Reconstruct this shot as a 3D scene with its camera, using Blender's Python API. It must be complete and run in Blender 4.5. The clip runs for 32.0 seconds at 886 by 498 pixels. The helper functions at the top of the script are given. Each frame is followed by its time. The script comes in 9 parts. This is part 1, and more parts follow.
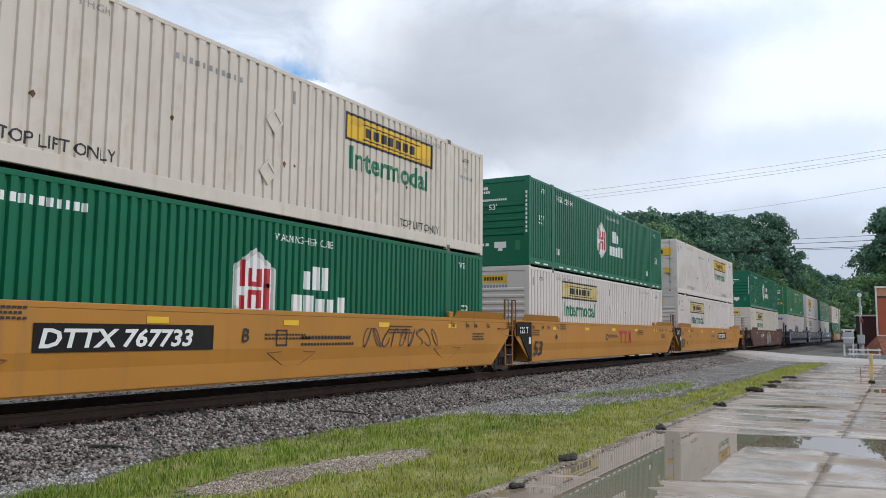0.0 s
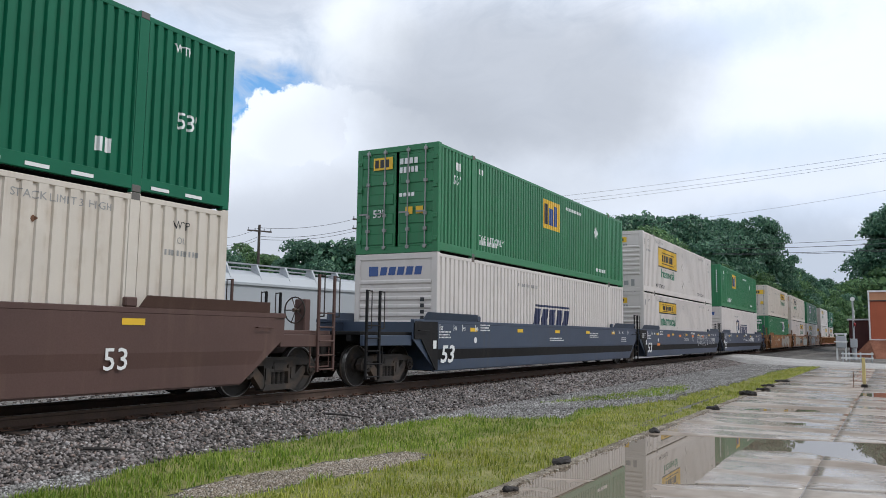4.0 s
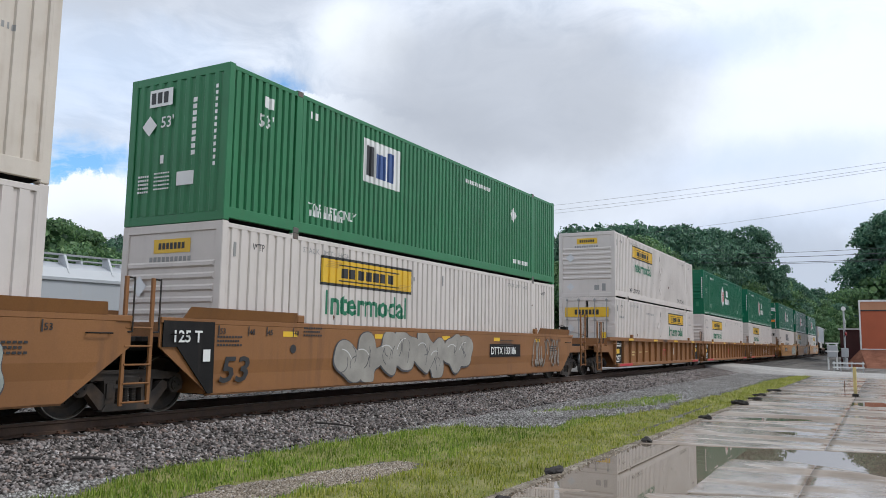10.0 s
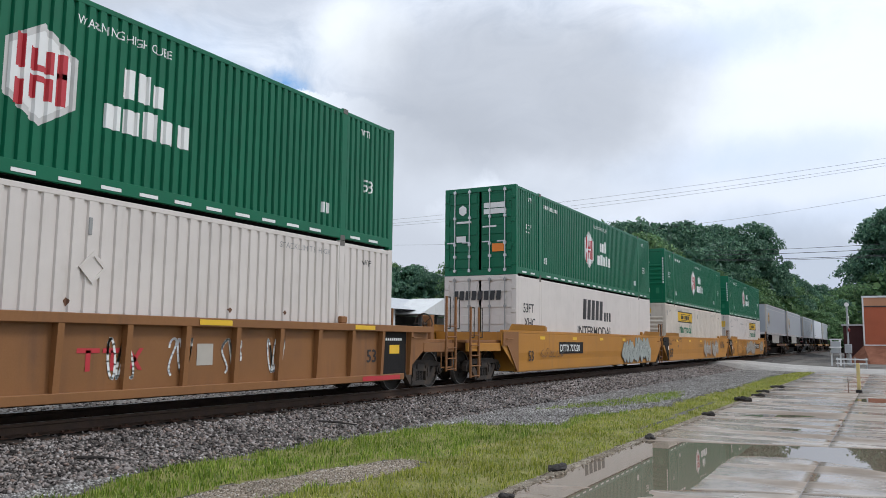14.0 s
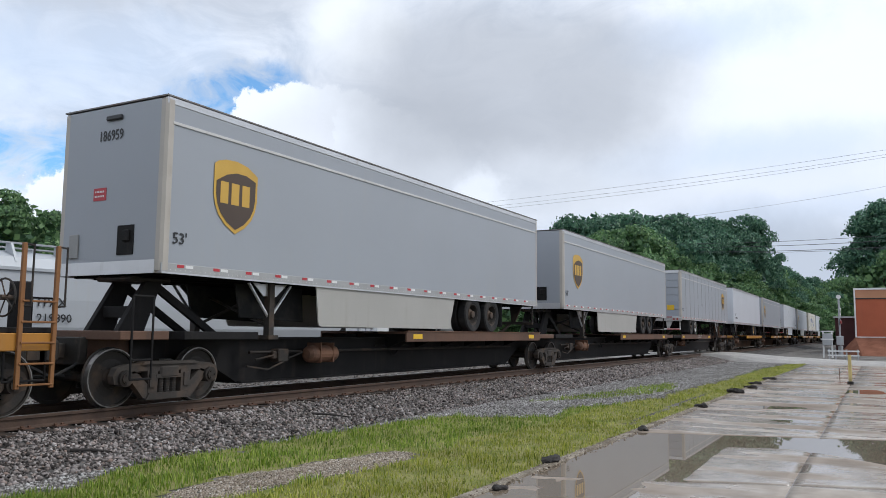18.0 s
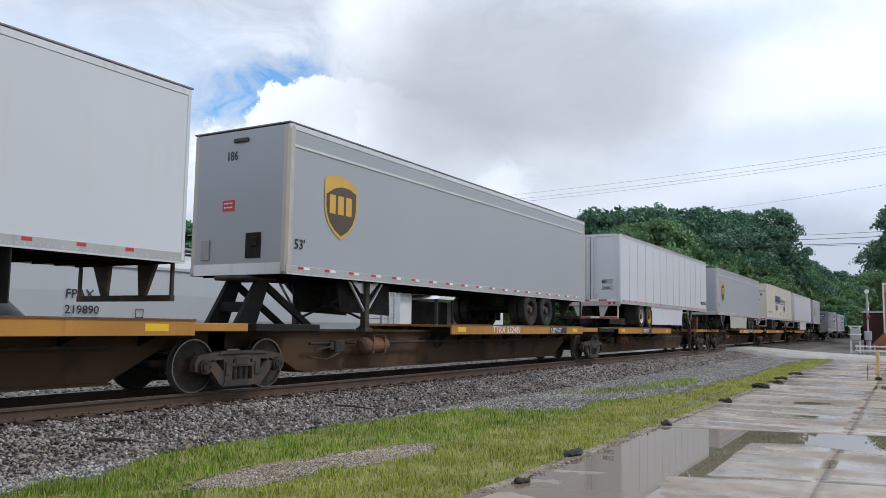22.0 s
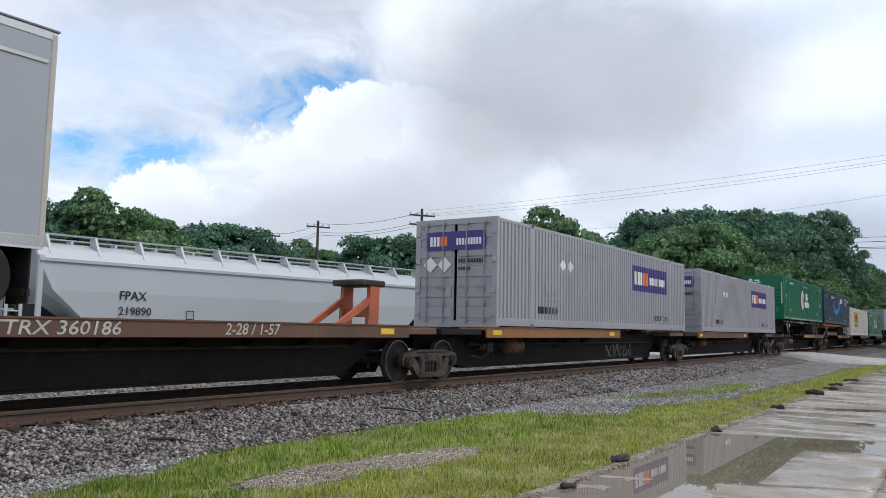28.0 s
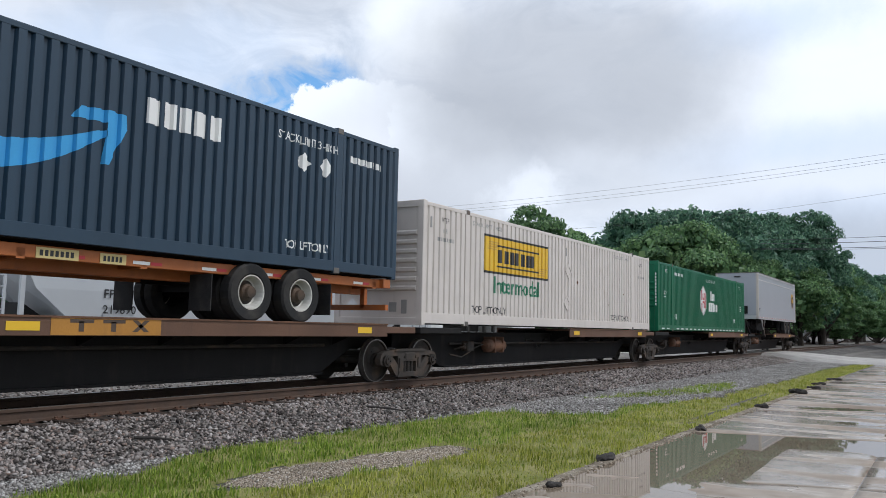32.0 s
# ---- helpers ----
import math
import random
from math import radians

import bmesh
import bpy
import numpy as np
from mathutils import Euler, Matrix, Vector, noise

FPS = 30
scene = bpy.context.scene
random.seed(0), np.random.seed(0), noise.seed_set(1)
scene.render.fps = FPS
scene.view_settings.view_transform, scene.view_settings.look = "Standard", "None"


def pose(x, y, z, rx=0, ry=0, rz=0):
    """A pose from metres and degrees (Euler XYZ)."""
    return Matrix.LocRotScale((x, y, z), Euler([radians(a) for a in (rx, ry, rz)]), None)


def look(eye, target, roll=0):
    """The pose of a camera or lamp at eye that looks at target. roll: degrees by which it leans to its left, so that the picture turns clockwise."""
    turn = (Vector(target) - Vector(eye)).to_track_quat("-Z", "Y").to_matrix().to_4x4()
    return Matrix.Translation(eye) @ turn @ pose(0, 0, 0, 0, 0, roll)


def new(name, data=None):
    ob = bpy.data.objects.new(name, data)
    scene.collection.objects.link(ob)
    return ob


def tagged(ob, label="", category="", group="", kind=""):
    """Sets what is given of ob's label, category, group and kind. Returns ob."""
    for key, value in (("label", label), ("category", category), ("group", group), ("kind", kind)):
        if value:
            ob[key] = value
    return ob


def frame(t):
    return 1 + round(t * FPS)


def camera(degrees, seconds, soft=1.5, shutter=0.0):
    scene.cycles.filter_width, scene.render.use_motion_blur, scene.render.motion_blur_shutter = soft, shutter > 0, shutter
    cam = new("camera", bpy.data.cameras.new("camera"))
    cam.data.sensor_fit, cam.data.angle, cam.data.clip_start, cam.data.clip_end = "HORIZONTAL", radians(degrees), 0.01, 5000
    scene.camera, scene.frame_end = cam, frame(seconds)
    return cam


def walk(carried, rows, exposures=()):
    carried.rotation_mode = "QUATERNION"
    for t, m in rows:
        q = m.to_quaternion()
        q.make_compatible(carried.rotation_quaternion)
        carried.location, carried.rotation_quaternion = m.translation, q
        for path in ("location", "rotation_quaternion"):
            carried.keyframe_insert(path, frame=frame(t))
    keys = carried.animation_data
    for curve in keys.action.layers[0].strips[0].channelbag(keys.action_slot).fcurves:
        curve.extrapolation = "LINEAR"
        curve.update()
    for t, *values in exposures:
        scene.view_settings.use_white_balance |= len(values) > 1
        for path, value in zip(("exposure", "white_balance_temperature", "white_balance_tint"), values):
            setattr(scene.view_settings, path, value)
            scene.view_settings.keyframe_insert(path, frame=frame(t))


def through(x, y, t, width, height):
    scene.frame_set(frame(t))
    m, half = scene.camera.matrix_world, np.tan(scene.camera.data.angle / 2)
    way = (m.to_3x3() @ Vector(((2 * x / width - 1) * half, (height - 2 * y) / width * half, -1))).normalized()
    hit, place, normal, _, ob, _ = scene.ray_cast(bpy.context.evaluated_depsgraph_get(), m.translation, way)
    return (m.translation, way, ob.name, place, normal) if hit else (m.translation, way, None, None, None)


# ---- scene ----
cam = camera(58.58, 32.0, soft=0.9)
EYE = Vector((0.0, 0.0, 1.213))


def aim(heading, tilt, lean):
    """Pose of the hand-held camera: heading from +Y towards +X, tilt above level, lean to its left, in degrees."""
    h, p = radians(heading), radians(tilt)
    way = Vector((math.sin(h) * math.cos(p), math.cos(h) * math.cos(p), math.sin(p)))
    return look(EYE, EYE + way, lean)


walk(cam, [
    (0.0, aim(60.00, 5.90, 0.63)),
    (0.5, aim(60.11, 5.92, 0.65)),
    (1.0, aim(60.11, 5.89, 0.67)),
    (1.5, aim(60.03, 5.91, 0.70)),
    (2.0, aim(60.05, 6.03, 0.73)),
    (2.5, aim(60.08, 6.04, 0.75)),
    (3.0, aim(60.19, 6.10, 0.76)),
    (3.5, aim(60.28, 6.10, 0.77)),
    (5.5, aim(60.87, 6.28, 0.78)),
    (6.0, aim(60.94, 6.31, 0.79)),
    (6.5, aim(60.98, 6.31, 0.80)),
    (7.0, aim(61.06, 6.35, 0.81)),
    (7.5, aim(61.02, 6.47, 0.82)),
    (8.0, aim(60.92, 6.53, 0.84)),
    (8.5, aim(60.92, 6.64, 0.86)),
    (9.0, aim(60.94, 6.65, 0.88)),
    (9.5, aim(60.95, 6.73, 0.87)),
    (10.0, aim(60.93, 6.76, 0.86)),
    (10.5, aim(60.93, 6.76, 0.84)),
    (11.0, aim(61.00, 6.73, 0.81)),
    (11.5, aim(60.90, 6.65, 0.77)),
    (12.0, aim(60.80, 6.63, 0.72)),
    (12.5, aim(60.77, 6.55, 0.67)),
    (13.0, aim(60.72, 6.56, 0.63)),
    (13.5, aim(60.72, 6.63, 0.60)),
    (14.0, aim(60.76, 6.61, 0.59)),
    (14.5, aim(60.78, 6.61, 0.58)),
    (16.5, aim(61.06, 6.32, 0.55)),
    (17.0, aim(61.11, 6.26, 0.54)),
    (17.5, aim(61.18, 6.18, 0.54)),
    (18.0, aim(61.22, 6.07, 0.53)),
    (18.5, aim(61.11, 5.96, 0.54)),
    (19.0, aim(61.01, 5.93, 0.55)),
    (19.5, aim(60.80, 5.90, 0.57)),
    (20.0, aim(60.62, 5.84, 0.61)),
    (20.5, aim(60.37, 5.74, 0.65)),
    (21.0, aim(60.08, 5.71, 0.71)),
    (21.5, aim(59.82, 5.67, 0.78)),
    (22.0, aim(59.58, 5.54, 0.83)),
    (22.5, aim(59.20, 5.49, 0.86)),
    (23.0, aim(58.94, 5.65, 0.86)),
    (23.5, aim(58.78, 5.71, 0.86)),
    (24.0, aim(58.81, 5.78, 0.87)),
    (24.5, aim(58.73, 5.82, 0.89)),
    (25.0, aim(58.45, 5.87, 0.92)),
    (25.5, aim(58.14, 5.97, 0.95)),
    (27.5, aim(56.28, 5.72, 1.11)),
    (28.0, aim(56.29, 5.71, 1.11)),
    (28.5, aim(56.74, 5.66, 1.12)),
    (29.0, aim(57.11, 5.65, 1.13)),
    (29.5, aim(57.15, 5.68, 1.16)),
    (30.0, aim(57.25, 5.77, 1.19)),
    (30.5, aim(57.37, 5.74, 1.21)),
    (31.0, aim(57.37, 5.74, 1.21)),
    (31.5, aim(57.26, 5.74, 1.21)),
    (32.0, aim(57.26, 5.66, 1.20)),
])

# ---- light: bright broken overcast, soft sun from behind the camera ----
SUN_EL, SUN_HEADING = 50.0, 152.0
world = bpy.data.worlds.new("world")
scene.world = world
world.use_nodes = True
WN, WL = world.node_tree.nodes, world.node_tree.links
WN.clear()


def wnode(kind, **values):
    n = WN.new(kind)
    for k, v in values.items():
        if k in n.inputs:
            n.inputs[k].default_value = v
    return n


def wmath(op, a, b=None):
    n = WN.new("ShaderNodeMath")
    n.operation = op
    for i, v in enumerate((a, b)):
        if v is None:
            continue
        if isinstance(v, (int, float)):
            n.inputs[i].default_value = v
        else:
            WL.new(v, n.inputs[i])
    return n.outputs[0]


def wmix(fac, a, b):
    n = WN.new("ShaderNodeMix")
    n.data_type = "RGBA"
    for sock, v in ((n.inputs[0], fac), (n.inputs[6], a), (n.inputs[7], b)):
        if isinstance(v, (int, float)):
            sock.default_value = v
        elif isinstance(v, tuple):
            sock.default_value = (*v, 1)
        else:
            WL.new(v, sock)
    return n.outputs[2]


def wramp(v, stops):
    n = WN.new("ShaderNodeValToRGB")
    els = n.color_ramp.elements
    while len(els) < len(stops):
        els.new(0.5)
    for e, (p, c) in zip(els, stops):
        e.position, e.color = p, (c, c, c, 1)
    WL.new(v, n.inputs[0])
    return n.outputs[0]


def direction(heading, tilt):
    h, p = radians(heading), radians(tilt)
    return Vector((math.sin(h) * math.cos(p), math.cos(h) * math.cos(p), math.sin(p)))


def cloud_world():
    co = WN.new("ShaderNodeTexCoord").outputs["Generated"]
    sky = WN.new("ShaderNodeTexSky")
    sky.sky_type, sky.sun_disc = "NISHITA", False
    sky.sun_elevation, sky.sun_rotation = radians(SUN_EL), radians(SUN_HEADING)
    blue = WN.new("ShaderNodeVectorMath")
    blue.operation = "SCALE"
    WL.new(sky.outputs[0], blue.inputs[0])
    blue.inputs["Scale"].default_value = 0.17
    deep = WN.new("ShaderNodeVectorMath")
    deep.operation = "MULTIPLY"
    WL.new(blue.outputs[0], deep.inputs[0])
    deep.inputs[1].default_value = (0.62, 1.0, 1.18)
    blue = deep

    def fbm(scale, detail, rough, shift, squash=1.0, distort=0.0):
        m = WN.new("ShaderNodeMapping")
        m.inputs["Location"].default_value = shift
        m.inputs["Scale"].default_value = (1, 1, squash)
        WL.new(co, m.inputs[0])
        n = WN.new("ShaderNodeTexNoise")
        n.inputs["Scale"].default_value, n.inputs["Detail"].default_value = scale, detail
        n.inputs["Roughness"].default_value, n.inputs["Distortion"].default_value = rough, distort
        WL.new(m.outputs[0], n.inputs[0])
        return n.outputs[0]

    def mass(heading, tilt, wide, high, edge=0.5, ragged=0.0, lean=0.0, grain=7.0):
        """An oval cloud mass or gap round one direction: 1 inside, 0 outside, its edge torn by noise."""
        mid = direction(heading, tilt)
        right = direction(heading + 90, 0)
        up = right.cross(mid)
        c, q = math.cos(radians(lean)), math.sin(radians(lean))
        norm = WN.new("ShaderNodeVectorMath")
        norm.operation = "NORMALIZE"
        WL.new(co, norm.inputs[0])
        parts = []
        for v, size in ((right * c + up * q, wide), (up * c - right * q, high)):
            d = WN.new("ShaderNodeVectorMath")
            d.operation = "DOT_PRODUCT"
            WL.new(norm.outputs[0], d.inputs[0])
            d.inputs[1].default_value = v / math.sin(radians(size))
            parts.append(wmath("MULTIPLY", d.outputs["Value"], d.outputs["Value"]))
        far = wmath("SQRT", wmath("ADD", *parts))
        behind = WN.new("ShaderNodeVectorMath")
        behind.operation = "DOT_PRODUCT"
        WL.new(norm.outputs[0], behind.inputs[0])
        behind.inputs[1].default_value = mid
        far = wmath("ADD", far, wmath("MULTIPLY", wmath("LESS_THAN", behind.outputs["Value"], 0.0), 9.0))
        far = wmath("ADD", far, wmath("MULTIPLY", wmath("SUBTRACT", fbm(grain, 6, 0.62, (heading, tilt, 0)), 0.5), ragged))
        n = WN.new("ShaderNodeMapRange")
        n.interpolation_type = "SMOOTHSTEP"
        WL.new(far, n.inputs[0])
        n.inputs[1].default_value, n.inputs[2].default_value = 1.0 - edge, 1.0 + edge
        n.inputs[3].default_value, n.inputs[4].default_value = 1, 0
        return n.outputs[0]

    def lay(base, amount, colour, k=1.0):
        return wmix(wmath("MULTIPLY", amount, k), base, colour)

    white, pale, grey, ash = (1.10, 1.13, 1.18), (0.90, 0.94, 1.02), (0.545, 0.565, 0.605), (0.66, 0.685, 0.735)
    soft = fbm(2.4, 8, 0.60, (0.4, 1.3, 0.2), 1.8, 0.5)
    fine = fbm(9.0, 9, 0.62, (3.1, 0.3, 1.2), 2.2, 0.9)
    shade = wmath("ADD", wmath("MULTIPLY", soft, 0.6), wmath("MULTIPLY", fine, 0.4))
    cloud = wmix(wramp(shade, [(0.40, 0.0), (0.48, 0.55), (0.57, 1.0)]), (0.70, 0.76, 0.85), (1.08, 1.11, 1.17))
    cloud = lay(cloud, mass(29, 21.5, 9, 4.5, 0.5, 1.0), ash, 0.5)
    cloud = lay(cloud, mass(41, 24.5, 12, 4.0, 0.5, 1.0), ash, 0.65)
    cloud = lay(cloud, mass(86, 15.0, 12, 10, 0.5, 1.2), white, 0.9)
    cloud = lay(cloud, mass(82, 9.5, 10, 4, 0.5, 1.2), pale, 0.8)
    for h, t, w, v, k in ((80.5, 20.6, 5.5, 1.6, 0.6), (86.5, 12.6, 6.0, 1.3, 0.45), (77.0, 12.2, 5.0, 1.4, 0.35), (30.0, 16.0, 9.0, 2.8, 0.55), (38.0, 19.0, 8.0, 1.8, 0.4), (84.0, 8.0, 7.0, 1.2, 0.4)):
        cloud = lay(cloud, mass(h, t, w, v, 0.7, 2.6, 4, 9), (0.72, 0.84, 1.02), k)
    # blue gaps behind the heaped clouds
    gaps = wmath("MAXIMUM", mass(45.6, 16.3, 5.0, 1.7, 0.4, 1.7, 20, 16), mass(33.4, 11.2, 5.0, 1.8, 0.4, 1.7, 5, 16))
    cloud = lay(cloud, wmath("MULTIPLY", gaps, wramp(fine, [(0.36, 0.25), (0.52, 1.0)])), blue.outputs[0], 0.95)
    # heaped white tops, greyer below
    for h, t, w, v, lean, torn in ((53.2, 9.3, 11.0, 7.4, -6, 0.75), (49.6, 14.7, 3.6, 3.0, 10, 1.2), (36.4, 6.9, 4.4, 4.0, 0, 1.1)):
        top = mass(h, t, w, v, 0.045, torn, lean, 22)
        body = mass(h + 0.8, t - v * 0.62, w * 1.05, v * 1.02, 0.42, 0.6, lean, 6)
        cloud = wmix(top, cloud, wmix(body, white, (0.74, 0.76, 0.805) if w > 8 else (0.98, 1.0, 1.05)))
    # the large grey mass and what breaks over it
    cloud = lay(cloud, mass(54.8, 21.4, 3.2, 2.4, 0.6, 1.2), (1.16, 1.18, 1.2), 0.9)
    cloud = lay(cloud, mass(50.0, 6.8, 12, 2.6, 0.6, 0.9), ash, 0.75)
    cloud = lay(cloud, mass(66.0, 17.6, 12.0, 6.2, 0.42, 0.75, -4, 5), grey, wmath("ADD", wmath("MULTIPLY", soft, 0.6), 0.45))
    cloud = lay(cloud, mass(60.5, 14.5, 5.0, 3.6, 0.6, 0.9), (0.52, 0.54, 0.58), 0.5)
    cloud = lay(cloud, mass(66.5, 10.0, 9.0, 2.2, 0.6, 1.0), (0.74, 0.77, 0.82), 0.7)
    cloud = lay(cloud, mass(63.3, 9.6, 2.4, 1.4, 0.6, 2.6, 20, 18), white, 0.6)
    cloud = lay(cloud, mass(85.5, 3.0, 11, 5.6, 0.35, 0.8), (0.56, 0.61, 0.69), 0.85)
    tint = WN.new("ShaderNodeVectorMath")
    tint.operation = "MULTIPLY"
    WL.new(cloud, tint.inputs[0])
    tint.inputs[1].default_value = (0.95, 1.0, 1.075)
    bg = WN.new("ShaderNodeBackground")
    WL.new(tint.outputs[0], bg.inputs[0])
    bg.inputs[1].default_value = 0.93
    w = WN.new("ShaderNodeOutputWorld")
    WL.new(bg.outputs[0], w.inputs[0])


cloud_world()

sun_data = bpy.data.lights.new("sun", "SUN")
sun_data.energy, sun_data.angle, sun_data.color = 1.45, radians(12), (1.0, 0.985, 0.96)
sun = new("sun", sun_data)
sun.matrix_world = look(direction(SUN_HEADING, SUN_EL) * 100, (0, 0, 0))
scene.view_settings.exposure = 0.0

# ---- materials ----
MATS = {}


def surface(name, base, rough=0.55, metal=0.0, vary=0.15, scale=1.2, fine=45.0, bump=0.15, dirt=None, amount=0.0, streak=0.0,
            spec=0.5, each=0.0):
    """A painted or bare surface: base colour with patches and grain, dirt or rust in runs or stains, and fine relief."""
    if name in MATS:
        return MATS[name]
    m = bpy.data.materials.new(name)
    m.use_nodes = True
    N, K = m.node_tree.nodes, m.node_tree.links
    b = N["Principled BSDF"]
    co = N.new("ShaderNodeTexCoord").outputs["Object"]

    def noise_at(sc, detail, stretch=(1, 1, 1), shift=(0, 0, 0)):
        mp = N.new("ShaderNodeMapping")
        mp.inputs["Scale"].default_value, mp.inputs["Location"].default_value = stretch, shift
        K.new(co, mp.inputs[0])
        n = N.new("ShaderNodeTexNoise")
        n.inputs["Scale"].default_value, n.inputs["Detail"].default_value = sc, detail
        K.new(mp.outputs[0], n.inputs[0])
        return n.outputs[0]

    def mix(fac, x, y, mode="MIX"):
        n = N.new("ShaderNodeMix")
        n.data_type, n.blend_type = "RGBA", mode
        for s, v in ((n.inputs[0], fac), (n.inputs[6], x), (n.inputs[7], y)):
            if isinstance(v, (float, int)):
                s.default_value = v
            elif isinstance(v, tuple):
                s.default_value = (*v, 1)
            else:
                K.new(v, s)
        return n.outputs[2]

    def span(v, lo, hi, a=0.0, c=1.0):
        n = N.new("ShaderNodeMapRange")
        K.new(v, n.inputs[0])
        for i, q in enumerate((lo, hi, a, c)):
            n.inputs[i + 1].default_value = q
        return n.outputs[0]

    dark = tuple(max(0.0, c * (1 - vary)) for c in base)
    light = tuple(min(0.95, c * (1 + vary)) for c in base)
    broad, grain = noise_at(scale, 5), noise_at(fine, 4, shift=(3, 1, 7))
    col = mix(span(broad, 0.3, 0.7), dark, light)
    col = mix(span(grain, 0.3, 0.7, 0.0, 0.35), col, dark)
    if each:
        info = N.new("ShaderNodeObjectInfo").outputs["Random"]
        hue = N.new("ShaderNodeHueSaturation")
        K.new(col, hue.inputs["Color"])
        K.new(span(info, 0, 1, 1 - each, 1 + each), hue.inputs["Value"])
        col = hue.outputs[0]
    ro = span(grain, 0.2, 0.8, max(0.02, rough - 0.1), min(1, rough + 0.1))
    if dirt:
        blot = noise_at(scale * 2.3, 7, shift=(9, 2, 5))
        if streak:
            runs = noise_at(6.0, 4, (1.0, 1.0, 0.07), (1, 4, 2))
            fac = N.new("ShaderNodeMath")
            fac.operation = "MULTIPLY"
            K.new(span(runs, 0.62 - 0.22 * streak, 0.75), fac.inputs[0])
            K.new(span(blot, 0.42, 0.66), fac.inputs[1])
            fac = fac.outputs[0]
        else:
            fac = span(blot, 0.50, 0.72)
        sc = N.new("ShaderNodeMath")
        sc.operation = "MULTIPLY"
        K.new(fac, sc.inputs[0])
        sc.inputs[1].default_value = amount
        col = mix(sc.outputs[0], col, dirt)
    K.new(col, b.inputs["Base Color"])
    K.new(ro, b.inputs["Roughness"])
    b.inputs["Metallic"].default_value = metal
    b.inputs["Specular IOR Level"].default_value = spec
    if bump:
        bp = N.new("ShaderNodeBump")
        bp.inputs["Strength"].default_value, bp.inputs["Distance"].default_value = bump, 0.01
        K.new(grain, bp.inputs["Height"])
        K.new(bp.outputs[0], b.inputs["Normal"])
    MATS[name] = m
    return m


RUST = (0.16, 0.06, 0.025)
GRIME = (0.10, 0.085, 0.07)
JB_WHITE = surface("container_white", (0.635, 0.580, 0.538), 0.45, vary=0.06, dirt=(0.36, 0.32, 0.27), amount=0.35, streak=0.5, bump=0.05)
JB_CREAM = surface("container_old_white", (0.62, 0.555, 0.475), 0.5, vary=0.07, dirt=(0.34, 0.24, 0.15), amount=0.5, streak=0.7, bump=0.05)
HUB_GREEN = surface("container_green", (0.002, 0.124, 0.060), 0.40, spec=0.3, vary=0.10, dirt=(0.02, 0.09, 0.05), amount=0.4, streak=0.5, bump=0.04)
EMP_GREEN = surface("container_faded_green", (0.020, 0.175, 0.066), 0.45, vary=0.12, dirt=(0.05, 0.11, 0.05), amount=0.5, streak=0.6, bump=0.04)
SILVER = surface("container_silver", (0.325, 0.322, 0.345), 0.42, metal=0.15, vary=0.06, dirt=(0.35, 0.32, 0.28), amount=0.35, streak=0.5, bump=0.04)
NAVY = surface("container_navy", (0.012, 0.036, 0.064), 0.4, vary=0.12, dirt=(0.03, 0.055, 0.08), amount=0.4, streak=0.4, bump=0.04)
UNDERSIDE = surface("underside_black", (0.010, 0.009, 0.009), 0.9, spec=0.1, vary=0.3, dirt=(0.03, 0.024, 0.02), amount=0.4)
RUSTY = surface("rusty_steel", (0.14, 0.065, 0.035), 0.8, vary=0.35, dirt=(0.05, 0.03, 0.02), amount=0.7, bump=0.3)
STEEL_DARK = surface("oily_steel", (0.040, 0.035, 0.031), 0.65, metal=0.2, spec=0.3, vary=0.3, dirt=(0.14, 0.09, 0.06), amount=0.6, bump=0.3)
TRUCK_STEEL = surface("cast_steel", (0.052, 0.045, 0.040), 0.75, spec=0.25, vary=0.3, dirt=(0.12, 0.078, 0.052), amount=0.7, bump=0.3)
TREAD = surface("polished_tread", (0.25, 0.235, 0.22), 0.4, metal=0.8, vary=0.1)
CASTING = surface("corner_casting", (0.12, 0.11, 0.10), 0.7, vary=0.3, dirt=RUST, amount=0.6)
TTX_YELLOW = surface("car_yellow", (0.42, 0.180, 0.021), 0.5, vary=0.10, scale=0.5, dirt=(0.25, 0.13, 0.05), amount=0.55, streak=0.6, bump=0.06)
TTX_OLD = surface("car_weathered_yellow", (0.245, 0.104, 0.032), 0.6, vary=0.16, scale=0.5, dirt=(0.13, 0.06, 0.03), amount=0.7, streak=0.7, bump=0.08)
CAR_BROWN = surface("car_brown", (0.085, 0.042, 0.033), 0.6, vary=0.16, scale=0.5, dirt=(0.15, 0.09, 0.06), amount=0.5, streak=0.6, bump=0.08)
CAR_BLUE = surface("car_blue", (0.038, 0.055, 0.088), 0.5, vary=0.14, scale=0.5, dirt=(0.06, 0.06, 0.06), amount=0.6, streak=0.6, bump=0.06)
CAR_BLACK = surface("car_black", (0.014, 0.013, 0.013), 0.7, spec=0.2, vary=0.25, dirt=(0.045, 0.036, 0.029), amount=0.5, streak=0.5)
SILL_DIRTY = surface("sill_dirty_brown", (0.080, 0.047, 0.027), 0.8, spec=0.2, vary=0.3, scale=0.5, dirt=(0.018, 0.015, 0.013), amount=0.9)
GUARD_PALE = surface("guard_pale", (0.46, 0.44, 0.42), 0.55, vary=0.15, dirt=RUST, amount=0.6, streak=0.6)
GUARD_GREY = surface("guard_grey", (0.20, 0.19, 0.185), 0.6, vary=0.2, dirt=RUST, amount=0.4)
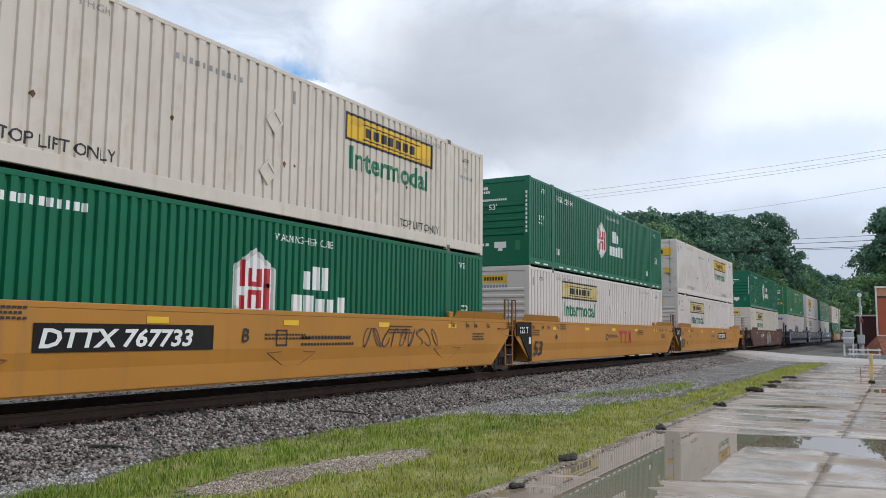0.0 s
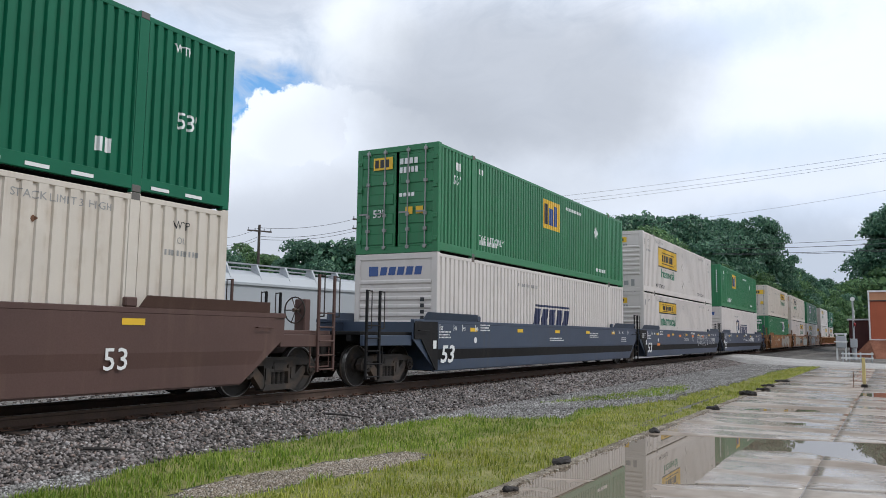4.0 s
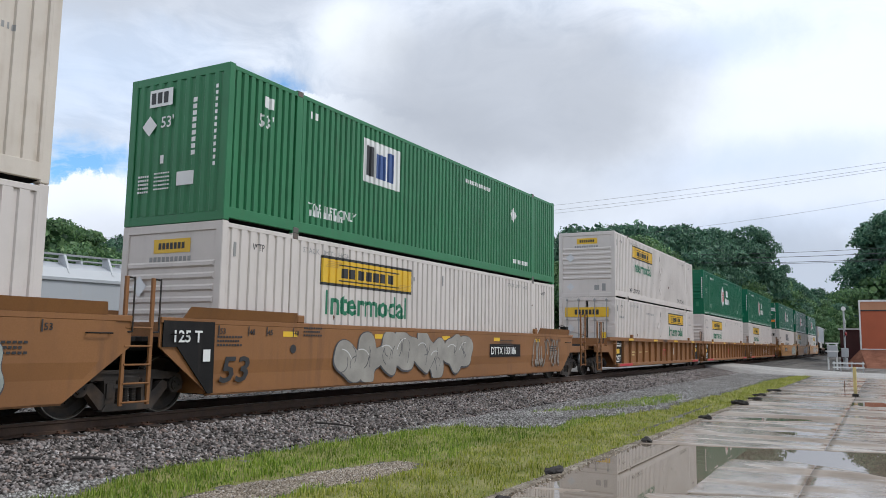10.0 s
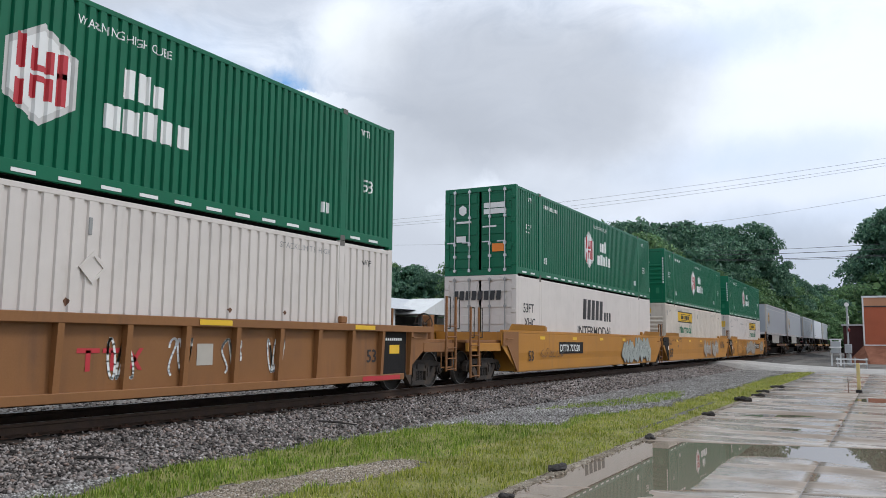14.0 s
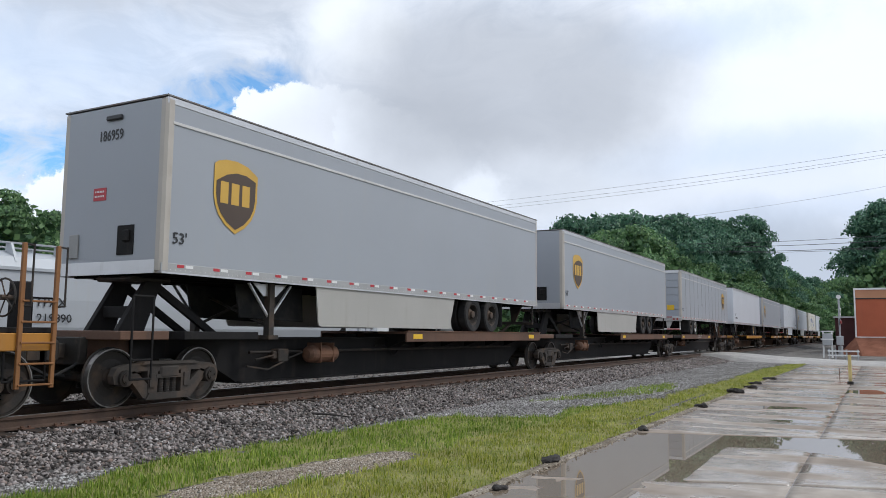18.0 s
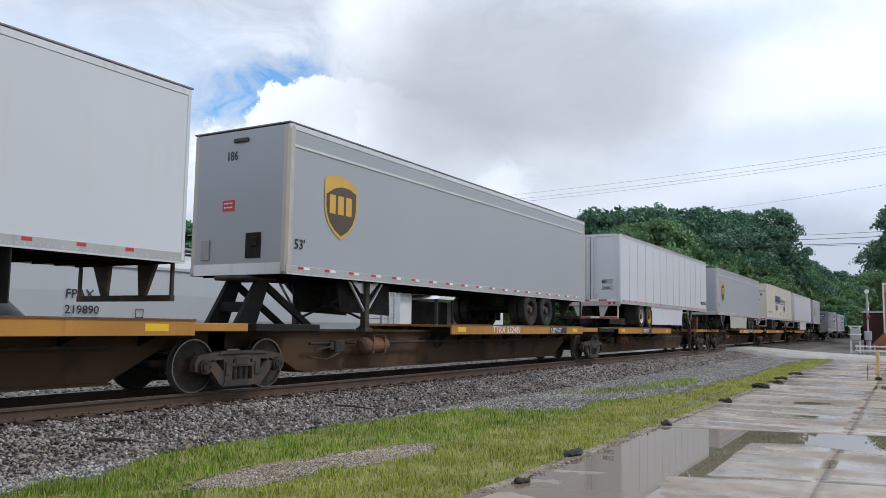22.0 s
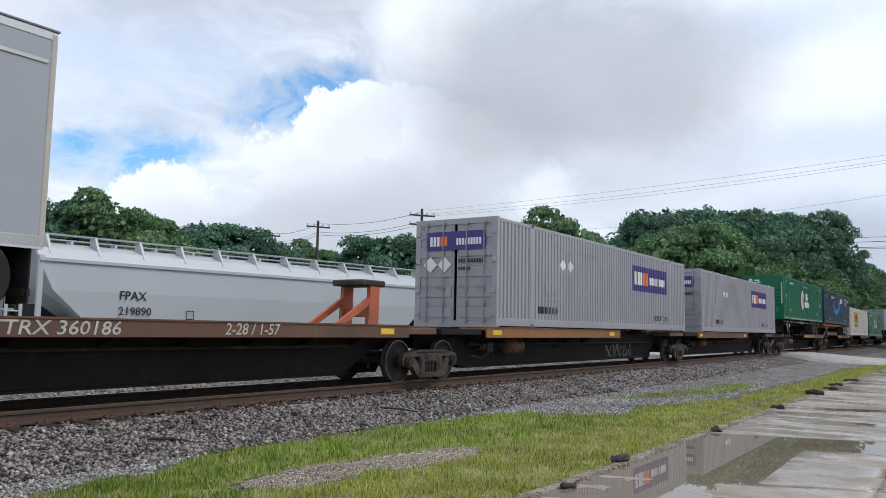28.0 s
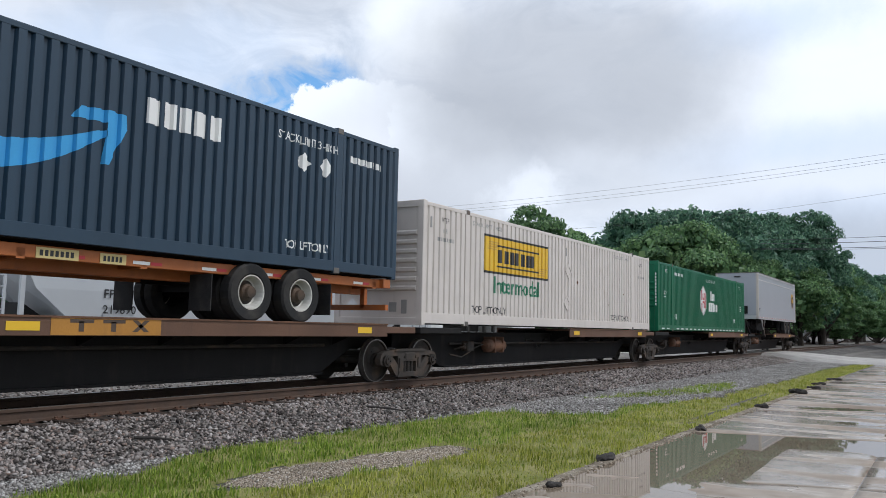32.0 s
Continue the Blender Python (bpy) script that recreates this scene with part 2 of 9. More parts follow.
SPINE_BROWN = surface("spine_brown", (0.12, 0.060, 0.036), 0.65, vary=0.25, scale=0.7, dirt=(0.05, 0.035, 0.03), amount=0.8, streak=0.4, bump=0.15)
SPINE_YELLOW = surface("spine_yellow", (0.42, 0.19, 0.03), 0.55, vary=0.18, scale=0.7, dirt=(0.16, 0.07, 0.03), amount=0.7, streak=0.6, bump=0.1)
TRAILER_GREY = surface("trailer_grey", (0.335, 0.355, 0.385), 0.42, metal=0.0, vary=0.04, scale=0.4, dirt=(0.36, 0.36, 0.35), amount=0.35, streak=0.6, bump=0.03)
TRAILER_WHITE = surface("trailer_white", (0.575, 0.59, 0.625), 0.4, vary=0.04, scale=0.4, dirt=(0.5, 0.48, 0.44), amount=0.3, streak=0.6, bump=0.03)
TRAILER_CREAM = surface("trailer_cream", (0.62, 0.57, 0.48), 0.45, vary=0.05, scale=0.4, dirt=(0.42, 0.33, 0.22), amount=0.4, streak=0.7, bump=0.03)
ALUMINIUM = surface("aluminium", (0.60, 0.60, 0.60), 0.35, metal=0.6, vary=0.08, dirt=(0.3, 0.27, 0.22), amount=0.4, streak=0.4)
SKIRT_GREY = surface("skirt_beige_grey", (0.40, 0.385, 0.355), 0.55, vary=0.06, scale=0.6, dirt=(0.28, 0.25, 0.21), amount=0.5, streak=0.4)
RUSTY_END = surface("container_rusty_end", (0.62, 0.55, 0.45), 0.6, vary=0.12, scale=0.7, dirt=(0.33, 0.14, 0.045), amount=1.0, streak=1.6, bump=0.08)
RAIL_DULL = surface("dull_rail", (0.40, 0.40, 0.395), 0.45, metal=0.2, vary=0.12, dirt=(0.24, 0.21, 0.18), amount=0.6, streak=0.4)
RAIL_PALE = surface("pale_rail", (0.58, 0.57, 0.55), 0.5, vary=0.08, dirt=(0.34, 0.29, 0.24), amount=0.5, streak=0.4)
POST_TAN = surface("post_tan", (0.46, 0.42, 0.37), 0.5, vary=0.1, dirt=(0.30, 0.25, 0.2), amount=0.5, streak=0.5)
RUBBER = surface("rubber", (0.022, 0.022, 0.023), 0.85, spec=0.25, vary=0.25, dirt=(0.09, 0.08, 0.07), amount=0.4)
RIM_WHITE = surface("wheel_rim", (0.55, 0.54, 0.50), 0.5, vary=0.15, dirt=(0.25, 0.2, 0.15), amount=0.6)
RIM_YELLOW = surface("wheel_rim_yellow", (0.50, 0.30, 0.07), 0.5, vary=0.15, dirt=(0.2, 0.14, 0.08), amount=0.6)
ORANGE = surface("chassis_orange", (0.42, 0.125, 0.03), 0.55, vary=0.2, dirt=(0.16, 0.07, 0.03), amount=0.6, streak=0.5)
HITCH_ORANGE = surface("hitch_red_oxide", (0.40, 0.10, 0.04), 0.6, vary=0.2, dirt=(0.15, 0.06, 0.03), amount=0.6)
INK_BLACK = surface("print_black", (0.025, 0.025, 0.027), 0.5, vary=0.2, bump=0)
INK_WHITE = surface("print_white", (0.78, 0.78, 0.76), 0.5, vary=0.08, bump=0)
INK_GREEN = surface("print_green", (0.012, 0.17, 0.085), 0.45, vary=0.08, bump=0)
INK_YELLOW = surface("print_yellow", (0.75, 0.46, 0.025), 0.45, vary=0.07, bump=0)
INK_FADED = surface("print_faded_yellow", (0.62, 0.50, 0.22), 0.5, vary=0.1, bump=0)
INK_ORANGE = surface("print_orange", (0.80, 0.22, 0.02), 0.45, vary=0.07, bump=0)
INK_RED = surface("print_red", (0.48, 0.03, 0.04), 0.45, vary=0.08, bump=0)
INK_BLUE = surface("print_blue", (0.035, 0.085, 0.26), 0.45, vary=0.08, bump=0)
INK_SKY = surface("print_light_blue", (0.03, 0.30, 0.62), 0.45, vary=0.08, bump=0)
INK_PURPLE = surface("print_purple", (0.050, 0.028, 0.19), 0.45, vary=0.08, bump=0)
INK_WORN = surface("print_worn_white", (0.46, 0.44, 0.41), 0.6, vary=0.3, scale=4, bump=0)
INK_NAVY = surface("print_navy", (0.012, 0.022, 0.075), 0.45, vary=0.1, bump=0)
INK_GREY = surface("print_grey", (0.30, 0.30, 0.29), 0.5, vary=0.15, bump=0)
INK_BROWN = surface("print_brown", (0.075, 0.048, 0.032), 0.45, vary=0.1, bump=0)
INK_GOLD = surface("print_gold", (0.60, 0.36, 0.06), 0.45, vary=0.1, bump=0)
SPRAY = surface("spray_paint_silver", (0.31, 0.29, 0.255), 0.5, vary=0.2, scale=2.5, bump=0.05)
SPRAY_DARK = surface("spray_paint_dark", (0.07, 0.065, 0.07), 0.5, vary=0.3, scale=2.5, bump=0.05)
SPRAY_TEAL = surface("spray_paint_pale", (0.31, 0.34, 0.31), 0.5, vary=0.2, scale=2.5, bump=0.05)

# ---- building tools ----
MESHES = {}


def done(bm, name, material):
    me = bpy.data.meshes.new(name)
    bm.to_mesh(me)
    bm.free()
    me.materials.append(material)
    return me


def shared(key, material, build, *args):
    """One mesh for all alike pieces: build(bm, *args) runs once for a key and material."""
    k = (key, material.name, args)
    if k not in MESHES:
        bm = bmesh.new()
        build(bm, *args)
        MESHES[k] = done(bm, key, material)
    return MESHES[k]


def put(name, me, parent, label="", at=None):
    """Links a finished mesh as one part under a thing or part."""
    ob = new(name, me)
    ob.parent = parent
    if at is not None:
        ob.matrix_basis = at
    if label:
        tagged(ob, label)
    return ob


def part(name, bm, material, parent, label="", at=None):
    return put(name, done(bm, name, material), parent, label, at)


def thing(name, label, category, group="", at=None, kind=""):
    ob = new(name)
    ob.empty_display_size = 0.3
    if at is not None:
        ob.matrix_basis = at
    return tagged(ob, label, category, group, kind)


def box(bm, x0, x1, y0, y1, z0, z1, bevel=0.0):
    v = [bm.verts.new((x, y, z)) for x in (x0, x1) for y in (y0, y1) for z in (z0, z1)]
    fs = [bm.faces.new([v[i] for i in f]) for f in ((0, 1, 3, 2), (4, 6, 7, 5), (0, 4, 5, 1), (2, 3, 7, 6), (0, 2, 6, 4), (1, 5, 7, 3))]
    if bevel:
        es = {e for f in fs for e in f.edges}
        bmesh.ops.bevel(bm, geom=list(es), offset=bevel, segments=1, affect="EDGES", profile=0.5)


def prism(bm, poly, y0, y1):
    """A flat plate: the polygon in x and z, from y0 to y1."""
    a = [bm.verts.new((x, y0, z)) for x, z in poly]
    b = [bm.verts.new((x, y1, z)) for x, z in poly]
    n = len(poly)
    area = sum(poly[i][0] * poly[(i + 1) % n][1] - poly[(i + 1) % n][0] * poly[i][1] for i in range(n))
    flip = (area < 0) != (y1 < y0)
    faces = [a, b[::-1]] + [[a[i], b[i], b[(i + 1) % n], a[(i + 1) % n]] for i in range(n)]
    for f in faces:
        bm.faces.new(f[::-1] if flip else f)


def rod(bm, p, q, r, seg=8, r2=None):
    p, q = Vector(p), Vector(q)
    d = q - p
    m = Matrix.Translation((p + q) / 2) @ d.to_track_quat("Z", "Y").to_matrix().to_4x4()
    bmesh.ops.create_cone(bm, cap_ends=True, segments=seg, radius1=r, radius2=r if r2 is None else r2, depth=d.length, matrix=m)


def lathe(bm, profile, seg=24, axis="Y"):
    """A turned shape round the y axis: profile of (radius, along)."""
    rings = []
    for r, a in profile:
        if r < 1e-6:
            rings.append([bm.verts.new((0, a, 0))])
        else:
            rings.append([bm.verts.new((r * math.cos(2 * math.pi * i / seg), a, r * math.sin(2 * math.pi * i / seg))) for i in range(seg)])
    for p, q in zip(rings, rings[1:]):
        for i in range(seg):
            j = (i + 1) % seg
            if len(p) == 1 and len(q) > 1:
                bm.faces.new((p[0], q[i], q[j]))
            elif len(q) == 1 and len(p) > 1:
                bm.faces.new((p[i], q[0], p[j]))
            elif len(p) > 1:
                bm.faces.new((p[i], q[i], q[j], p[j]))
    bmesh.ops.recalc_face_normals(bm, faces=bm.faces[:])


FACING_NEAR = Matrix(((1, 0, 0, 0), (0, 0, -1, 0), (0, 1, 0, 0), (0, 0, 0, 1)))
FACING_FRONT = Matrix(((0, 0, -1, 0), (-1, 0, 0, 0), (0, 1, 0, 0), (0, 0, 0, 1)))


def words_mesh(text, size, material, bold=0.0, shear=0.0, spacing=1.0):
    k = ("text", text, size, material.name, bold, shear)
    if k not in MESHES:
        cu = bpy.data.curves.new("lettering", "FONT")
        cu.body, cu.size, cu.extrude, cu.offset, cu.shear, cu.resolution_u = text, size, 0.0015, bold, shear, 2
        cu.space_character = spacing
        ob = bpy.data.objects.new("lettering", cu)
        scene.collection.objects.link(ob)
        me = bpy.data.meshes.new_from_object(ob.evaluated_get(bpy.context.evaluated_depsgraph_get()))
        bpy.data.objects.remove(ob)
        bpy.data.curves.remove(cu)
        me.materials.clear()
        me.materials.append(material)
        MESHES[k] = me
    return MESHES[k]


def words(parent, text, x, z, y, size, material, bold=0.0, end=False, shear=0.0, name="lettering", stretch=1.0):
    """Lettering on the side that faces -y (x, z: lower left corner), or on the end that faces -x (x: its y at the left)."""
    me = words_mesh(text, size, material, bold, shear)
    m = (Matrix.Translation((y, x, z)) @ FACING_FRONT) if end else (Matrix.Translation((x, y, z)) @ FACING_NEAR)
    ob = put(name, me, parent, at=m @ Matrix.Diagonal((stretch, 1, 1, 1)))
    return tagged(ob, kind="stuff")

# ---- plan: x along the track, y away from the camera, z from the rail's top ----
TRACK_Y = 11.407                 # middle of the track that the train runs on
GROUND = -0.45
WHEEL_R = 0.46


def run(t):
    """How far the train has gone at t seconds; it gains a little speed."""
    return 17.930 * t + 0.01621 * t * t - 0.000047 * t ** 3


# ---- bogies ----
def side_frame(bm, s):
    """Cast side frame with two window openings, over its axle boxes."""
    y0, y1 = s * 0.93, s * 1.07
    prism(bm, [(-1.10, 0.50), (-1.04, 0.62), (-0.90, 0.665), (-0.50, 0.70), (0.50, 0.70), (0.90, 0.665), (1.04, 0.62), (1.10, 0.50), (1.08, 0.38), (0.98, 0.36), (0.80, 0.50), (0.62, 0.56), (-0.62, 0.56), (-0.80, 0.50), (-0.98, 0.36), (-1.08, 0.38)], y0, y1)
    for k in (-1, 1):
        prism(bm, [(k * 0.86, 0.52), (k * 0.70, 0.57), (k * 0.60, 0.50), (k * 0.26, 0.19), (k * 0.40, 0.10), (k * 0.52, 0.14)], y0, y1)
        prism(bm, [(k * 0.24, 0.58), (k * 0.46, 0.58), (k * 0.42, 0.15), (k * 0.25, 0.15)], y0 - s * 0.01, y1 + s * 0.01)
        prism(bm, [(k * 0.30, 0.30), (k * 0.42, 0.30), (k * 0.42, 0.52), (k * 0.30, 0.52)], y1, y1 + s * 0.035)
    prism(bm, [(-0.48, 0.10), (0.48, 0.10), (0.42, 0.205), (-0.42, 0.205)], y0 - s * 0.03, y1 + s * 0.03)
    prism(bm, [(-0.28, 0.44), (0.28, 0.44), (0.28, 0.50), (-0.28, 0.50)], y0, y1 + s * 0.02)
    prism(bm, [(-0.60, 0.665), (0.60, 0.665), (0.52, 0.715), (-0.52, 0.715)], y0 - s * 0.03, y1 + s * 0.03)


def truck_mesh_parts(t):
    for s in (-1, 1):
        f = put("side_frame", shared("side_frame", TRUCK_STEEL, side_frame, s), t, "cast steel side frame")
        for x in (-0.135, 0.0, 0.135):
            def spring(bm, s=s):
                for i in range(6):
                    rod(bm, (0, s * 1.0, 0.205 + i * 0.04), (0, s * 1.0, 0.228 + i * 0.04), 0.062, 10)
                rod(bm, (0, s * 1.0, 0.2), (0, s * 1.0, 0.44), 0.045, 8)
            put("spring", shared("spring%d" % s, STEEL_DARK, lambda bm, s: spring(bm, s), s), f, at=pose(x, 0, 0))
        for x in (-0.89, 0.89):
            def cap(bm, s):
                rod(bm, (0, s * 0.9, 0.46), (0, s * 1.12, 0.46), 0.13, 14)
                rod(bm, (0, s * 1.12, 0.46), (0, s * 1.15, 0.46), 0.09, 12)
                for i in range(3):
                    a = i * 2.094
                    rod(bm, (0.06 * math.cos(a), s * 1.14, 0.46 + 0.06 * math.sin(a)), (0.06 * math.cos(a), s * 1.17, 0.46 + 0.06 * math.sin(a)), 0.018, 6)
            put("axle_box", shared("axle_box", STEEL_DARK, cap, s), f, at=pose(x, 0, 0))
    put("bolster", shared("bolster", TRUCK_STEEL, lambda bm: (box(bm, -0.20, 0.20, -1.10, 1.10, 0.44, 0.64, 0.03), rod(bm, (0, 0, 0.6), (0, 0, 0.76), 0.2, 14))), t)
    for x in (-0.35, 0.35):
        put("brake_beam", shared("brake_beam", STEEL_DARK, lambda bm: (box(bm, -0.04, 0.04, -0.78, 0.78, 0.36, 0.44), box(bm, -0.09, 0.09, -0.80, -0.68, 0.3, 0.52), box(bm, -0.09, 0.09, 0.68, 0.80, 0.3, 0.52))), t, at=pose(x, 0, 0))


def wheelset(bm):
    rod(bm, (0, -0.95, 0), (0, 0.95, 0), 0.085, 12)
    for s in (-1, 1):
        prof = [(0.09, 0.685), (0.16, 0.70), (0.30, 0.705), (0.42, 0.69), (0.425, 0.675), (0.487, 0.675), (0.487, 0.70), (0.462, 0.715), (0.458, 0.80), (0.42, 0.80),
                (0.415, 0.765), (0.30, 0.745), (0.17, 0.76), (0.15, 0.82), (0.09, 0.82)]
        lathe(bm, [(r, s * a) for r, a in prof], 30)
        for i in range(5):       # cast marks on the plate, which show its turning
            a = i * 2 * math.pi / 5
            rod(bm, (0.22 * math.cos(a), s * 0.74, 0.22 * math.sin(a)), (0.22 * math.cos(a), s * 0.765, 0.22 * math.sin(a)), 0.022, 6)


def tread_band(bm, s):
    lathe(bm, [(0.4635, s * 0.716), (0.4615, s * 0.802), (0.445, s * 0.803)], 30)


WHEELSETS = []


def truck(parent, x, runs=True):
    """A two-axle bogie under a car, x along the car; its wheelsets turn."""
    t = put("bogie", shared("bogie_centre", STEEL_DARK, lambda bm: box(bm, -0.16, 0.16, -0.55, 0.55, 0.40, 0.50, 0.02)), parent, "oily cast-steel two-axle bogie", at=pose(x, 0, 0))
    truck_mesh_parts(t)
    for dx in (-0.89, 0.89):
        w = put("wheelset", shared("wheelset", STEEL_DARK, wheelset), t, "steel wheelset with worn bright treads", at=pose(dx, 0, WHEEL_R))
        for s in (-1, 1):
            put("tread", shared("tread", TREAD, tread_band, s), w, "bright rim and tread")
        if runs:
            WHEELSETS.append((w, dx))
    return t

# ---- containers ----
LEN, WID, HIGH = 16.154, 2.591, 2.896
POST = 1.98                      # lifting posts stand this far from each end
# pitch of the folds, and one fold: (place along it, depth)
PITCH = {"corr": 0.190, "rib": 0.242, "fine": 0.203, "wide": 0.226}
FOLD = {"corr": ((0, 0.004), (0.54, 0.004), (0.60, 0.052), (0.87, 0.052), (1.0, 0.004)),
        "rib": ((0, 0.004), (0.62, 0.004), (0.67, 0.038), (0.93, 0.038), (1.0, 0.004)),
        "fine": ((0, 0.004), (0.56, 0.004), (0.64, 0.050), (0.88, 0.050), (1.0, 0.004)),
        "wide": ((0, 0.004), (0.50, 0.004), (0.57, 0.060), (0.86, 0.060), (1.0, 0.004))}



def wave(style, x):
    """How far the side wall lies behind its outer plane at x."""
    if not 0.14 < x < LEN - 0.14 or abs(x - POST) < 0.10 or abs(x - LEN + POST) < 0.10:
        return 0.0
    p = PITCH[style]
    u = (x / p) % 1.0
    pts = FOLD[style]
    for (a, da), (b, db) in zip(pts, pts[1:]):
        if a <= u <= b:
            return da + (db - da) * (u - a) / (b - a)
    return 0.004


def breaks(style, x0, x1):
    p = PITCH[style]
    us = [u for u, _ in FOLD[style][:-1]]
    out = {x0, x1}
    for k in range(int(x0 / p) - 1, int(x1 / p) + 2):
        for u in us:
            x = (k + u) * p
            if x0 < x < x1:
                out.add(x)
    return sorted(out)


def wave_wall(bm, style, z0, z1, sign):
    for a, b in ((0.14, POST - 0.10), (POST + 0.10, LEN - POST - 0.10), (LEN - POST + 0.10, LEN - 0.14)):
        xs = breaks(style, a, b)
        low = [bm.verts.new((x, sign * (WID / 2 - wave(style, x)), z0)) for x in xs]
        top = [bm.verts.new((x, sign * (WID / 2 - wave(style, x)), z1)) for x in xs]
        for i in range(len(xs) - 1):
            f = [low[i], low[i + 1], top[i + 1], top[i]]
            bm.faces.new(f if sign < 0 else f[::-1])


def span_at(poly, x):
    zs = []
    n = len(poly)
    for i in range(n):
        (xa, za), (xb, zb) = poly[i], poly[(i + 1) % n]
        if min(xa, xb) - 1e-9 <= x <= max(xa, xb) + 1e-9:
            if abs(xb - xa) < 1e-9:
                zs += [za, zb]
            else:
                zs.append(za + (zb - za) * (x - xa) / (xb - xa))
    return (min(zs), max(zs)) if zs else None


def print_on(bm, style, polys, lift=0.004):
    """Prints convex shapes (x, z) on the near side wall, following its folds. style None: a flat wall."""
    for poly in polys:
        x0, x1 = min(p[0] for p in poly), max(p[0] for p in poly)
        xs = breaks(style, x0, x1) if style else [x0, x1]
        xs = sorted(set(xs) | {p[0] for p in poly})
        xs = [x for i, x in enumerate(xs) if i == 0 or x - xs[i - 1] > 1e-5]
        for a, b in zip(xs, xs[1:]):
            sa, sb = span_at(poly, a + 1e-7), span_at(poly, b - 1e-7)
            if not sa or not sb:
                continue
            ya, yb = [-WID / 2 + (wave(style, x) if style else 0) - lift for x in (a, b)]
            c = [(a, ya, sa[0]), (b, yb, sb[0]), (b, yb, sb[1]), (a, ya, sa[1])]
            if sa[1] - sa[0] < 1e-5:
                c = c[:3]
            elif sb[1] - sb[0] < 1e-5:
                c = [c[0], c[1], c[3]]
            bm.faces.new([bm.verts.new(p) for p in c])


def quad(x, z, w, h, slant=0.0):
    return [(x, z), (x + w, z), (x + w + slant * h, z + h), (x + slant * h, z + h)]


def letter_bars(x, z, w, h, n, seed=0, gap=0.28, tall=0.0):
    """Plain bars that stand for n letters."""
    r = random.Random(seed)
    step = w / n
    out = []
    for i in range(n):
        hh = h * (1 + (tall if r.random() > 0.6 else 0))
        out.append(quad(x + i * step, z, step * (1 - gap), hh))
    return out


def ring(cx, cz, r, n=12, sx=1.0):
    return [(cx + sx * r * math.cos(2 * math.pi * i / n), cz + r * math.sin(2 * math.pi * i / n)) for i in range(n)]


def fold_words(parent, style, text, x, z, size, material, bold=0.0, stretch=1.0, width=None):
    """Real lettering laid on a folded wall."""
    k = ("fold", text, x, z, size, material.name, style)
    if k not in MESHES:
        bm = bmesh.new()
        bm.from_mesh(words_mesh(text, size, material, bold))
        bmesh.ops.delete(bm, geom=[f for f in bm.faces if f.normal.z < 0.5], context="FACES_ONLY")
        bmesh.ops.delete(bm, geom=[v for v in bm.verts if not v.link_faces], context="VERTS")
        if width:
            stretch = width / max(v.co.x for v in bm.verts)
        for v in bm.verts:
            v.co = Vector((x + v.co.x * stretch, 0, z + v.co.y))
        xs = [v.co.x for v in bm.verts]
        for b in breaks(style, min(xs) + 1e-4, max(xs) - 1e-4)[1:-1]:
            bmesh.ops.bisect_plane(bm, geom=bm.verts[:] + bm.edges[:] + bm.faces[:], plane_co=(b, 0, 0), plane_no=(1, 0, 0))
        for v in bm.verts:
            v.co.y = -WID / 2 + wave(style, v.co.x) - 0.004
        MESHES[k] = done(bm, "lettering", material)
    return tagged(put("lettering", MESHES[k], parent), kind="stuff")


def end_sheet(bm):
    """Front end wall: a flat sheet behind its pressed ribs."""
    box(bm, 0.03, 0.07, -WID / 2 + 0.10, WID / 2 - 0.10, 0.16, HIGH - 0.12)


def end_rib(bm):
    w = WID / 2
    a = [bm.verts.new(p) for p in ((0.03, -w + 0.16, 0), (0.03, w - 0.16, 0), (0.03, w - 0.16, 0.13), (0.03, -w + 0.16, 0.13))]
    b = [bm.verts.new(p) for p in ((-0.005, -w + 0.20, 0.035), (-0.005, w - 0.20, 0.035), (-0.005, w - 0.20, 0.095), (-0.005, -w + 0.20, 0.095))]
    for i in range(4):
        j = (i + 1) % 4
        bm.faces.new((a[i], b[i], b[j], a[j]))
    bm.faces.new(b)
    bmesh.ops.recalc_face_normals(bm, faces=bm.faces[:])
    if sum(f.normal.x for f in bm.faces) > 0:
        bmesh.ops.reverse_faces(bm, faces=bm.faces[:])


def door_leaf(bm):
    w = WID / 4 - 0.055
    box(bm, 0.0, 0.05, -w, w, 0.17, HIGH - 0.14, 0.01)


def lock_rod(bm):
    rod(bm, (-0.055, 0, 0.10), (-0.055, 0, HIGH - 0.06), 0.017, 8)
    for z in (0.16, 0.62, 1.02, 1.9, HIGH - 0.14):
        box(bm, -0.075, 0.0, -0.045, 0.045, z - 0.04, z + 0.04)
    box(bm, -0.085, -0.06, -0.03, 0.26, 1.06, 1.10)


def end_fold(bm):
    """One upright pressing of a corrugated end wall."""
    z0, z1 = 0.17, HIGH - 0.15
    rows = [[bm.verts.new((x, y, z)) for z in (z0, z1)] for x, y in ((0.03, -0.085), (-0.004, -0.045), (-0.004, 0.045), (0.03, 0.085))]
    for p, q in zip(rows, rows[1:]):
        bm.faces.new((p[0], p[1], q[1], q[0]))
    bmesh.ops.recalc_face_normals(bm, faces=bm.faces[:])
    if sum(f.normal.x for f in bm.faces) > 0:
        bmesh.ops.reverse_faces(bm, faces=bm.faces[:])


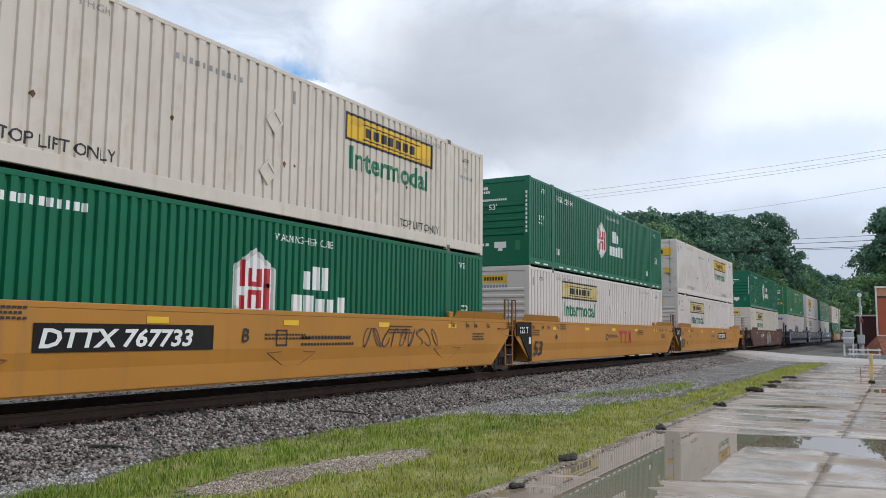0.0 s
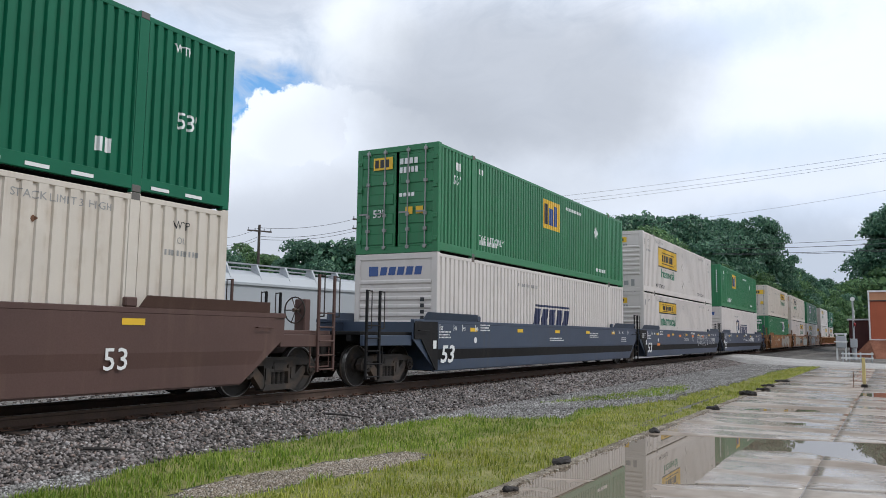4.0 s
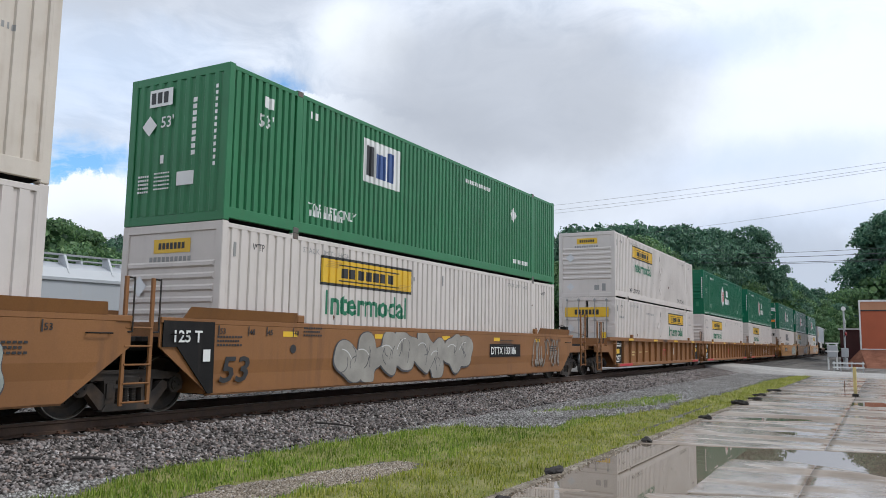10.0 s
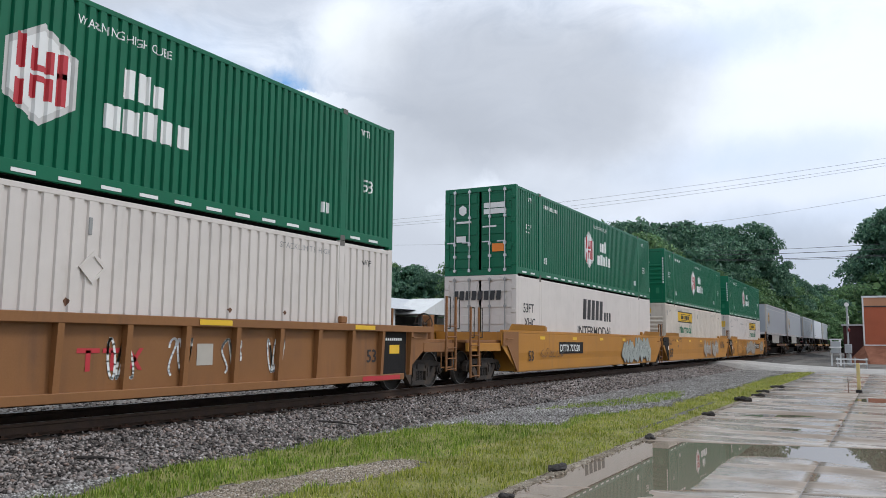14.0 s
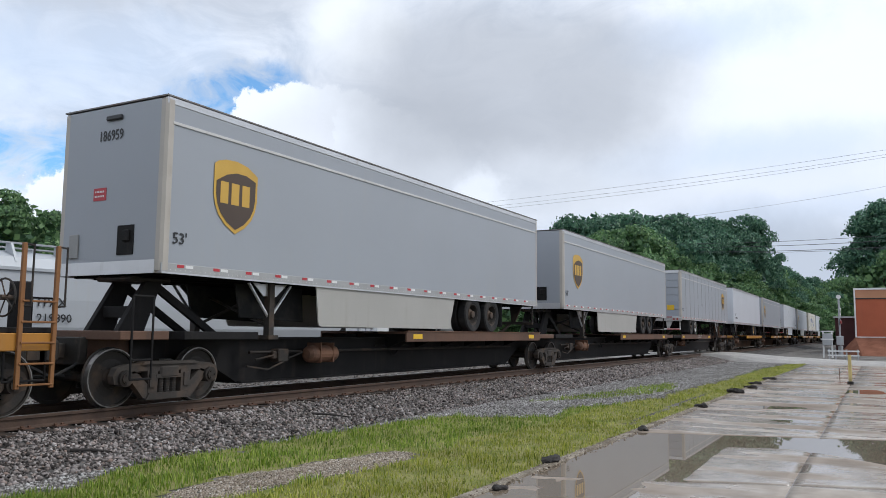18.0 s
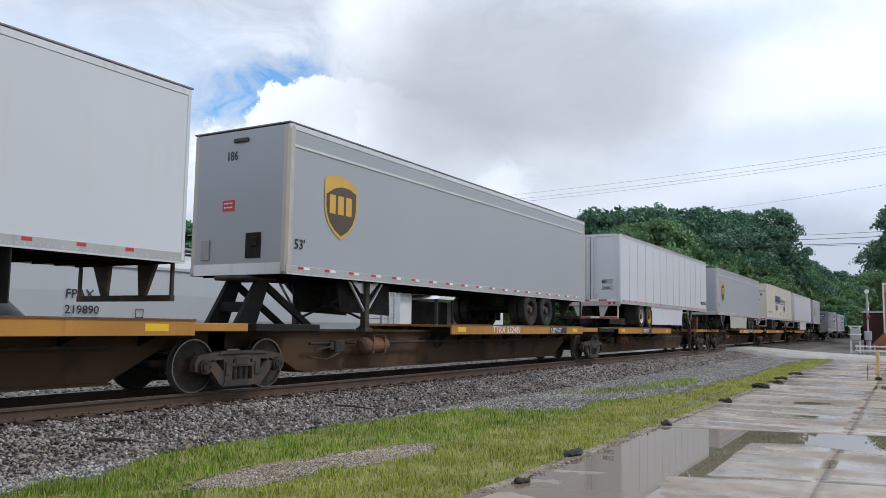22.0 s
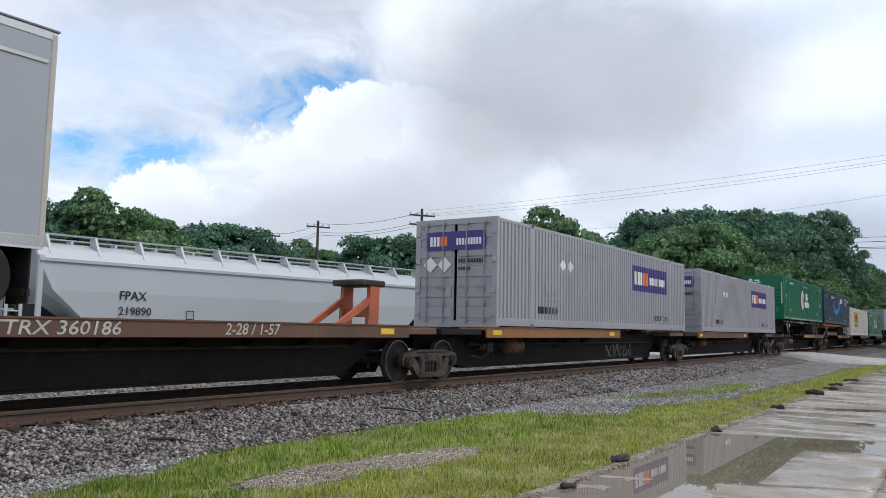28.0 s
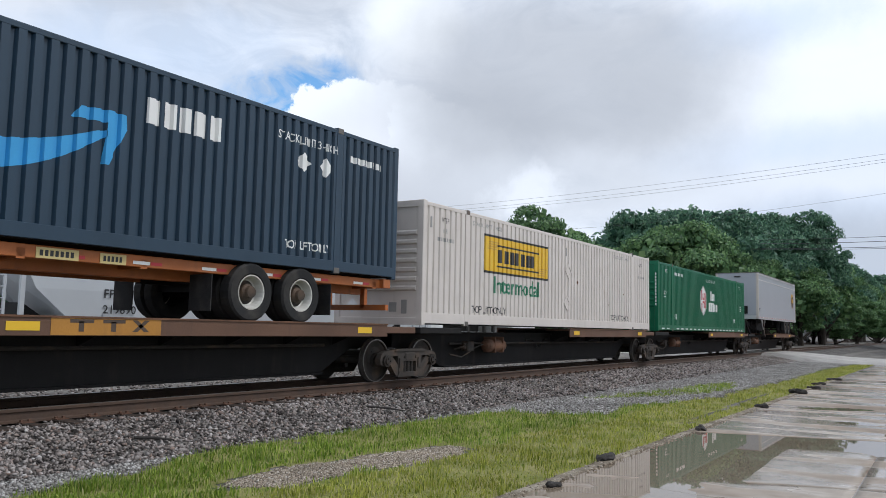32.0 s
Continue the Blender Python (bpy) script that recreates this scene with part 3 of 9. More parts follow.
def container_frame(parent, skin, style, doors, end_skin=None, upright=False):
    end_skin = end_skin or skin
    h, w = HIGH, WID / 2
    rail = 0.29 if style == "rib" else 0.25
    for s, nm in ((-1, "side_wall"), (1, "side_wall")):
        put(nm, shared("side_wall", skin, wave_wall, style, 0.20, h - 0.08, s), parent)
        a, b = sorted((s * w, s * (w - 0.07)))
        put("bottom_rail", shared("bottom_rail", skin, lambda bm, a, b, r: (box(bm, 0.13, LEN - 0.13, a, b, 0.045, r, 0.008)), a, b, rail), parent)
        put("top_rail", shared("top_rail", skin, lambda bm, a, b: box(bm, 0.13, LEN - 0.13, a, b, h - 0.12, h - 0.03, 0.01), a, b), parent)
        for x in (0.0, LEN - 0.15):
            put("corner_post", shared("corner_post", skin, lambda bm, x, a, b: box(bm, x, x + 0.15, a, b, 0, h, 0.012), x, *sorted((s * w, s * (w - 0.17)))), parent)
        for x in (POST, LEN - POST):
            put("lifting_post", shared("lifting_post", skin, lambda bm, x, a, b: box(bm, x - 0.095, x + 0.095, a, b, 0, h + 0.004, 0.006), x, *sorted((s * (w + 0.004), s * (w - 0.10)))), parent)
            for z in (0.002, h - 0.112):
                put("corner_casting", shared("corner_casting", CASTING, lambda bm, x, z, a, b: box(bm, x - 0.085, x + 0.085, a, b, z, z + 0.118, 0.01), x, z, *sorted((s * (w + 0.010), s * (w - 0.09)))), parent)
    put("roof_panel", shared("roof_panel", skin, lambda bm: box(bm, 0.1, LEN - 0.1, -w + 0.06, w - 0.06, h - 0.06, h - 0.025)), parent)
    put("underframe", shared("underframe", UNDERSIDE, lambda bm: box(bm, 0.1, LEN - 0.1, -w + 0.06, w - 0.06, 0.03, 0.15)), parent)
    put("rear_wall", shared("rear_wall", skin, lambda bm: box(bm, LEN - 0.06, LEN - 0.02, -w + 0.1, w - 0.1, 0.05, h - 0.05)), parent)
    for z0, z1, nm in ((h - 0.16, h - 0.002, "end_header"), (0.0, 0.17, "end_sill")):
        put(nm, shared(nm, skin, lambda bm, a, b: box(bm, 0.004, 0.12, -w + 0.15, w - 0.15, a, b, 0.008), z0, z1), parent)
    if doors:
        for y in (-w / 2 + 0.01, w / 2 - 0.01):
            leaf = put("door", shared("door", skin, door_leaf), parent, at=pose(0.03, y, 0))
            for z in (0.24, 0.78, 1.32, 1.86, 2.36):
                put("door_panel", shared("door_pressing", skin, lambda bm: box(bm, -0.018, 0.0, -WID / 4 + 0.115, WID / 4 - 0.115, 0, 0.30, 0.015)), leaf, at=pose(0, 0, z))
            for dy in (-0.27, 0.27):
                put("lock_rod", shared("lock_rod", INK_GREY if skin != HUB_GREEN else ALUMINIUM, lock_rod), leaf, "galvanised lock rod", at=pose(0, dy, 0))
        for y in (-w + 0.10, w - 0.10):
            for z in (0.35, 0.95, 1.75, 2.5):
                put("hinge", shared("hinge", skin, lambda bm: box(bm, -0.03, 0.03, -0.07, 0.07, -0.06, 0.06, 0.01)), parent, at=pose(0.0, y, z))
    else:
        wall = put("front_wall", shared("front_wall", end_skin, end_sheet), parent)
        if upright:
            for i in range(9):
                put("rib", shared("end_fold", end_skin, end_fold), wall, at=pose(0, -0.98 + 0.245 * i, 0))
            return
        for z in [0.78 + i * 0.215 for i in range(7)] if style == "rib" else [0.98 + i * 0.235 for i in range(5)]:
            put("rib", shared("end_rib", end_skin, end_rib), wall, at=pose(0, 0, z))


def fine_print(ob):
    """Rows of bars too small to pick apart are stuff."""
    if "lettering" in ob.name or "print" in ob.name or "graffiti" in ob.name or "marks" in ob.name or "bars" in ob.name:
        tagged(ob, kind="stuff")
    return ob


def livery(parent, name, style, polys, material, label="", lift=0.004):
    bm = bmesh.new()
    print_on(bm, style, polys, lift)
    return fine_print(part(name, bm, material, parent, label))


def end_print(parent, name, quads, material, label="", x=-0.012):
    """Flat shapes on the end that faces -x; y runs to the reader's right as minus y."""
    bm = bmesh.new()
    for poly in quads:
        bm.faces.new([bm.verts.new((x, -u, z)) for u, z in poly])
    return fine_print(part(name, bm, material, parent, label))


def small_print(parent, style, ink, seed):
    """Weight tables and numbers too small to read, as bars."""
    r = random.Random(seed)
    livery(parent, "small_lettering", style, letter_bars(POST + 3.1, HIGH - 0.60, 1.6, 0.10, 11, seed + 1, 0.5), ink)


def diamond(cx, cz, r):
    return [(cx - r, cz), (cx, cz - r), (cx + r, cz), (cx, cz + r)]


def placard_frame(bm):
    """Thin pressed frame for a diamond card."""
    o, n = [(-0.24, 0), (0, -0.24), (0.24, 0), (0, 0.24)], [(-0.17, 0), (0, -0.17), (0.17, 0), (0, 0.17)]
    a, b, c = [[bm.verts.new((x, y, z)) for x, z in q] for q, y in ((o, 0.006), (o, -0.014), (n, -0.014))]
    d = [bm.verts.new((x, 0.004, z)) for x, z in n]
    for p, q in ((a, b), (b, c), (c, d)):
        for i in range(4):
            j = (i + 1) % 4
            bm.faces.new((p[i], p[j], q[j], q[i]))
    bm.faces.new(d)
    bmesh.ops.recalc_face_normals(bm, faces=bm.faces[:])


def scroll_mark(parent, style, x, z, w, h, ground, label):
    """A yellow scroll panel edged black, with dark bars for its name."""
    livery(parent, "logo_panel", style, [quad(x, z, w, h)], INK_BLACK, "black-edged panel")
    livery(parent, "logo_panel", style, [quad(x + 0.06, z + 0.06, w - 0.12, h - 0.12)], ground, label, 0.008)
    livery(parent, "logo_lettering", style, letter_bars(x + w * 0.20, z + h * 0.30, w * 0.58, h * 0.34, 7, 3, 0.25), INK_BLACK, "", 0.012)
    for zz in (0.18, 0.72):
        livery(parent, "logo_line", style, [quad(x + w * 0.17, z + h * zz, w * 0.66, h * 0.045)], INK_BLACK, "", 0.012)
    for a, b in ((0.04, 0.62), (0.80, 0.12)):
        for i in range(4):
            livery(parent, "logo_line", style, [quad(x + w * (a + 0.012 * i), z + h * (b + 0.06 * i), w * 0.13, h * 0.03, 0.4)], INK_GOLD, "", 0.012)


def white_box(name_seed, rusty=False, old=False, doors=False, far=False, big=False, pale=False, stencil=True, faded=False):
    """far: its mark sits towards the rear; big: a taller panel with the word below; pale: the panel is grey."""
    skin = JB_CREAM if old else JB_WHITE
    c = thing("shipping_container", ("weathered cream-white" if old else "white") + " corrugated steel container with a " + ("faded grey" if pale else "yellow") + " scroll logo",
              "container", "containers on the train")
    st = "rib"
    container_frame(c, skin, st, doors, RUSTY_END if rusty else skin)
    x = 9.68 if far else 2.82
    ground = JB_CREAM if pale else (INK_FADED if faded else INK_YELLOW)
    lb = "faded grey scroll logo panel" if pale else "yellow scroll logo panel"
    if big:
        scroll_mark(c, st, x, 1.40, 3.9, 1.02, ground, lb)
        fold_words(c, st, "Intermodal", x + 0.52, 0.90, 0.62, INK_GREEN, 0.010, width=2.75)
    else:
        scroll_mark(c, st, x, 1.95, 3.66, 0.62, ground, lb)
        fold_words(c, st, "Intermodal", x + 0.16, 1.36, 0.70, INK_GREEN, 0.016, width=3.25)
    small_print(c, st, INK_GREY, name_seed)
    if stencil:
        fold_words(c, st, "TOP LIFT ONLY", POST + 0.25, 0.34, 0.26, INK_BLACK, 0.002)
        fold_words(c, st, "TOP LIFT ONLY", LEN - POST - 2.3, 0.34, 0.26, INK_BLACK, 0.002)
    for xx in (0.62, LEN - 1.35):
        fold_words(c, st, "WTP", xx + 0.16, HIGH - 0.46, 0.19, INK_BLACK, 0.0, width=0.32)
        if name_seed % 2:
            fold_words(c, st, "OR", xx + 0.22, HIGH - 0.70, 0.16, INK_GREY, 0.0, width=0.20)
            livery(c, "small_lettering", st, letter_bars(xx - 0.02, HIGH - 0.90, 0.75, 0.09, 9, 3, 0.5), INK_GREY)
    for xx in (POST + 0.25, LEN - POST - 2.0):
        fold_words(c, st, "STACK LIMIT 3 HIGH", xx, HIGH - 0.34, 0.16, INK_GREY, 0.0, width=1.6)
    for xx in (0.32, 8.02):
        put("vent", shared("side_vent", INK_GREY, lambda bm: box(bm, -0.03, 0.03, -0.012, 0.02, 0, 0.26, 0.005)), c, "small louvred vent", at=pose(xx, -WID / 2 + 0.002, HIGH - 0.62))
    r = random.Random(name_seed)
    for i in range(2 if name_seed % 3 else 1):
        dx, dz = (8.0 if not far else 7.3) + 0.2 * r.random(), 0.80 + 1.0 * i
        put("placard_holder", shared("placard_holder", skin, placard_frame), c, "diamond placard holder", at=pose(dx, -WID / 2 - 0.006, dz))
    scuffs = []
    for i in range(4 + name_seed % 5):
        sx, sz, k = r.uniform(2.4, LEN - 1.0), r.choice((1.05, 1.3, r.uniform(0.5, 2.4))), r.uniform(0.02, 0.055)
        scuffs.append([(sx - k, sz), (sx, sz - k * r.uniform(0.7, 2.2)), (sx + k * r.uniform(0.6, 1.5), sz), (sx, sz + k)])
    livery(c, "scuff_print", st, scuffs, RUSTY, "rusty scuffs and dents", 0.005)
    if doors:
        end_print(c, "door_logo", [quad(-1.0, 2.02, 2.0, 0.42)], INK_YELLOW, "yellow logo band across both doors", -0.021)
        end_print(c, "door_logo_lettering", letter_bars(-0.55, 2.12, 1.15, 0.22, 7, 1), INK_BLACK, "", -0.026)
        end_print(c, "door_placard", [quad(0.62, 1.05, 0.26, 0.30)], INK_YELLOW, "", -0.020)
        end_print(c, "placard_holder", [diamond(-0.75, 1.5, 0.2), diamond(-0.75, 0.75, 0.2)], ALUMINIUM, "", -0.020)
    else:
        end_print(c, "end_logo", [quad(-0.45, 2.36, 0.95, 0.26)], JB_CREAM if pale else INK_YELLOW, "", 0.022)
        end_print(c, "end_logo_lettering", letter_bars(-0.32, 2.43, 0.7, 0.12, 7, 2), INK_BLACK, "", 0.018)
        end_print(c, "placard_holder", [diamond(-0.75, 1.75, 0.2)], ALUMINIUM, "", -0.014)
        end_print(c, "placard_holder", [diamond(-0.75, 0.45, 0.18)], ALUMINIUM, "", 0.022)
        end_print(c, "small_lettering", letter_bars(-0.55, 2.20, 1.1, 0.09, 10, 5), INK_GREY, "", 0.022)
        end_print(c, "document_plate", [quad(0.35, 0.30, 0.22, 0.22), quad(0.70, 0.26, 0.16, 0.32)], INK_GREY, "", 0.022)
    return c


def hexagon(cx, cz, r, sx=0.86):
    return [(cx + sx * r * math.sin(math.pi / 3 * i), cz + r * math.cos(math.pi / 3 * i)) for i in range(6)]


def green_box(name_seed, doors=False, chassis=False, number=None):
    c = thing("shipping_container", "dark green corrugated steel container with a white hexagon logo", "container", "containers on the train")
    st = "corr"
    container_frame(c, HUB_GREEN, st, doors)
    x, z = 7.1, 1.52
    livery(c, "logo_hexagon", st, [hexagon(x, z, 0.74)], RAIL_PALE, "pale grey hexagon edge", 0.003)
    livery(c, "logo_hexagon", st, [hexagon(x, z, 0.63)], INK_WHITE, "white hexagon logo", 0.006)
    bars = []
    for sx in (-1, 1):
        for sz in (-1, 1):           # four outer uprights, and an upright pair joined near the middle in each half
            bars.append(quad(x + sx * 0.32 - 0.065, z + (0.02 if sz > 0 else -0.44 + 0.06 * sx), 0.13, 0.42 - 0.06 * sx * sz))
            bars.append(quad(x + sx * 0.125 - 0.05, z + (0.03 if sz > 0 else -0.36), 0.10, 0.33))
    bars += [quad(x - 0.075, z + 0.03, 0.15, 0.09), quad(x - 0.075, z - 0.12, 0.15, 0.09)]
    livery(c, "logo_print", st, bars, INK_RED, "red bars of the logo", 0.008)
    livery(c, "logo_lettering", st, letter_bars(x + 1.35, z + 0.05, 0.85, 0.36, 3, name_seed, 0.22, 0.3), INK_WHITE)
    livery(c, "logo_lettering", st, letter_bars(x + 1.05, z - 0.50, 1.75, 0.38, 5, name_seed + 1, 0.22, 0.15), INK_WHITE)
    for i in range(22):
        xx = 0.45 + i * 0.70
        if abs(xx + 0.2 - POST) > 0.25 and abs(xx + 0.2 - LEN + POST) > 0.25:
            put("reflective_strip", shared("reflective_strip", INK_WHITE, lambda bm: box(bm, 0, 0.36, -0.004, 0, 0, 0.055)), c, at=pose(xx, -WID / 2 - 0.0045, 0.085))
    fold_words(c, st, "WARNING HIGH CUBE", 7.6, HIGH - 0.44, 0.20, INK_WHITE, 0.001, width=1.75)
    if number:
        fold_words(c, st, number, POST + 0.35, HIGH - 0.50, 0.27, INK_WHITE, 0.003, width=1.55)
    else:
        livery(c, "small_lettering", st, letter_bars(POST + 0.35, HIGH - 0.46, 1.35, 0.13, 10, 6, 0.4), INK_WHITE)
    for xx in (0.95, LEN - 1.35):
        fold_words(c, st, "WTP", xx, HIGH - 0.44, 0.22, INK_WHITE, 0.002, width=0.36)
    for xx, zz in ((0.75, 1.42), (LEN - 1.25, 1.20)):
        fold_words(c, st, "53'", xx, zz, 0.40, INK_WHITE, 0.004)
    for xx in (POST + 0.35, LEN - POST - 0.75):
        livery(c, "small_lettering", st, letter_bars(xx, 0.52, 0.3, 0.22, 2, 8), INK_WHITE)
    if doors:
        end_print(c, "door_print", [quad(0.15, 2.18, 0.75, 0.17), quad(0.15, 1.98, 0.8, 0.17), quad(-0.85, 1.72, 0.55, 0.07), quad(0.10, 1.55, 0.5, 0.05), quad(-0.85, 1.10, 0.35, 0.2)], INK_WHITE, "", -0.012)
        end_print(c, "door_placard", [quad(0.45, 0.75, 0.42, 0.26)], INK_ORANGE, "", -0.012)
        end_print(c, "logo_hexagon", [hexagon(-0.62, 2.15, 0.18)], INK_WHITE, "", -0.012)
    else:
        end_print(c, "logo_hexagon", [hexagon(-0.75, 2.52, 0.17)], INK_WHITE, "", 0.022)
        end_print(c, "logo_print", [quad(-0.82, 2.43, 0.04, 0.18), quad(-0.72, 2.43, 0.04, 0.18), quad(-0.80, 2.5, 0.1, 0.04)], INK_RED, "", 0.018)
        end_print(c, "logo_lettering", letter_bars(-0.50, 2.52, 0.32, 0.10, 4, 1) + letter_bars(-0.52, 2.40, 0.42, 0.08, 5, 1), INK_WHITE, "", 0.022)
        words(c, "53'", 0.15, 1.84, -0.012, 0.26, INK_WHITE, 0.003, end=True)
        end_print(c, "small_lettering", letter_bars(-0.4, 2.14, 0.9, 0.07, 12, 3), INK_WHITE, "", 0.022)
        end_print(c, "weight_label", [quad(0.05, 0.58, 0.42, 0.20), quad(0.18, 0.48, 0.16, 0.10)], INK_WHITE, "white weight label", 0.022)
        end_print(c, "small_label", [quad(-0.45, 0.66, 0.12, 0.09), quad(-0.27, 0.66, 0.12, 0.09)], INK_WHITE, "", 0.022)
        end_print(c, "document_box", [quad(0.80, 0.50, 0.18, 0.30)], INK_GREEN, "", 0.016)
        end_print(c, "small_lettering", [quad(1.165, 1.05 + 0.14 * i, 0.06, 0.09) for i in range(10)], INK_WHITE, "", -0.001)
    return c


def emp_box(name_seed, doors=False, mark_x=7.6):
    c = thing("shipping_container", "faded green corrugated steel container with a small square logo", "container", "containers on the train")
    st = "corr"
    container_frame(c, EMP_GREEN, st, doors, upright=True)
    x, z = mark_x, 1.50
    livery(c, "logo_panel", st, [quad(x, z, 1.55, 1.0)], INK_YELLOW if name_seed % 2 else INK_WHITE, "square logo panel")
    livery(c, "logo_lettering", st, [quad(x + 0.12, z + 0.15, 0.32, 0.70)], INK_BLACK, "black logo bar", 0.008)
    livery(c, "logo_lettering", st, [quad(x + 0.52, z + 0.15, 0.40, 0.58), quad(x + 1.0, z + 0.15, 0.26, 0.70)], INK_BLUE, "blue logo bars", 0.008)
    livery(c, "placard_holder", st, [diamond(12.6, 1.95, 0.24) if mark_x < 10 else diamond(12.75, 2.0, 0.24)], INK_WHITE)
    fold_words(c, st, "TOP LIFT ONLY", POST + 0.35, 0.50, 0.28, INK_WHITE, 0.002, width=1.7)
    livery(c, "small_lettering", st, letter_bars(9.3, HIGH - 0.50, 1.6, 0.11, 14, 4), INK_WHITE)
    livery(c, "small_lettering", st, letter_bars(POST + 0.35, HIGH - 0.46, 0.3, 0.15, 2, 6), INK_WHITE)
    livery(c, "small_lettering", st, letter_bars(0.95, HIGH - 0.60, 0.30, 0.22, 2, 6), INK_WHITE)
    livery(c, "small_lettering", st, letter_bars(POST + 0.4, 0.42, 1.2, 0.13, 10, 9) + letter_bars(LEN - POST - 1.6, 0.42, 1.2, 0.13, 10, 9), INK_WHITE)
    xx = -0.012
    end_print(c, "end_logo", [quad(-0.75, 2.28, 0.62, 0.34)], INK_WHITE if not name_seed % 2 else INK_YELLOW, "", xx)
    end_print(c, "end_logo_lettering", letter_bars(-0.70, 2.34, 0.5, 0.22, 3, 2), INK_BLACK, "", xx - 0.004)
    fold_words(c, st, "53'", 0.80, 1.90, 0.36, INK_WHITE, 0.003)
    if not doors:
        words(c, "53'", 0.42, 1.86, -0.012, 0.30, INK_WHITE, 0.003, end=True)
        end_print(c, "placard_holder", [diamond(-0.72, 1.92, 0.2)], INK_WHITE, "", xx)
        end_print(c, "small_lettering", [quad(0.42, 1.25 + 0.125 * i, 0.10, 0.085) for i in range(9)] + [quad(0.98, 1.0 + 0.12 * i, 0.06, 0.07) for i in range(13)], INK_WHITE, "", xx)
        end_print(c, "small_lettering", [q for i in range(5) for q in letter_bars(-0.95, 0.62 + 0.075 * i, 0.30, 0.04, 5, i) + letter_bars(-0.52, 0.66 + 0.075 * i, 0.42, 0.03, 7, i + 3)] + [quad(-0.38, 1.16, 0.09, 0.16)], INK_WHITE, "", xx)
        end_print(c, "weight_label", [quad(0.08, 0.70, 0.44, 0.26)], INK_WHITE, "white weight label", xx)
    else:
        end_print(c, "door_print", letter_bars(0.1, 2.38, 0.6, 0.16, 4, 1) + letter_bars(0.1, 2.14, 0.6, 0.16, 5, 1) + letter_bars(0.1, 1.5, 0.5, 0.1, 4, 1), INK_WHITE, "", xx)
        end_print(c, "door_placard", [quad(0.3, 1.02, 0.22, 0.2), quad(0.62, 1.02, 0.22, 0.2)], INK_YELLOW, "", xx)
        words(c, "53'", 0.75, 0.98, xx, 0.30, INK_WHITE, 0.003, end=True)
    return c


def swift_box(name_seed, doors=False, mark_x=6.3, emblem=True):
    c = thing("shipping_container", "white corrugated steel container with dark blue logo bars", "container", "containers on the train")
    st = "rib"
    container_frame(c, JB_WHITE, st, doors)
    x = mark_x
    if emblem:
        shield_l = [(x, 2.02), (x + 0.02, 1.35), (x + 0.20, 0.85), (x + 0.62, 0.48), (x + 0.62, 2.16)]
        shield_r = [(x + 0.62, 2.16), (x + 0.62, 0.48), (x + 1.04, 0.85), (x + 1.22, 1.35), (x + 1.24, 2.02)]
        livery(c, "logo_emblem", st, [shield_l, shield_r], INK_NAVY, "dark navy shield emblem")
        livery(c, "logo_emblem", st, [[(x + 0.12, 1.92), (x + 0.14, 1.40), (x + 0.42, 1.92)], [(x + 0.30, 1.00), (x + 0.62, 0.66), (x + 0.74, 1.30)]], INK_GOLD, "gold fields", 0.008)
        livery(c, "logo_emblem", st, [[(x + 0.50, 1.96), (x + 0.22, 1.22), (x + 0.46, 1.30), (x + 0.86, 1.96)], [(x + 0.50, 1.18), (x + 0.64, 0.74), (x + 1.04, 1.30), (x + 0.82, 1.36)]], INK_WHITE, "white bolt", 0.012)
        x += 1.5
    livery(c, "logo_lettering", st, [quad(x + i * 0.66, 0.86, 0.50, 0.80, 0.28) for i in range(5)], INK_NAVY, "dark navy slanted logo bars")
    livery(c, "logo_lettering", st, [quad(x + 0.3, 1.72, 3.1, 0.07, 0.28)], INK_NAVY)
    small_print(c, st, INK_GREY, name_seed)
    end_print(c, "end_logo", [quad(-0.85, 2.30, 0.3, 0.26)] + [quad(-0.50 + 0.27 * i, 2.32, 0.21, 0.22, 0.2) for i in range(5)], INK_BLUE, "", -0.012 if doors else 0.022)
    end_print(c, "small_lettering", [quad(0.80, 0.5 + 0.16 * i, 0.12, 0.1) for i in range(8)], INK_BLACK, "", -0.012)
    return c


def prime_white_box(name_seed):
    c = thing("shipping_container", "smooth white container with a black shaded logo", "container", "containers on the train")
    container_frame(c, JB_WHITE, "rib", True)
    bm = bmesh.new()
    for a, b in ((0.14, POST - 0.1), (POST + 0.1, LEN - POST - 0.1), (LEN - POST + 0.1, LEN - 0.14)):
        box(bm, a, b, -WID / 2 - 0.003, -WID / 2 + 0.02, 0.2, HIGH - 0.1)
    part("side_skin", bm, JB_WHITE, c, "smooth side sheet")
    livery(c, "logo_lettering", None, [quad(6.25 + i * 0.50, 1.66, 0.37, 0.78, 0.1) for i in range(5)] + [quad(8.85 + i * 0.33, 1.64, 0.22, 0.36) for i in range(3)], INK_BLACK, "black logo bars", 0.008)
    words(c, "INTERMODAL", 5.6, 1.02, -WID / 2 - 0.010, 0.55, INK_BLACK, 0.006, stretch=1.24)
    words(c, "53FT", 0.53, 1.72, -WID / 2 - 0.010, 0.42, INK_BLACK, 0.003)
    words(c, "XHC", 0.62, 1.25, -WID / 2 - 0.010, 0.42, INK_BLACK, 0.003)
    end_print(c, "door_logo", [quad(-0.95 + i * 0.22, 2.1, 0.16, 0.30, 0.1) for i in range(8)], INK_BLACK, "", -0.012)
    return c


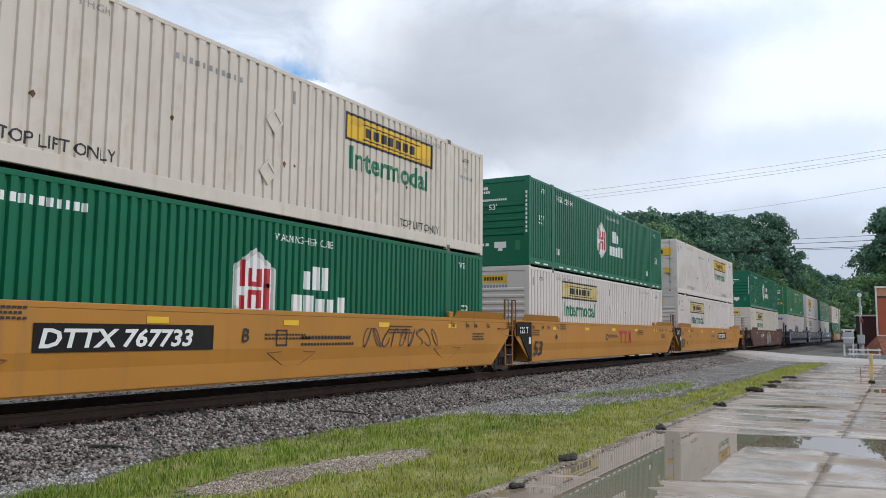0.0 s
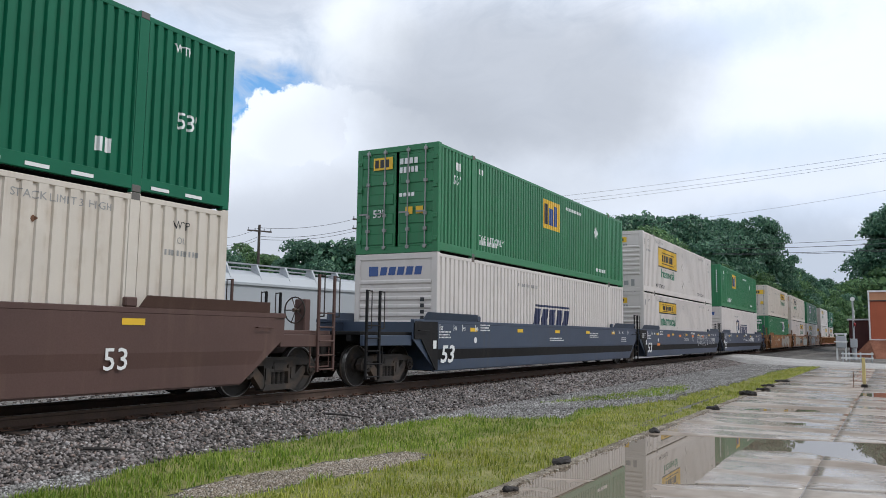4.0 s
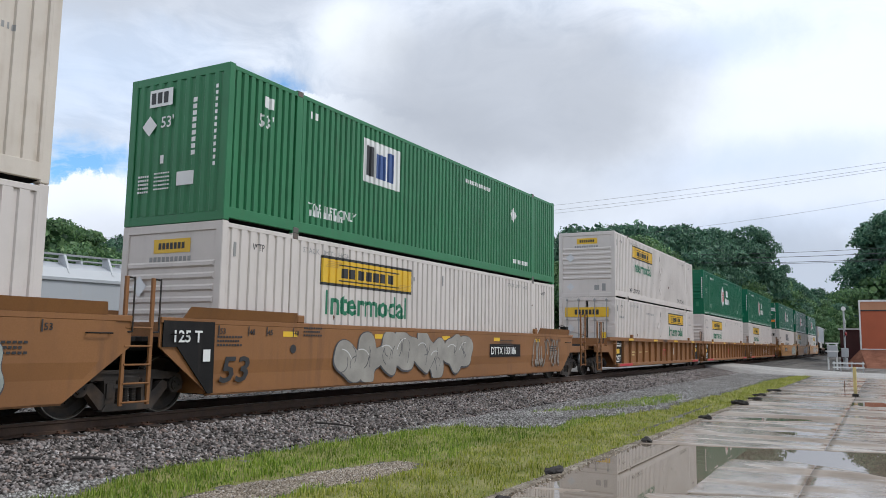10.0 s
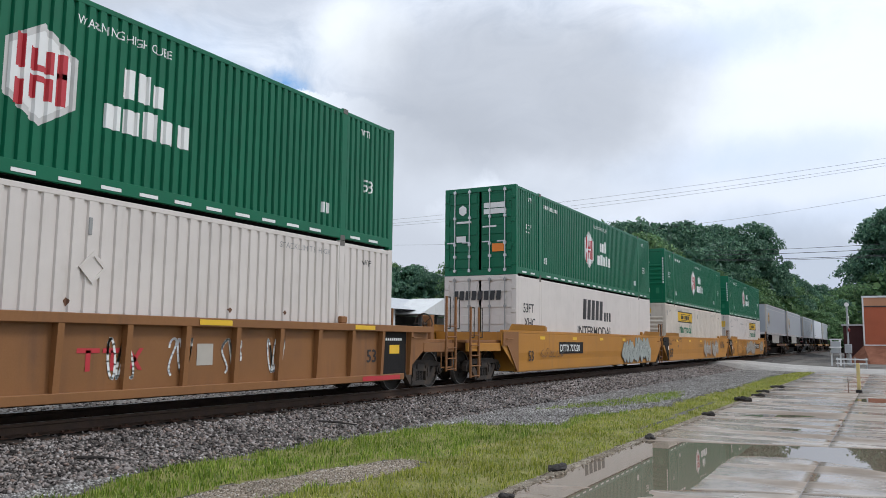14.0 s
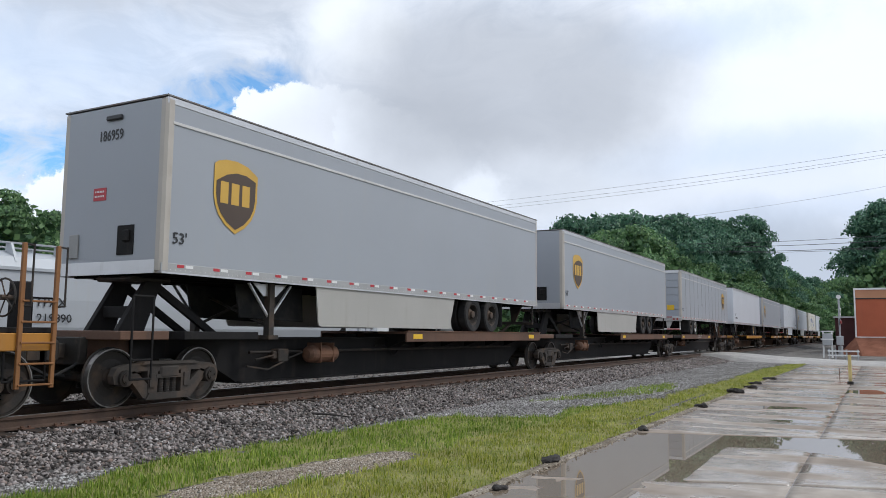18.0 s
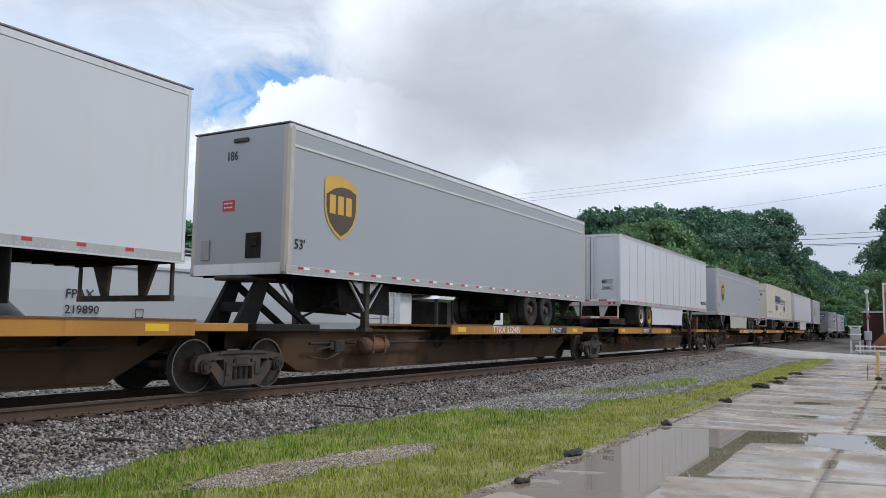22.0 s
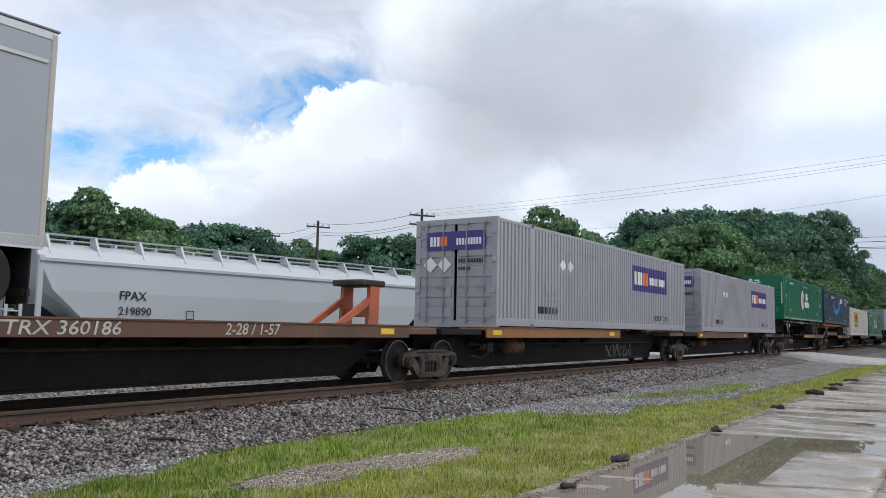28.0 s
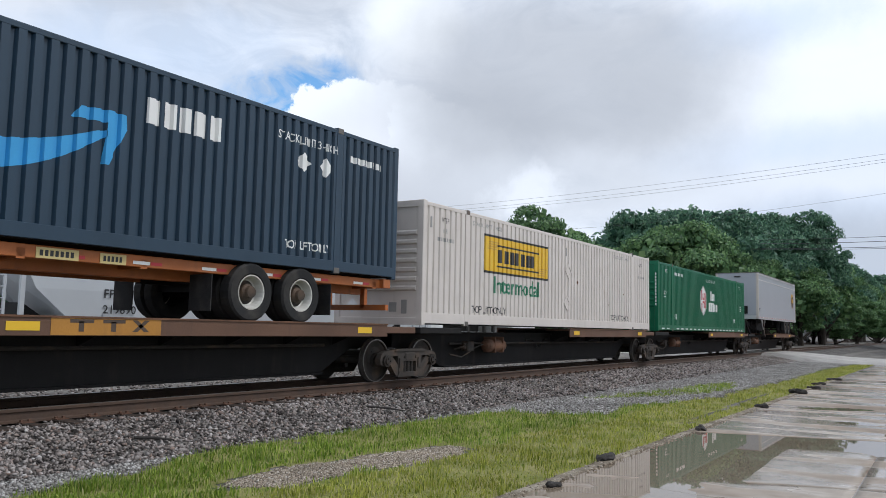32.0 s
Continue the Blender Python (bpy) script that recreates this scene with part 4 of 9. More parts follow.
def silver_box(name_seed):
    c = thing("shipping_container", "silver corrugated container with a purple logo panel", "container", "containers on the train")
    st = "fine"
    container_frame(c, SILVER, st, True)
    x = 9.85
    livery(c, "logo_panel", st, [quad(x, 1.45, 3.9, 0.92)], INK_PURPLE, "purple logo panel")
    livery(c, "logo_lettering", st, letter_bars(x + 0.25, 1.68, 0.85, 0.48, 3, 1, 0.15), INK_WHITE, "", 0.008)
    livery(c, "logo_lettering", st, letter_bars(x + 1.12, 1.68, 0.56, 0.48, 2, 1, 0.15), INK_ORANGE, "", 0.008)
    livery(c, "logo_lettering", st, letter_bars(x + 1.9, 1.74, 1.75, 0.28, 10, 2), INK_WHITE, "", 0.008)
    small_print(c, st, INK_GREY, name_seed)
    livery(c, "placard_holder", st, [diamond(4.0, 1.9, 0.2), diamond(4.55, 1.9, 0.2)], INK_WHITE)
    livery(c, "warning_label", st, [[(2.6, 0.95), (3.0, 0.95), (2.8, 1.35)], quad(3.1, 0.95, 0.4, 0.08), quad(2.5, 0.75, 1.1, 0.07)], INK_GREY)
    fold_words(c, st, "TOP LIFT ONLY", LEN - POST - 2.0, 0.40, 0.26, INK_BLACK, 0.002)
    livery(c, "small_lettering", st, letter_bars(2.4, 0.42, 1.3, 0.2, 6, 4), INK_BLACK)
    end_print(c, "door_logo", [quad(-0.95, 2.05, 1.9, 0.5)], INK_PURPLE, "purple logo band across both doors", -0.020)
    end_print(c, "door_logo_lettering", letter_bars(-0.80, 2.16, 0.34, 0.26, 3, 1), INK_WHITE, "", -0.024)
    end_print(c, "door_logo_lettering", letter_bars(-0.46, 2.16, 0.25, 0.26, 2, 1), INK_ORANGE, "", -0.024)
    end_print(c, "door_logo_lettering", letter_bars(0.05, 2.18, 0.8, 0.18, 9, 1), INK_WHITE, "", -0.024)
    end_print(c, "placard_holder", [diamond(-0.78, 1.66, 0.22), diamond(-0.32, 1.66, 0.22)], INK_WHITE, "", -0.020)
    end_print(c, "small_lettering", letter_bars(0.12, 1.7, 0.8, 0.11, 10, 2) + letter_bars(0.12, 1.50, 0.4, 0.09, 5, 2), INK_BLACK, "", -0.020)
    return c


def navy_box(name_seed):
    c = thing("shipping_container", "dark navy corrugated container with a light blue curved arrow", "container", "containers on the train")
    st = "wide"
    container_frame(c, NAVY, st, False)
    polys = []
    n = 24

    def arc(u):
        x = 5.05 + 4.0 * u
        return x, 1.90 - 0.52 * math.sin(math.pi * min(1.0, u * 1.02)) ** 0.9 - 0.95 * u + 0.72 * u * u, 0.02 + 0.19 * math.sin(math.pi * min(1, 0.06 + u * 0.92)) ** 0.7

    for i in range(n):
        a, b = arc(i / n), arc((i + 1) / n)
        polys.append([(a[0], a[1] - a[2]), (b[0], b[1] - b[2]), (b[0], b[1] + b[2]), (a[0], a[1] + a[2])])
    polys += [[(8.50, 1.80), (9.05, 1.83), (9.10, 2.02), (8.62, 1.98)], [(9.00, 1.22), (9.10, 1.22), (9.36, 1.78), (9.34, 2.0), (9.10, 2.02), (9.05, 1.83)]]
    livery(c, "logo_arrow", st, polys, INK_SKY, "light blue curved arrow")
    livery(c, "logo_lettering", st, letter_bars(9.7, 1.98, 1.5, 0.32, 5, 5, 0.25, 0.25), INK_WHITE, "white logo bars")
    livery(c, "placard_holder", st, [diamond(13.16, 2.03, 0.19), diamond(13.78, 2.03, 0.19)], INK_WHITE)
    fold_words(c, st, "STACK LIMIT 3 HIGH", 12.45, 2.36, 0.22, INK_WHITE, 0.002, width=1.65)
    fold_words(c, st, "TOP LIFT ONLY", 12.72, 0.38, 0.22, INK_WHITE, 0.003, width=1.25)
    fold_words(c, st, "TOP LIFT ONLY", 2.4, 0.38, 0.22, INK_WHITE, 0.003, width=1.25)
    livery(c, "small_lettering", st, letter_bars(14.5, 2.28, 1.1, 0.13, 9, 6) + letter_bars(4.3, 2.3, 1.4, 0.13, 10, 6) + letter_bars(1.0, 2.3, 0.4, 0.13, 3, 6), INK_WHITE)
    return c

# ---- well cars ----
SILL_Y = 1.482                   # outer face of the well's sides


def well_side(bm, s, front, rear, ribbed):
    """Side plate of a well: folded in below its crease, raised over the bogies at its ends."""
    y = s * SILL_Y
    yi = s * (SILL_Y - 0.10)
    a, b = front, rear
    prism(bm, [(a, 1.08), (-0.32, 0.30), (LEN + 0.32, 0.30), (b, 1.08), (b, 1.50), (a, 1.50)], s * (SILL_Y - (0.10 if ribbed else 0.03)), s * (SILL_Y - (0.13 if ribbed else 0.06)))
    if ribbed:
        box(bm, a, b, *sorted((y + s * 0.04, yi)), 1.40, 1.55, 0.01)
        box(bm, -0.3, LEN + 0.3, *sorted((y + s * 0.01, yi)), 0.30, 0.44, 0.01)
    else:
        box(bm, a, b, *sorted((y, yi)), 1.46, 1.55, 0.008)
        up = [(-1.10, 1.46), (LEN + 1.10, 1.46)]
        mid = [(-0.83, 0.86), (LEN + 0.83, 0.86)]
        low = [(-0.32, 0.28), (LEN + 0.32, 0.28)]
        rows = [[bm.verts.new((x, yy, z)) for x, z in row] for row, yy in ((up, y - s * 0.002), (mid, y - s * 0.002), (low, y - s * 0.07))]
        for p, q in zip(rows, rows[1:]):
            f = [p[0], q[0], q[1], p[1]]
            bm.faces.new(f if s < 0 else f[::-1])
        box(bm, -0.32, LEN + 0.32, *sorted((y - s * 0.06, yi - s * 0.02)), 0.27, 0.31)


def rib_post(bm, s):
    """Upright stiffener of a ribbed well, deeper at its head than at its foot."""
    y = s * SILL_Y
    prof = [(y - s * 0.105, 0.40), (y - s * 0.015, 0.40), (y + s * 0.035, 1.41), (y - s * 0.105, 1.41)]
    a, b = [[bm.verts.new((x, yy, z)) for yy, z in prof] for x in (-0.05, 0.05)]
    bm.faces.new(a)
    bm.faces.new(b[::-1])
    for i in range(4):
        bm.faces.new((a[i], b[i], b[(i + 1) % 4], a[(i + 1) % 4]))
    bmesh.ops.recalc_face_normals(bm, faces=bm.faces[:])


def guide_lip(bm, x0, x1, s):
    """Flared plate that guides containers into the well."""
    y = s * (SILL_Y + 0.0)
    n = [(x0, y, 1.55), (x1, y, 1.55), (x1 - 0.06, y + s * 0.06, 1.735), (x0 + 0.10, y + s * 0.06, 1.735)]
    o = [(x, yy - s * 0.02, z) for x, yy, z in n]
    a, b = [bm.verts.new(p) for p in n], [bm.verts.new(p) for p in o]
    bm.faces.new(a)
    bm.faces.new(b[::-1])
    for i in range(4):
        j = (i + 1) % 4
        bm.faces.new((a[i], b[i], b[j], a[j]))
    bmesh.ops.recalc_face_normals(bm, faces=bm.faces[:])


def ladder(c, skin, h, at, rail=None):
    """Stiles, rungs and bent handrails of one ladder, each a part."""
    for x in (0, 0.50):
        put("ladder_stile", shared("ladder_stile", skin, lambda bm, h: box(bm, -0.03, 0.03, -0.025, 0.025, 0, h, 0.006), h), c, at=at @ pose(x, 0, 0))
        put("handrail", shared("handrail", rail or skin, lambda bm, h: (rod(bm, (0, 0, h - 0.01), (0.10, -0.06, h - 0.03), 0.014, 6), rod(bm, (0.10, -0.06, h - 0.01), (0.10, -0.06, h - 0.85), 0.014, 6), rod(bm, (0.10, -0.06, h - 0.84), (0, 0, h - 0.85), 0.014, 6)), h), c, at=at @ pose(x, 0, 0))
    for i in range(5):
        put("rung", shared("rung", skin, lambda bm: rod(bm, (0, -0.03, 0), (0.50, -0.03, 0), 0.015, 6)), c, at=at @ pose(0, 0, 0.05 + 0.28 * i))


def stirrup(bm, s):
    """Foot stirrup hung below the end of a car."""
    y = s * 1.36
    for x in (-0.3, 0.3):
        rod(bm, (x, y, 0.95), (x, y, 0.52), 0.016, 6)
    rod(bm, (-0.3, y, 0.52), (0.3, y, 0.52), 0.018, 6)


def grab_iron(bm):
    rod(bm, (-0.2, -0.06, 0), (0.2, -0.06, 0), 0.012, 6)
    for x in (-0.2, 0.2):
        rod(bm, (x, -0.06, 0), (x, 0.02, 0), 0.012, 6)


def hand_wheel(bm):
    n = 20
    for i in range(n):
        a, b = 2 * math.pi * i / n, 2 * math.pi * (i + 1) / n
        rod(bm, (0, 0.27 * math.cos(a), 0.27 * math.sin(a)), (0, 0.27 * math.cos(b), 0.27 * math.sin(b)), 0.016, 6)
    for i in range(5):
        a = 2 * math.pi * i / 5
        rod(bm, (0.03, 0, 0), (0, 0.27 * math.cos(a), 0.27 * math.sin(a)), 0.011, 6)
    rod(bm, (-0.05, 0, 0), (0.15, 0, 0), 0.04, 8)


def end_platform(bm, x0, x1):
    """Deck and draft sill over a bogie."""
    box(bm, x0, x1, -1.30, 1.30, 1.16, 1.24, 0.01)
    box(bm, x0, x1, -0.32, 0.32, 0.76, 1.16, 0.02)
    for y in (-1.0, 1.0):
        box(bm, x0, x1, y - 0.06, y + 0.06, 1.02, 1.16)


def coupler(bm, d):
    box(bm, 0, d * 0.75, -0.12, 0.12, 0.76, 1.0, 0.02)
    box(bm, d * 0.55, d * 0.95, -0.20, 0.20, 0.70, 1.06, 0.05)
    box(bm, d * 0.05, d * 0.22, -0.45, 0.45, 0.66, 1.10, 0.02)


def hose(bm, d):
    pts = [Vector((d * 0.1, -0.35, 0.85)), Vector((d * 0.3, -0.42, 0.66)), Vector((d * 0.6, -0.4, 0.52)), Vector((d * 0.95, -0.3, 0.50))]
    for p, q in zip(pts, pts[1:]):
        rod(bm, p, q, 0.025, 6)


def spray_blobs(parent, x, w, z, h, seed, fill, line, n=None):
    """A painted tag: swollen lobed shapes that overlap, outlined dark, with inner creases and a sheen; shapes only."""
    r = random.Random(seed)
    n = n or max(3, int(w / 0.8))
    step = w / n
    fills, lines, sheen = bmesh.new(), bmesh.new(), bmesh.new()
    y = -SILL_Y - 0.008

    def lobed(bm, cx, cz, rx, rz, turn, k, p, tip, grow, dy):
        vs = []
        for i in range(40):
            a = 2 * math.pi * i / 40
            e = 1 + 0.17 * math.sin(k * a + p) + 0.07 * math.sin((k + 2) * a + 2 * p) + tip * max(0.0, math.cos(a - 1.4)) ** 10
            u, v = (rx * e + grow) * math.cos(a), (rz * e + grow) * math.sin(a)
            c, q = math.cos(turn), math.sin(turn)
            vs.append(bm.verts.new((cx + u * c - v * q, y - dy, min(1.44, max(0.33, cz + u * q + v * c)))))
        bm.faces.new(vs)

    def crease(bm, cx, cz, length, turn, bend, wide, dy):
        pts = []
        for i in range(8):
            u = (i / 7 - 0.5) * length
            v = bend * (4 * (u / length) ** 2 - 1) * length
            c, q = math.cos(turn), math.sin(turn)
            pts.append((cx + u * c - v * q, min(1.43, max(0.34, cz + u * q + v * c))))
        for (ax, az), (bx, bz) in zip(pts, pts[1:]):
            d = Vector((bx - ax, bz - az))
            if d.length > 1e-4:
                q = Vector((-d.y, d.x)).normalized() * wide / 2
                bm.faces.new([bm.verts.new((px, y - dy, pz)) for px, pz in ((ax - q.x, az - q.y), (bx - q.x, bz - q.y), (bx + q.x, bz + q.y), (ax + q.x, az + q.y))])

    k = 0
    for i in range(n):
        for j in range(2):
            cx, cz = x + (i + 0.3 + 0.4 * j) * step, z + h * (0.5 + r.uniform(-0.14, 0.14))
            rx, rz = step * r.uniform(0.30, 0.42), h * r.uniform(0.34, 0.46)
            turn, lobes, p, tip = r.uniform(-0.35, 0.35), r.choice((2, 3, 3, 4)), r.uniform(0, 6.28), r.choice((0.0, 0.3, 0.55))
            lobed(lines, cx - 0.015, cz - 0.012, rx, rz, turn, lobes, p, tip, 0.032, 0.0003 * k)
            lobed(fills, cx, cz, rx, rz, turn, lobes, p, tip, 0.0, 0.0035 + 0.0003 * k)
            for _ in range(r.choice((2, 3, 4))):
                crease(lines, cx + r.uniform(-0.4, 0.4) * rx, cz + r.uniform(-0.4, 0.4) * rz, rz * r.uniform(0.5, 1.0), r.uniform(0.7, 2.4), r.uniform(-0.3, 0.3), 0.02, 0.0037 + 0.0003 * k + 0.0002)
            crease(sheen, cx - 0.2 * rx, cz + 0.35 * rz, rx * 0.8, turn + r.uniform(-0.5, 0.9), -0.15, 0.022, 0.0037 + 0.0003 * k + 0.0002)
            k += 1
    for bm in (fills, lines, sheen):
        bm.normal_update()
        for f in bm.faces:
            if f.normal.y > 0:
                f.normal_flip()
    fine_print(part("graffiti_outline", lines, line, parent, "dark spray-painted outline"))
    fine_print(part("graffiti_fill", fills, fill, parent, "swollen spray-painted shapes"))
    fine_print(part("graffiti_sheen", sheen, RAIL_PALE, parent, "pale highlight strokes"))


def scrawl(parent, x, w, z, h, seed, ink, width=0.03, y=None):
    """A thin spray-can signature: looping strokes, unreadable."""
    r = random.Random(seed)
    bm = bmesh.new()
    y = -SILL_Y - 0.009 if y is None else y
    n = max(3, int(w / 0.35))
    for i in range(n):
        cx, cz = x + (i + 0.5) * w / n, z + h / 2
        f1, f2, p1, p2 = r.choice((1, 1.5, 2)), r.choice((1, 2, 2.5)), r.random() * 6.28, r.random() * 6.28
        pts = []
        for k in range(15):
            u = k / 14
            pts.append(Vector((cx + 0.42 * w / n * math.sin(f1 * 6.28 * u * 0.8 + p1), y, cz + 0.5 * h * math.sin(f2 * 6.28 * u * 0.6 + p2))))
        for a, b in zip(pts, pts[1:]):
            d = (b - a)
            if d.length < 1e-4:
                continue
            s = Vector((-d.z, 0, d.x)).normalized() * width / 2
            e = d.normalized() * width * 0.3
            bm.faces.new([bm.verts.new(p) for p in (a - s - e, b - s + e, b + s + e, a + s - e)])
    return fine_print(part("graffiti_scrawl", bm, ink, parent, "thin spray-painted scrawl"))


def flat_shape(parent, name, polys, material, y, label=""):
    """Thin painted or stuck-on shapes on the near side; reflectors are parts of their own, print is stuff."""
    sets = [[q] for q in polys] if name in ("reflector", "data_panel", "primer_patch") else [polys]
    for some in sets:
        bm = bmesh.new()
        for poly in some:
            bm.faces.new([bm.verts.new((x, y, z)) for x, z in poly])
        bm.normal_update()
        for f in bm.faces:
            if f.normal.y > 0:
                f.normal_flip()
        ob = fine_print(part(name, bm, material, parent, label))
    return ob


def well_car(label, skin, front, rear, ribbed=False, first=False, last=False, end_skin=None, lower=None, seed=0, tall_ladder=True, yellow_marks=True, reach=3.0, tank=False):
    """One well of a stack car. front, rear: where its side bands end, from the container's front. first, last: it ends the car there."""
    c = thing("well_car", label, "railcar", "cars of the train")
    end_skin = end_skin or CAR_BLACK
    for s in (-1, 1):
        put("well_side", shared("well_side", skin, well_side, s, front, rear, ribbed), c)
        if ribbed:
            for x in [-0.62, LEN + 0.62] + [0.62 + i * (LEN - 1.24) / 13 for i in range(14)]:
                put("rib", shared("rib", skin, rib_post, s), c, at=pose(x, 0, 0))
        else:
            for a, b in ((-0.95, 1.90), (LEN - 1.95, LEN + 0.95)):
                put("guide_plate", shared("guide_plate", skin, guide_lip, a, b, s), c)
        for a in (1.92, LEN - 2.2):
            put("stack_bracket", shared("stack_bracket", skin, lambda bm, s: (box(bm, 0, 0.22, *sorted((s * SILL_Y, s * (SILL_Y - 0.1))), 1.55, 1.70, 0.02)), s), c, at=pose(a, 0, 0))
    put("well_floor", shared("well_floor", UNDERSIDE, lambda bm: (box(bm, -0.3, LEN + 0.3, -1.38, 1.38, 0.28, 0.418))), c)
    for x in (-0.36, LEN + 0.30):
        put("bulkhead", shared("bulkhead", skin, lambda bm: box(bm, 0, 0.06, -1.38, 1.38, 0.30, 1.50)), c, at=pose(x, 0, 0))
    fx = -reach if first else -1.62
    rx = LEN + (3.0 if last else 1.62)
    put("end_platform", shared("end_platform", end_skin, end_platform, fx, -0.30), c)
    put("end_platform", shared("end_platform", end_skin, end_platform, LEN + 0.30, rx), c)
    # dark slanted end plates
    if not ribbed:
        for s in (-1, 1):
            y = s * (SILL_Y + 0.004)
            y0, y1 = y, y - s * 0.02
            put("end_plate", shared("end_plate", end_skin, lambda bm, a, b: prism(bm, [(-1.06, 1.08), (-0.36, 0.31), (-0.24, 0.31), (-0.26, 1.50), (-1.36, 1.50), (-1.36, 1.08)], a, b), y0, y1), c)
            put("end_plate", shared("end_plate", end_skin, lambda bm, a, b: prism(bm, [(LEN + 1.06, 1.08), (LEN + 1.36, 1.08), (LEN + 1.36, 1.50), (LEN + 0.26, 1.50), (LEN + 0.24, 0.31), (LEN + 0.36, 0.31)], a, b), y0, y1), c)
        if lower:
            for s in (-1, 1):
                bm = bmesh.new()
                y = s * (SILL_Y + 0.004)
                v = [bm.verts.new(p) for p in ((-0.80, y, 0.82), (-0.30, y - s * 0.07, 0.282), (LEN + 0.30, y - s * 0.07, 0.282), (LEN + 0.80, y, 0.82))]
                bm.faces.new(v)
                part("lower_stripe", bm, lower, c, "black lower half of the side")
    # ladders and grab irons on the near and far side
    lx = fx + 0.08 if first else -2.05
    for s in (-1, 1):
        m = pose(lx, s * 1.42, 0.2) if s < 0 else pose(lx + 0.42, s * 1.42, 0.2, 0, 0, 180)
        ladder(c, CAR_BLACK if not tall_ladder or skin == CAR_BLUE else TTX_OLD, 1.95 if tall_ladder else 1.5, m, STEEL_DARK)
        m2 = pose(rx - 0.55, s * 1.42, 0.2) if s < 0 else pose(rx - 0.08, s * 1.42, 0.2, 0, 0, 180)
        if last:
            ladder(c, TTX_OLD if skin == TTX_YELLOW else skin, 1.95, m2 @ pose(0, 0, 0.22), STEEL_DARK)
        for flag, a, b in ((first, fx, -1.36), (last, LEN + 1.36, rx)):
            if flag:
                put("end_side_beam", shared("end_side_beam", skin, lambda bm, a, b, y0, y1: box(bm, a, b, y0, y1, 0.92, 1.16, 0.012), round(a, 2), round(b, 2), *sorted((s * 1.40, s * 1.30))), c)
                put("step_hanger", shared("step_hanger", end_skin, stirrup, s), c, at=pose((a + b) / 2 + (b - a) * (-0.25 if flag is first and a == fx else 0.25), 0, 0))
    for x in (-1.0, LEN + 0.8):
        put("grab_iron", shared("grab_iron", end_skin, grab_iron), c, at=pose(x, -SILL_Y - 0.006, 1.28))
    if first:
        put("coupler", shared("coupler", STEEL_DARK, coupler, -1), c, at=pose(fx, 0, 0))
        put("air_hose", shared("air_hose", RUBBER, hose, -1), c, at=pose(fx, 0, 0))
    if last:
        put("coupler", shared("coupler", STEEL_DARK, coupler, 1), c, at=pose(rx, 0, 0))
        put("air_hose", shared("air_hose", RUBBER, hose, 1), c, at=pose(rx, 0, 0))
        put("brake_wheel", shared("brake_wheel", STEEL_DARK, hand_wheel), c, "black hand brake wheel", at=pose(rx - 0.25, -0.55, 1.66))
        put("brake_stand", shared("brake_stand", end_skin, lambda bm: (box(bm, -0.1, 0.1, -0.14, 0.14, 1.2, 1.9, 0.02))), c, at=pose(rx + 0.0, -0.55, 0))
        if tank:
            put("air_reservoir", shared("air_reservoir", RUSTY, lambda bm: rod(bm, (0, 0, 0), (1.1, 0, 0), 0.2, 16)), c, at=pose(rx - 1.75, -0.7, 1.46))
    truck(c, -1.62 if not first else -1.85)
    if last:
        truck(c, LEN + 1.75)
    if yellow_marks and not ribbed:
        y = -SILL_Y - 0.006
        flat_shape(c, "reflector", [quad(x, 1.28, 0.42, 0.10) for x in (1.5, 4.6, 7.7, 10.8, 13.9)], INK_YELLOW, y, "yellow reflector strips")
    return c


def plate_words(c, text, x, z, size, ink, ground=None, pad=0.08, y=-SILL_Y - 0.012, bold=0.004, shear=0.0, stretch=1.0, wide=0.62):
    w = len(text) * size * wide * stretch
    if ground:
        flat_shape(c, "number_panel", [quad(x - pad, z - pad, w + 2 * pad, size * 0.72 + 2 * pad)], ground, y + 0.004, "dark panel behind the car number")
    return words(c, text, x, z, y, size, ink, bold, shear=shear, stretch=stretch)


# ---- spine cars ----
def spine(bm, x0, x1):
    """Centre sill: a deep box that tapers up to the bogies."""
    prism(bm, [(x0 - 0.2, 0.72), (x0 + 1.3, 0.72), (x0 + 2.3, 0.22), (x1 - 2.3, 0.22), (x1 - 1.3, 0.72), (x1 + 0.2, 0.72), (x1 + 0.2, 1.06), (x0 - 0.2, 1.06)], -0.40, 0.40)
    for z in (0.20, 1.05):
        a, b = (x0 + 2.3, x1 - 2.3) if z < 0.5 else (x0 - 0.2, x1 + 0.2)
        box(bm, a, b, -0.52, 0.52, z, z + 0.04)


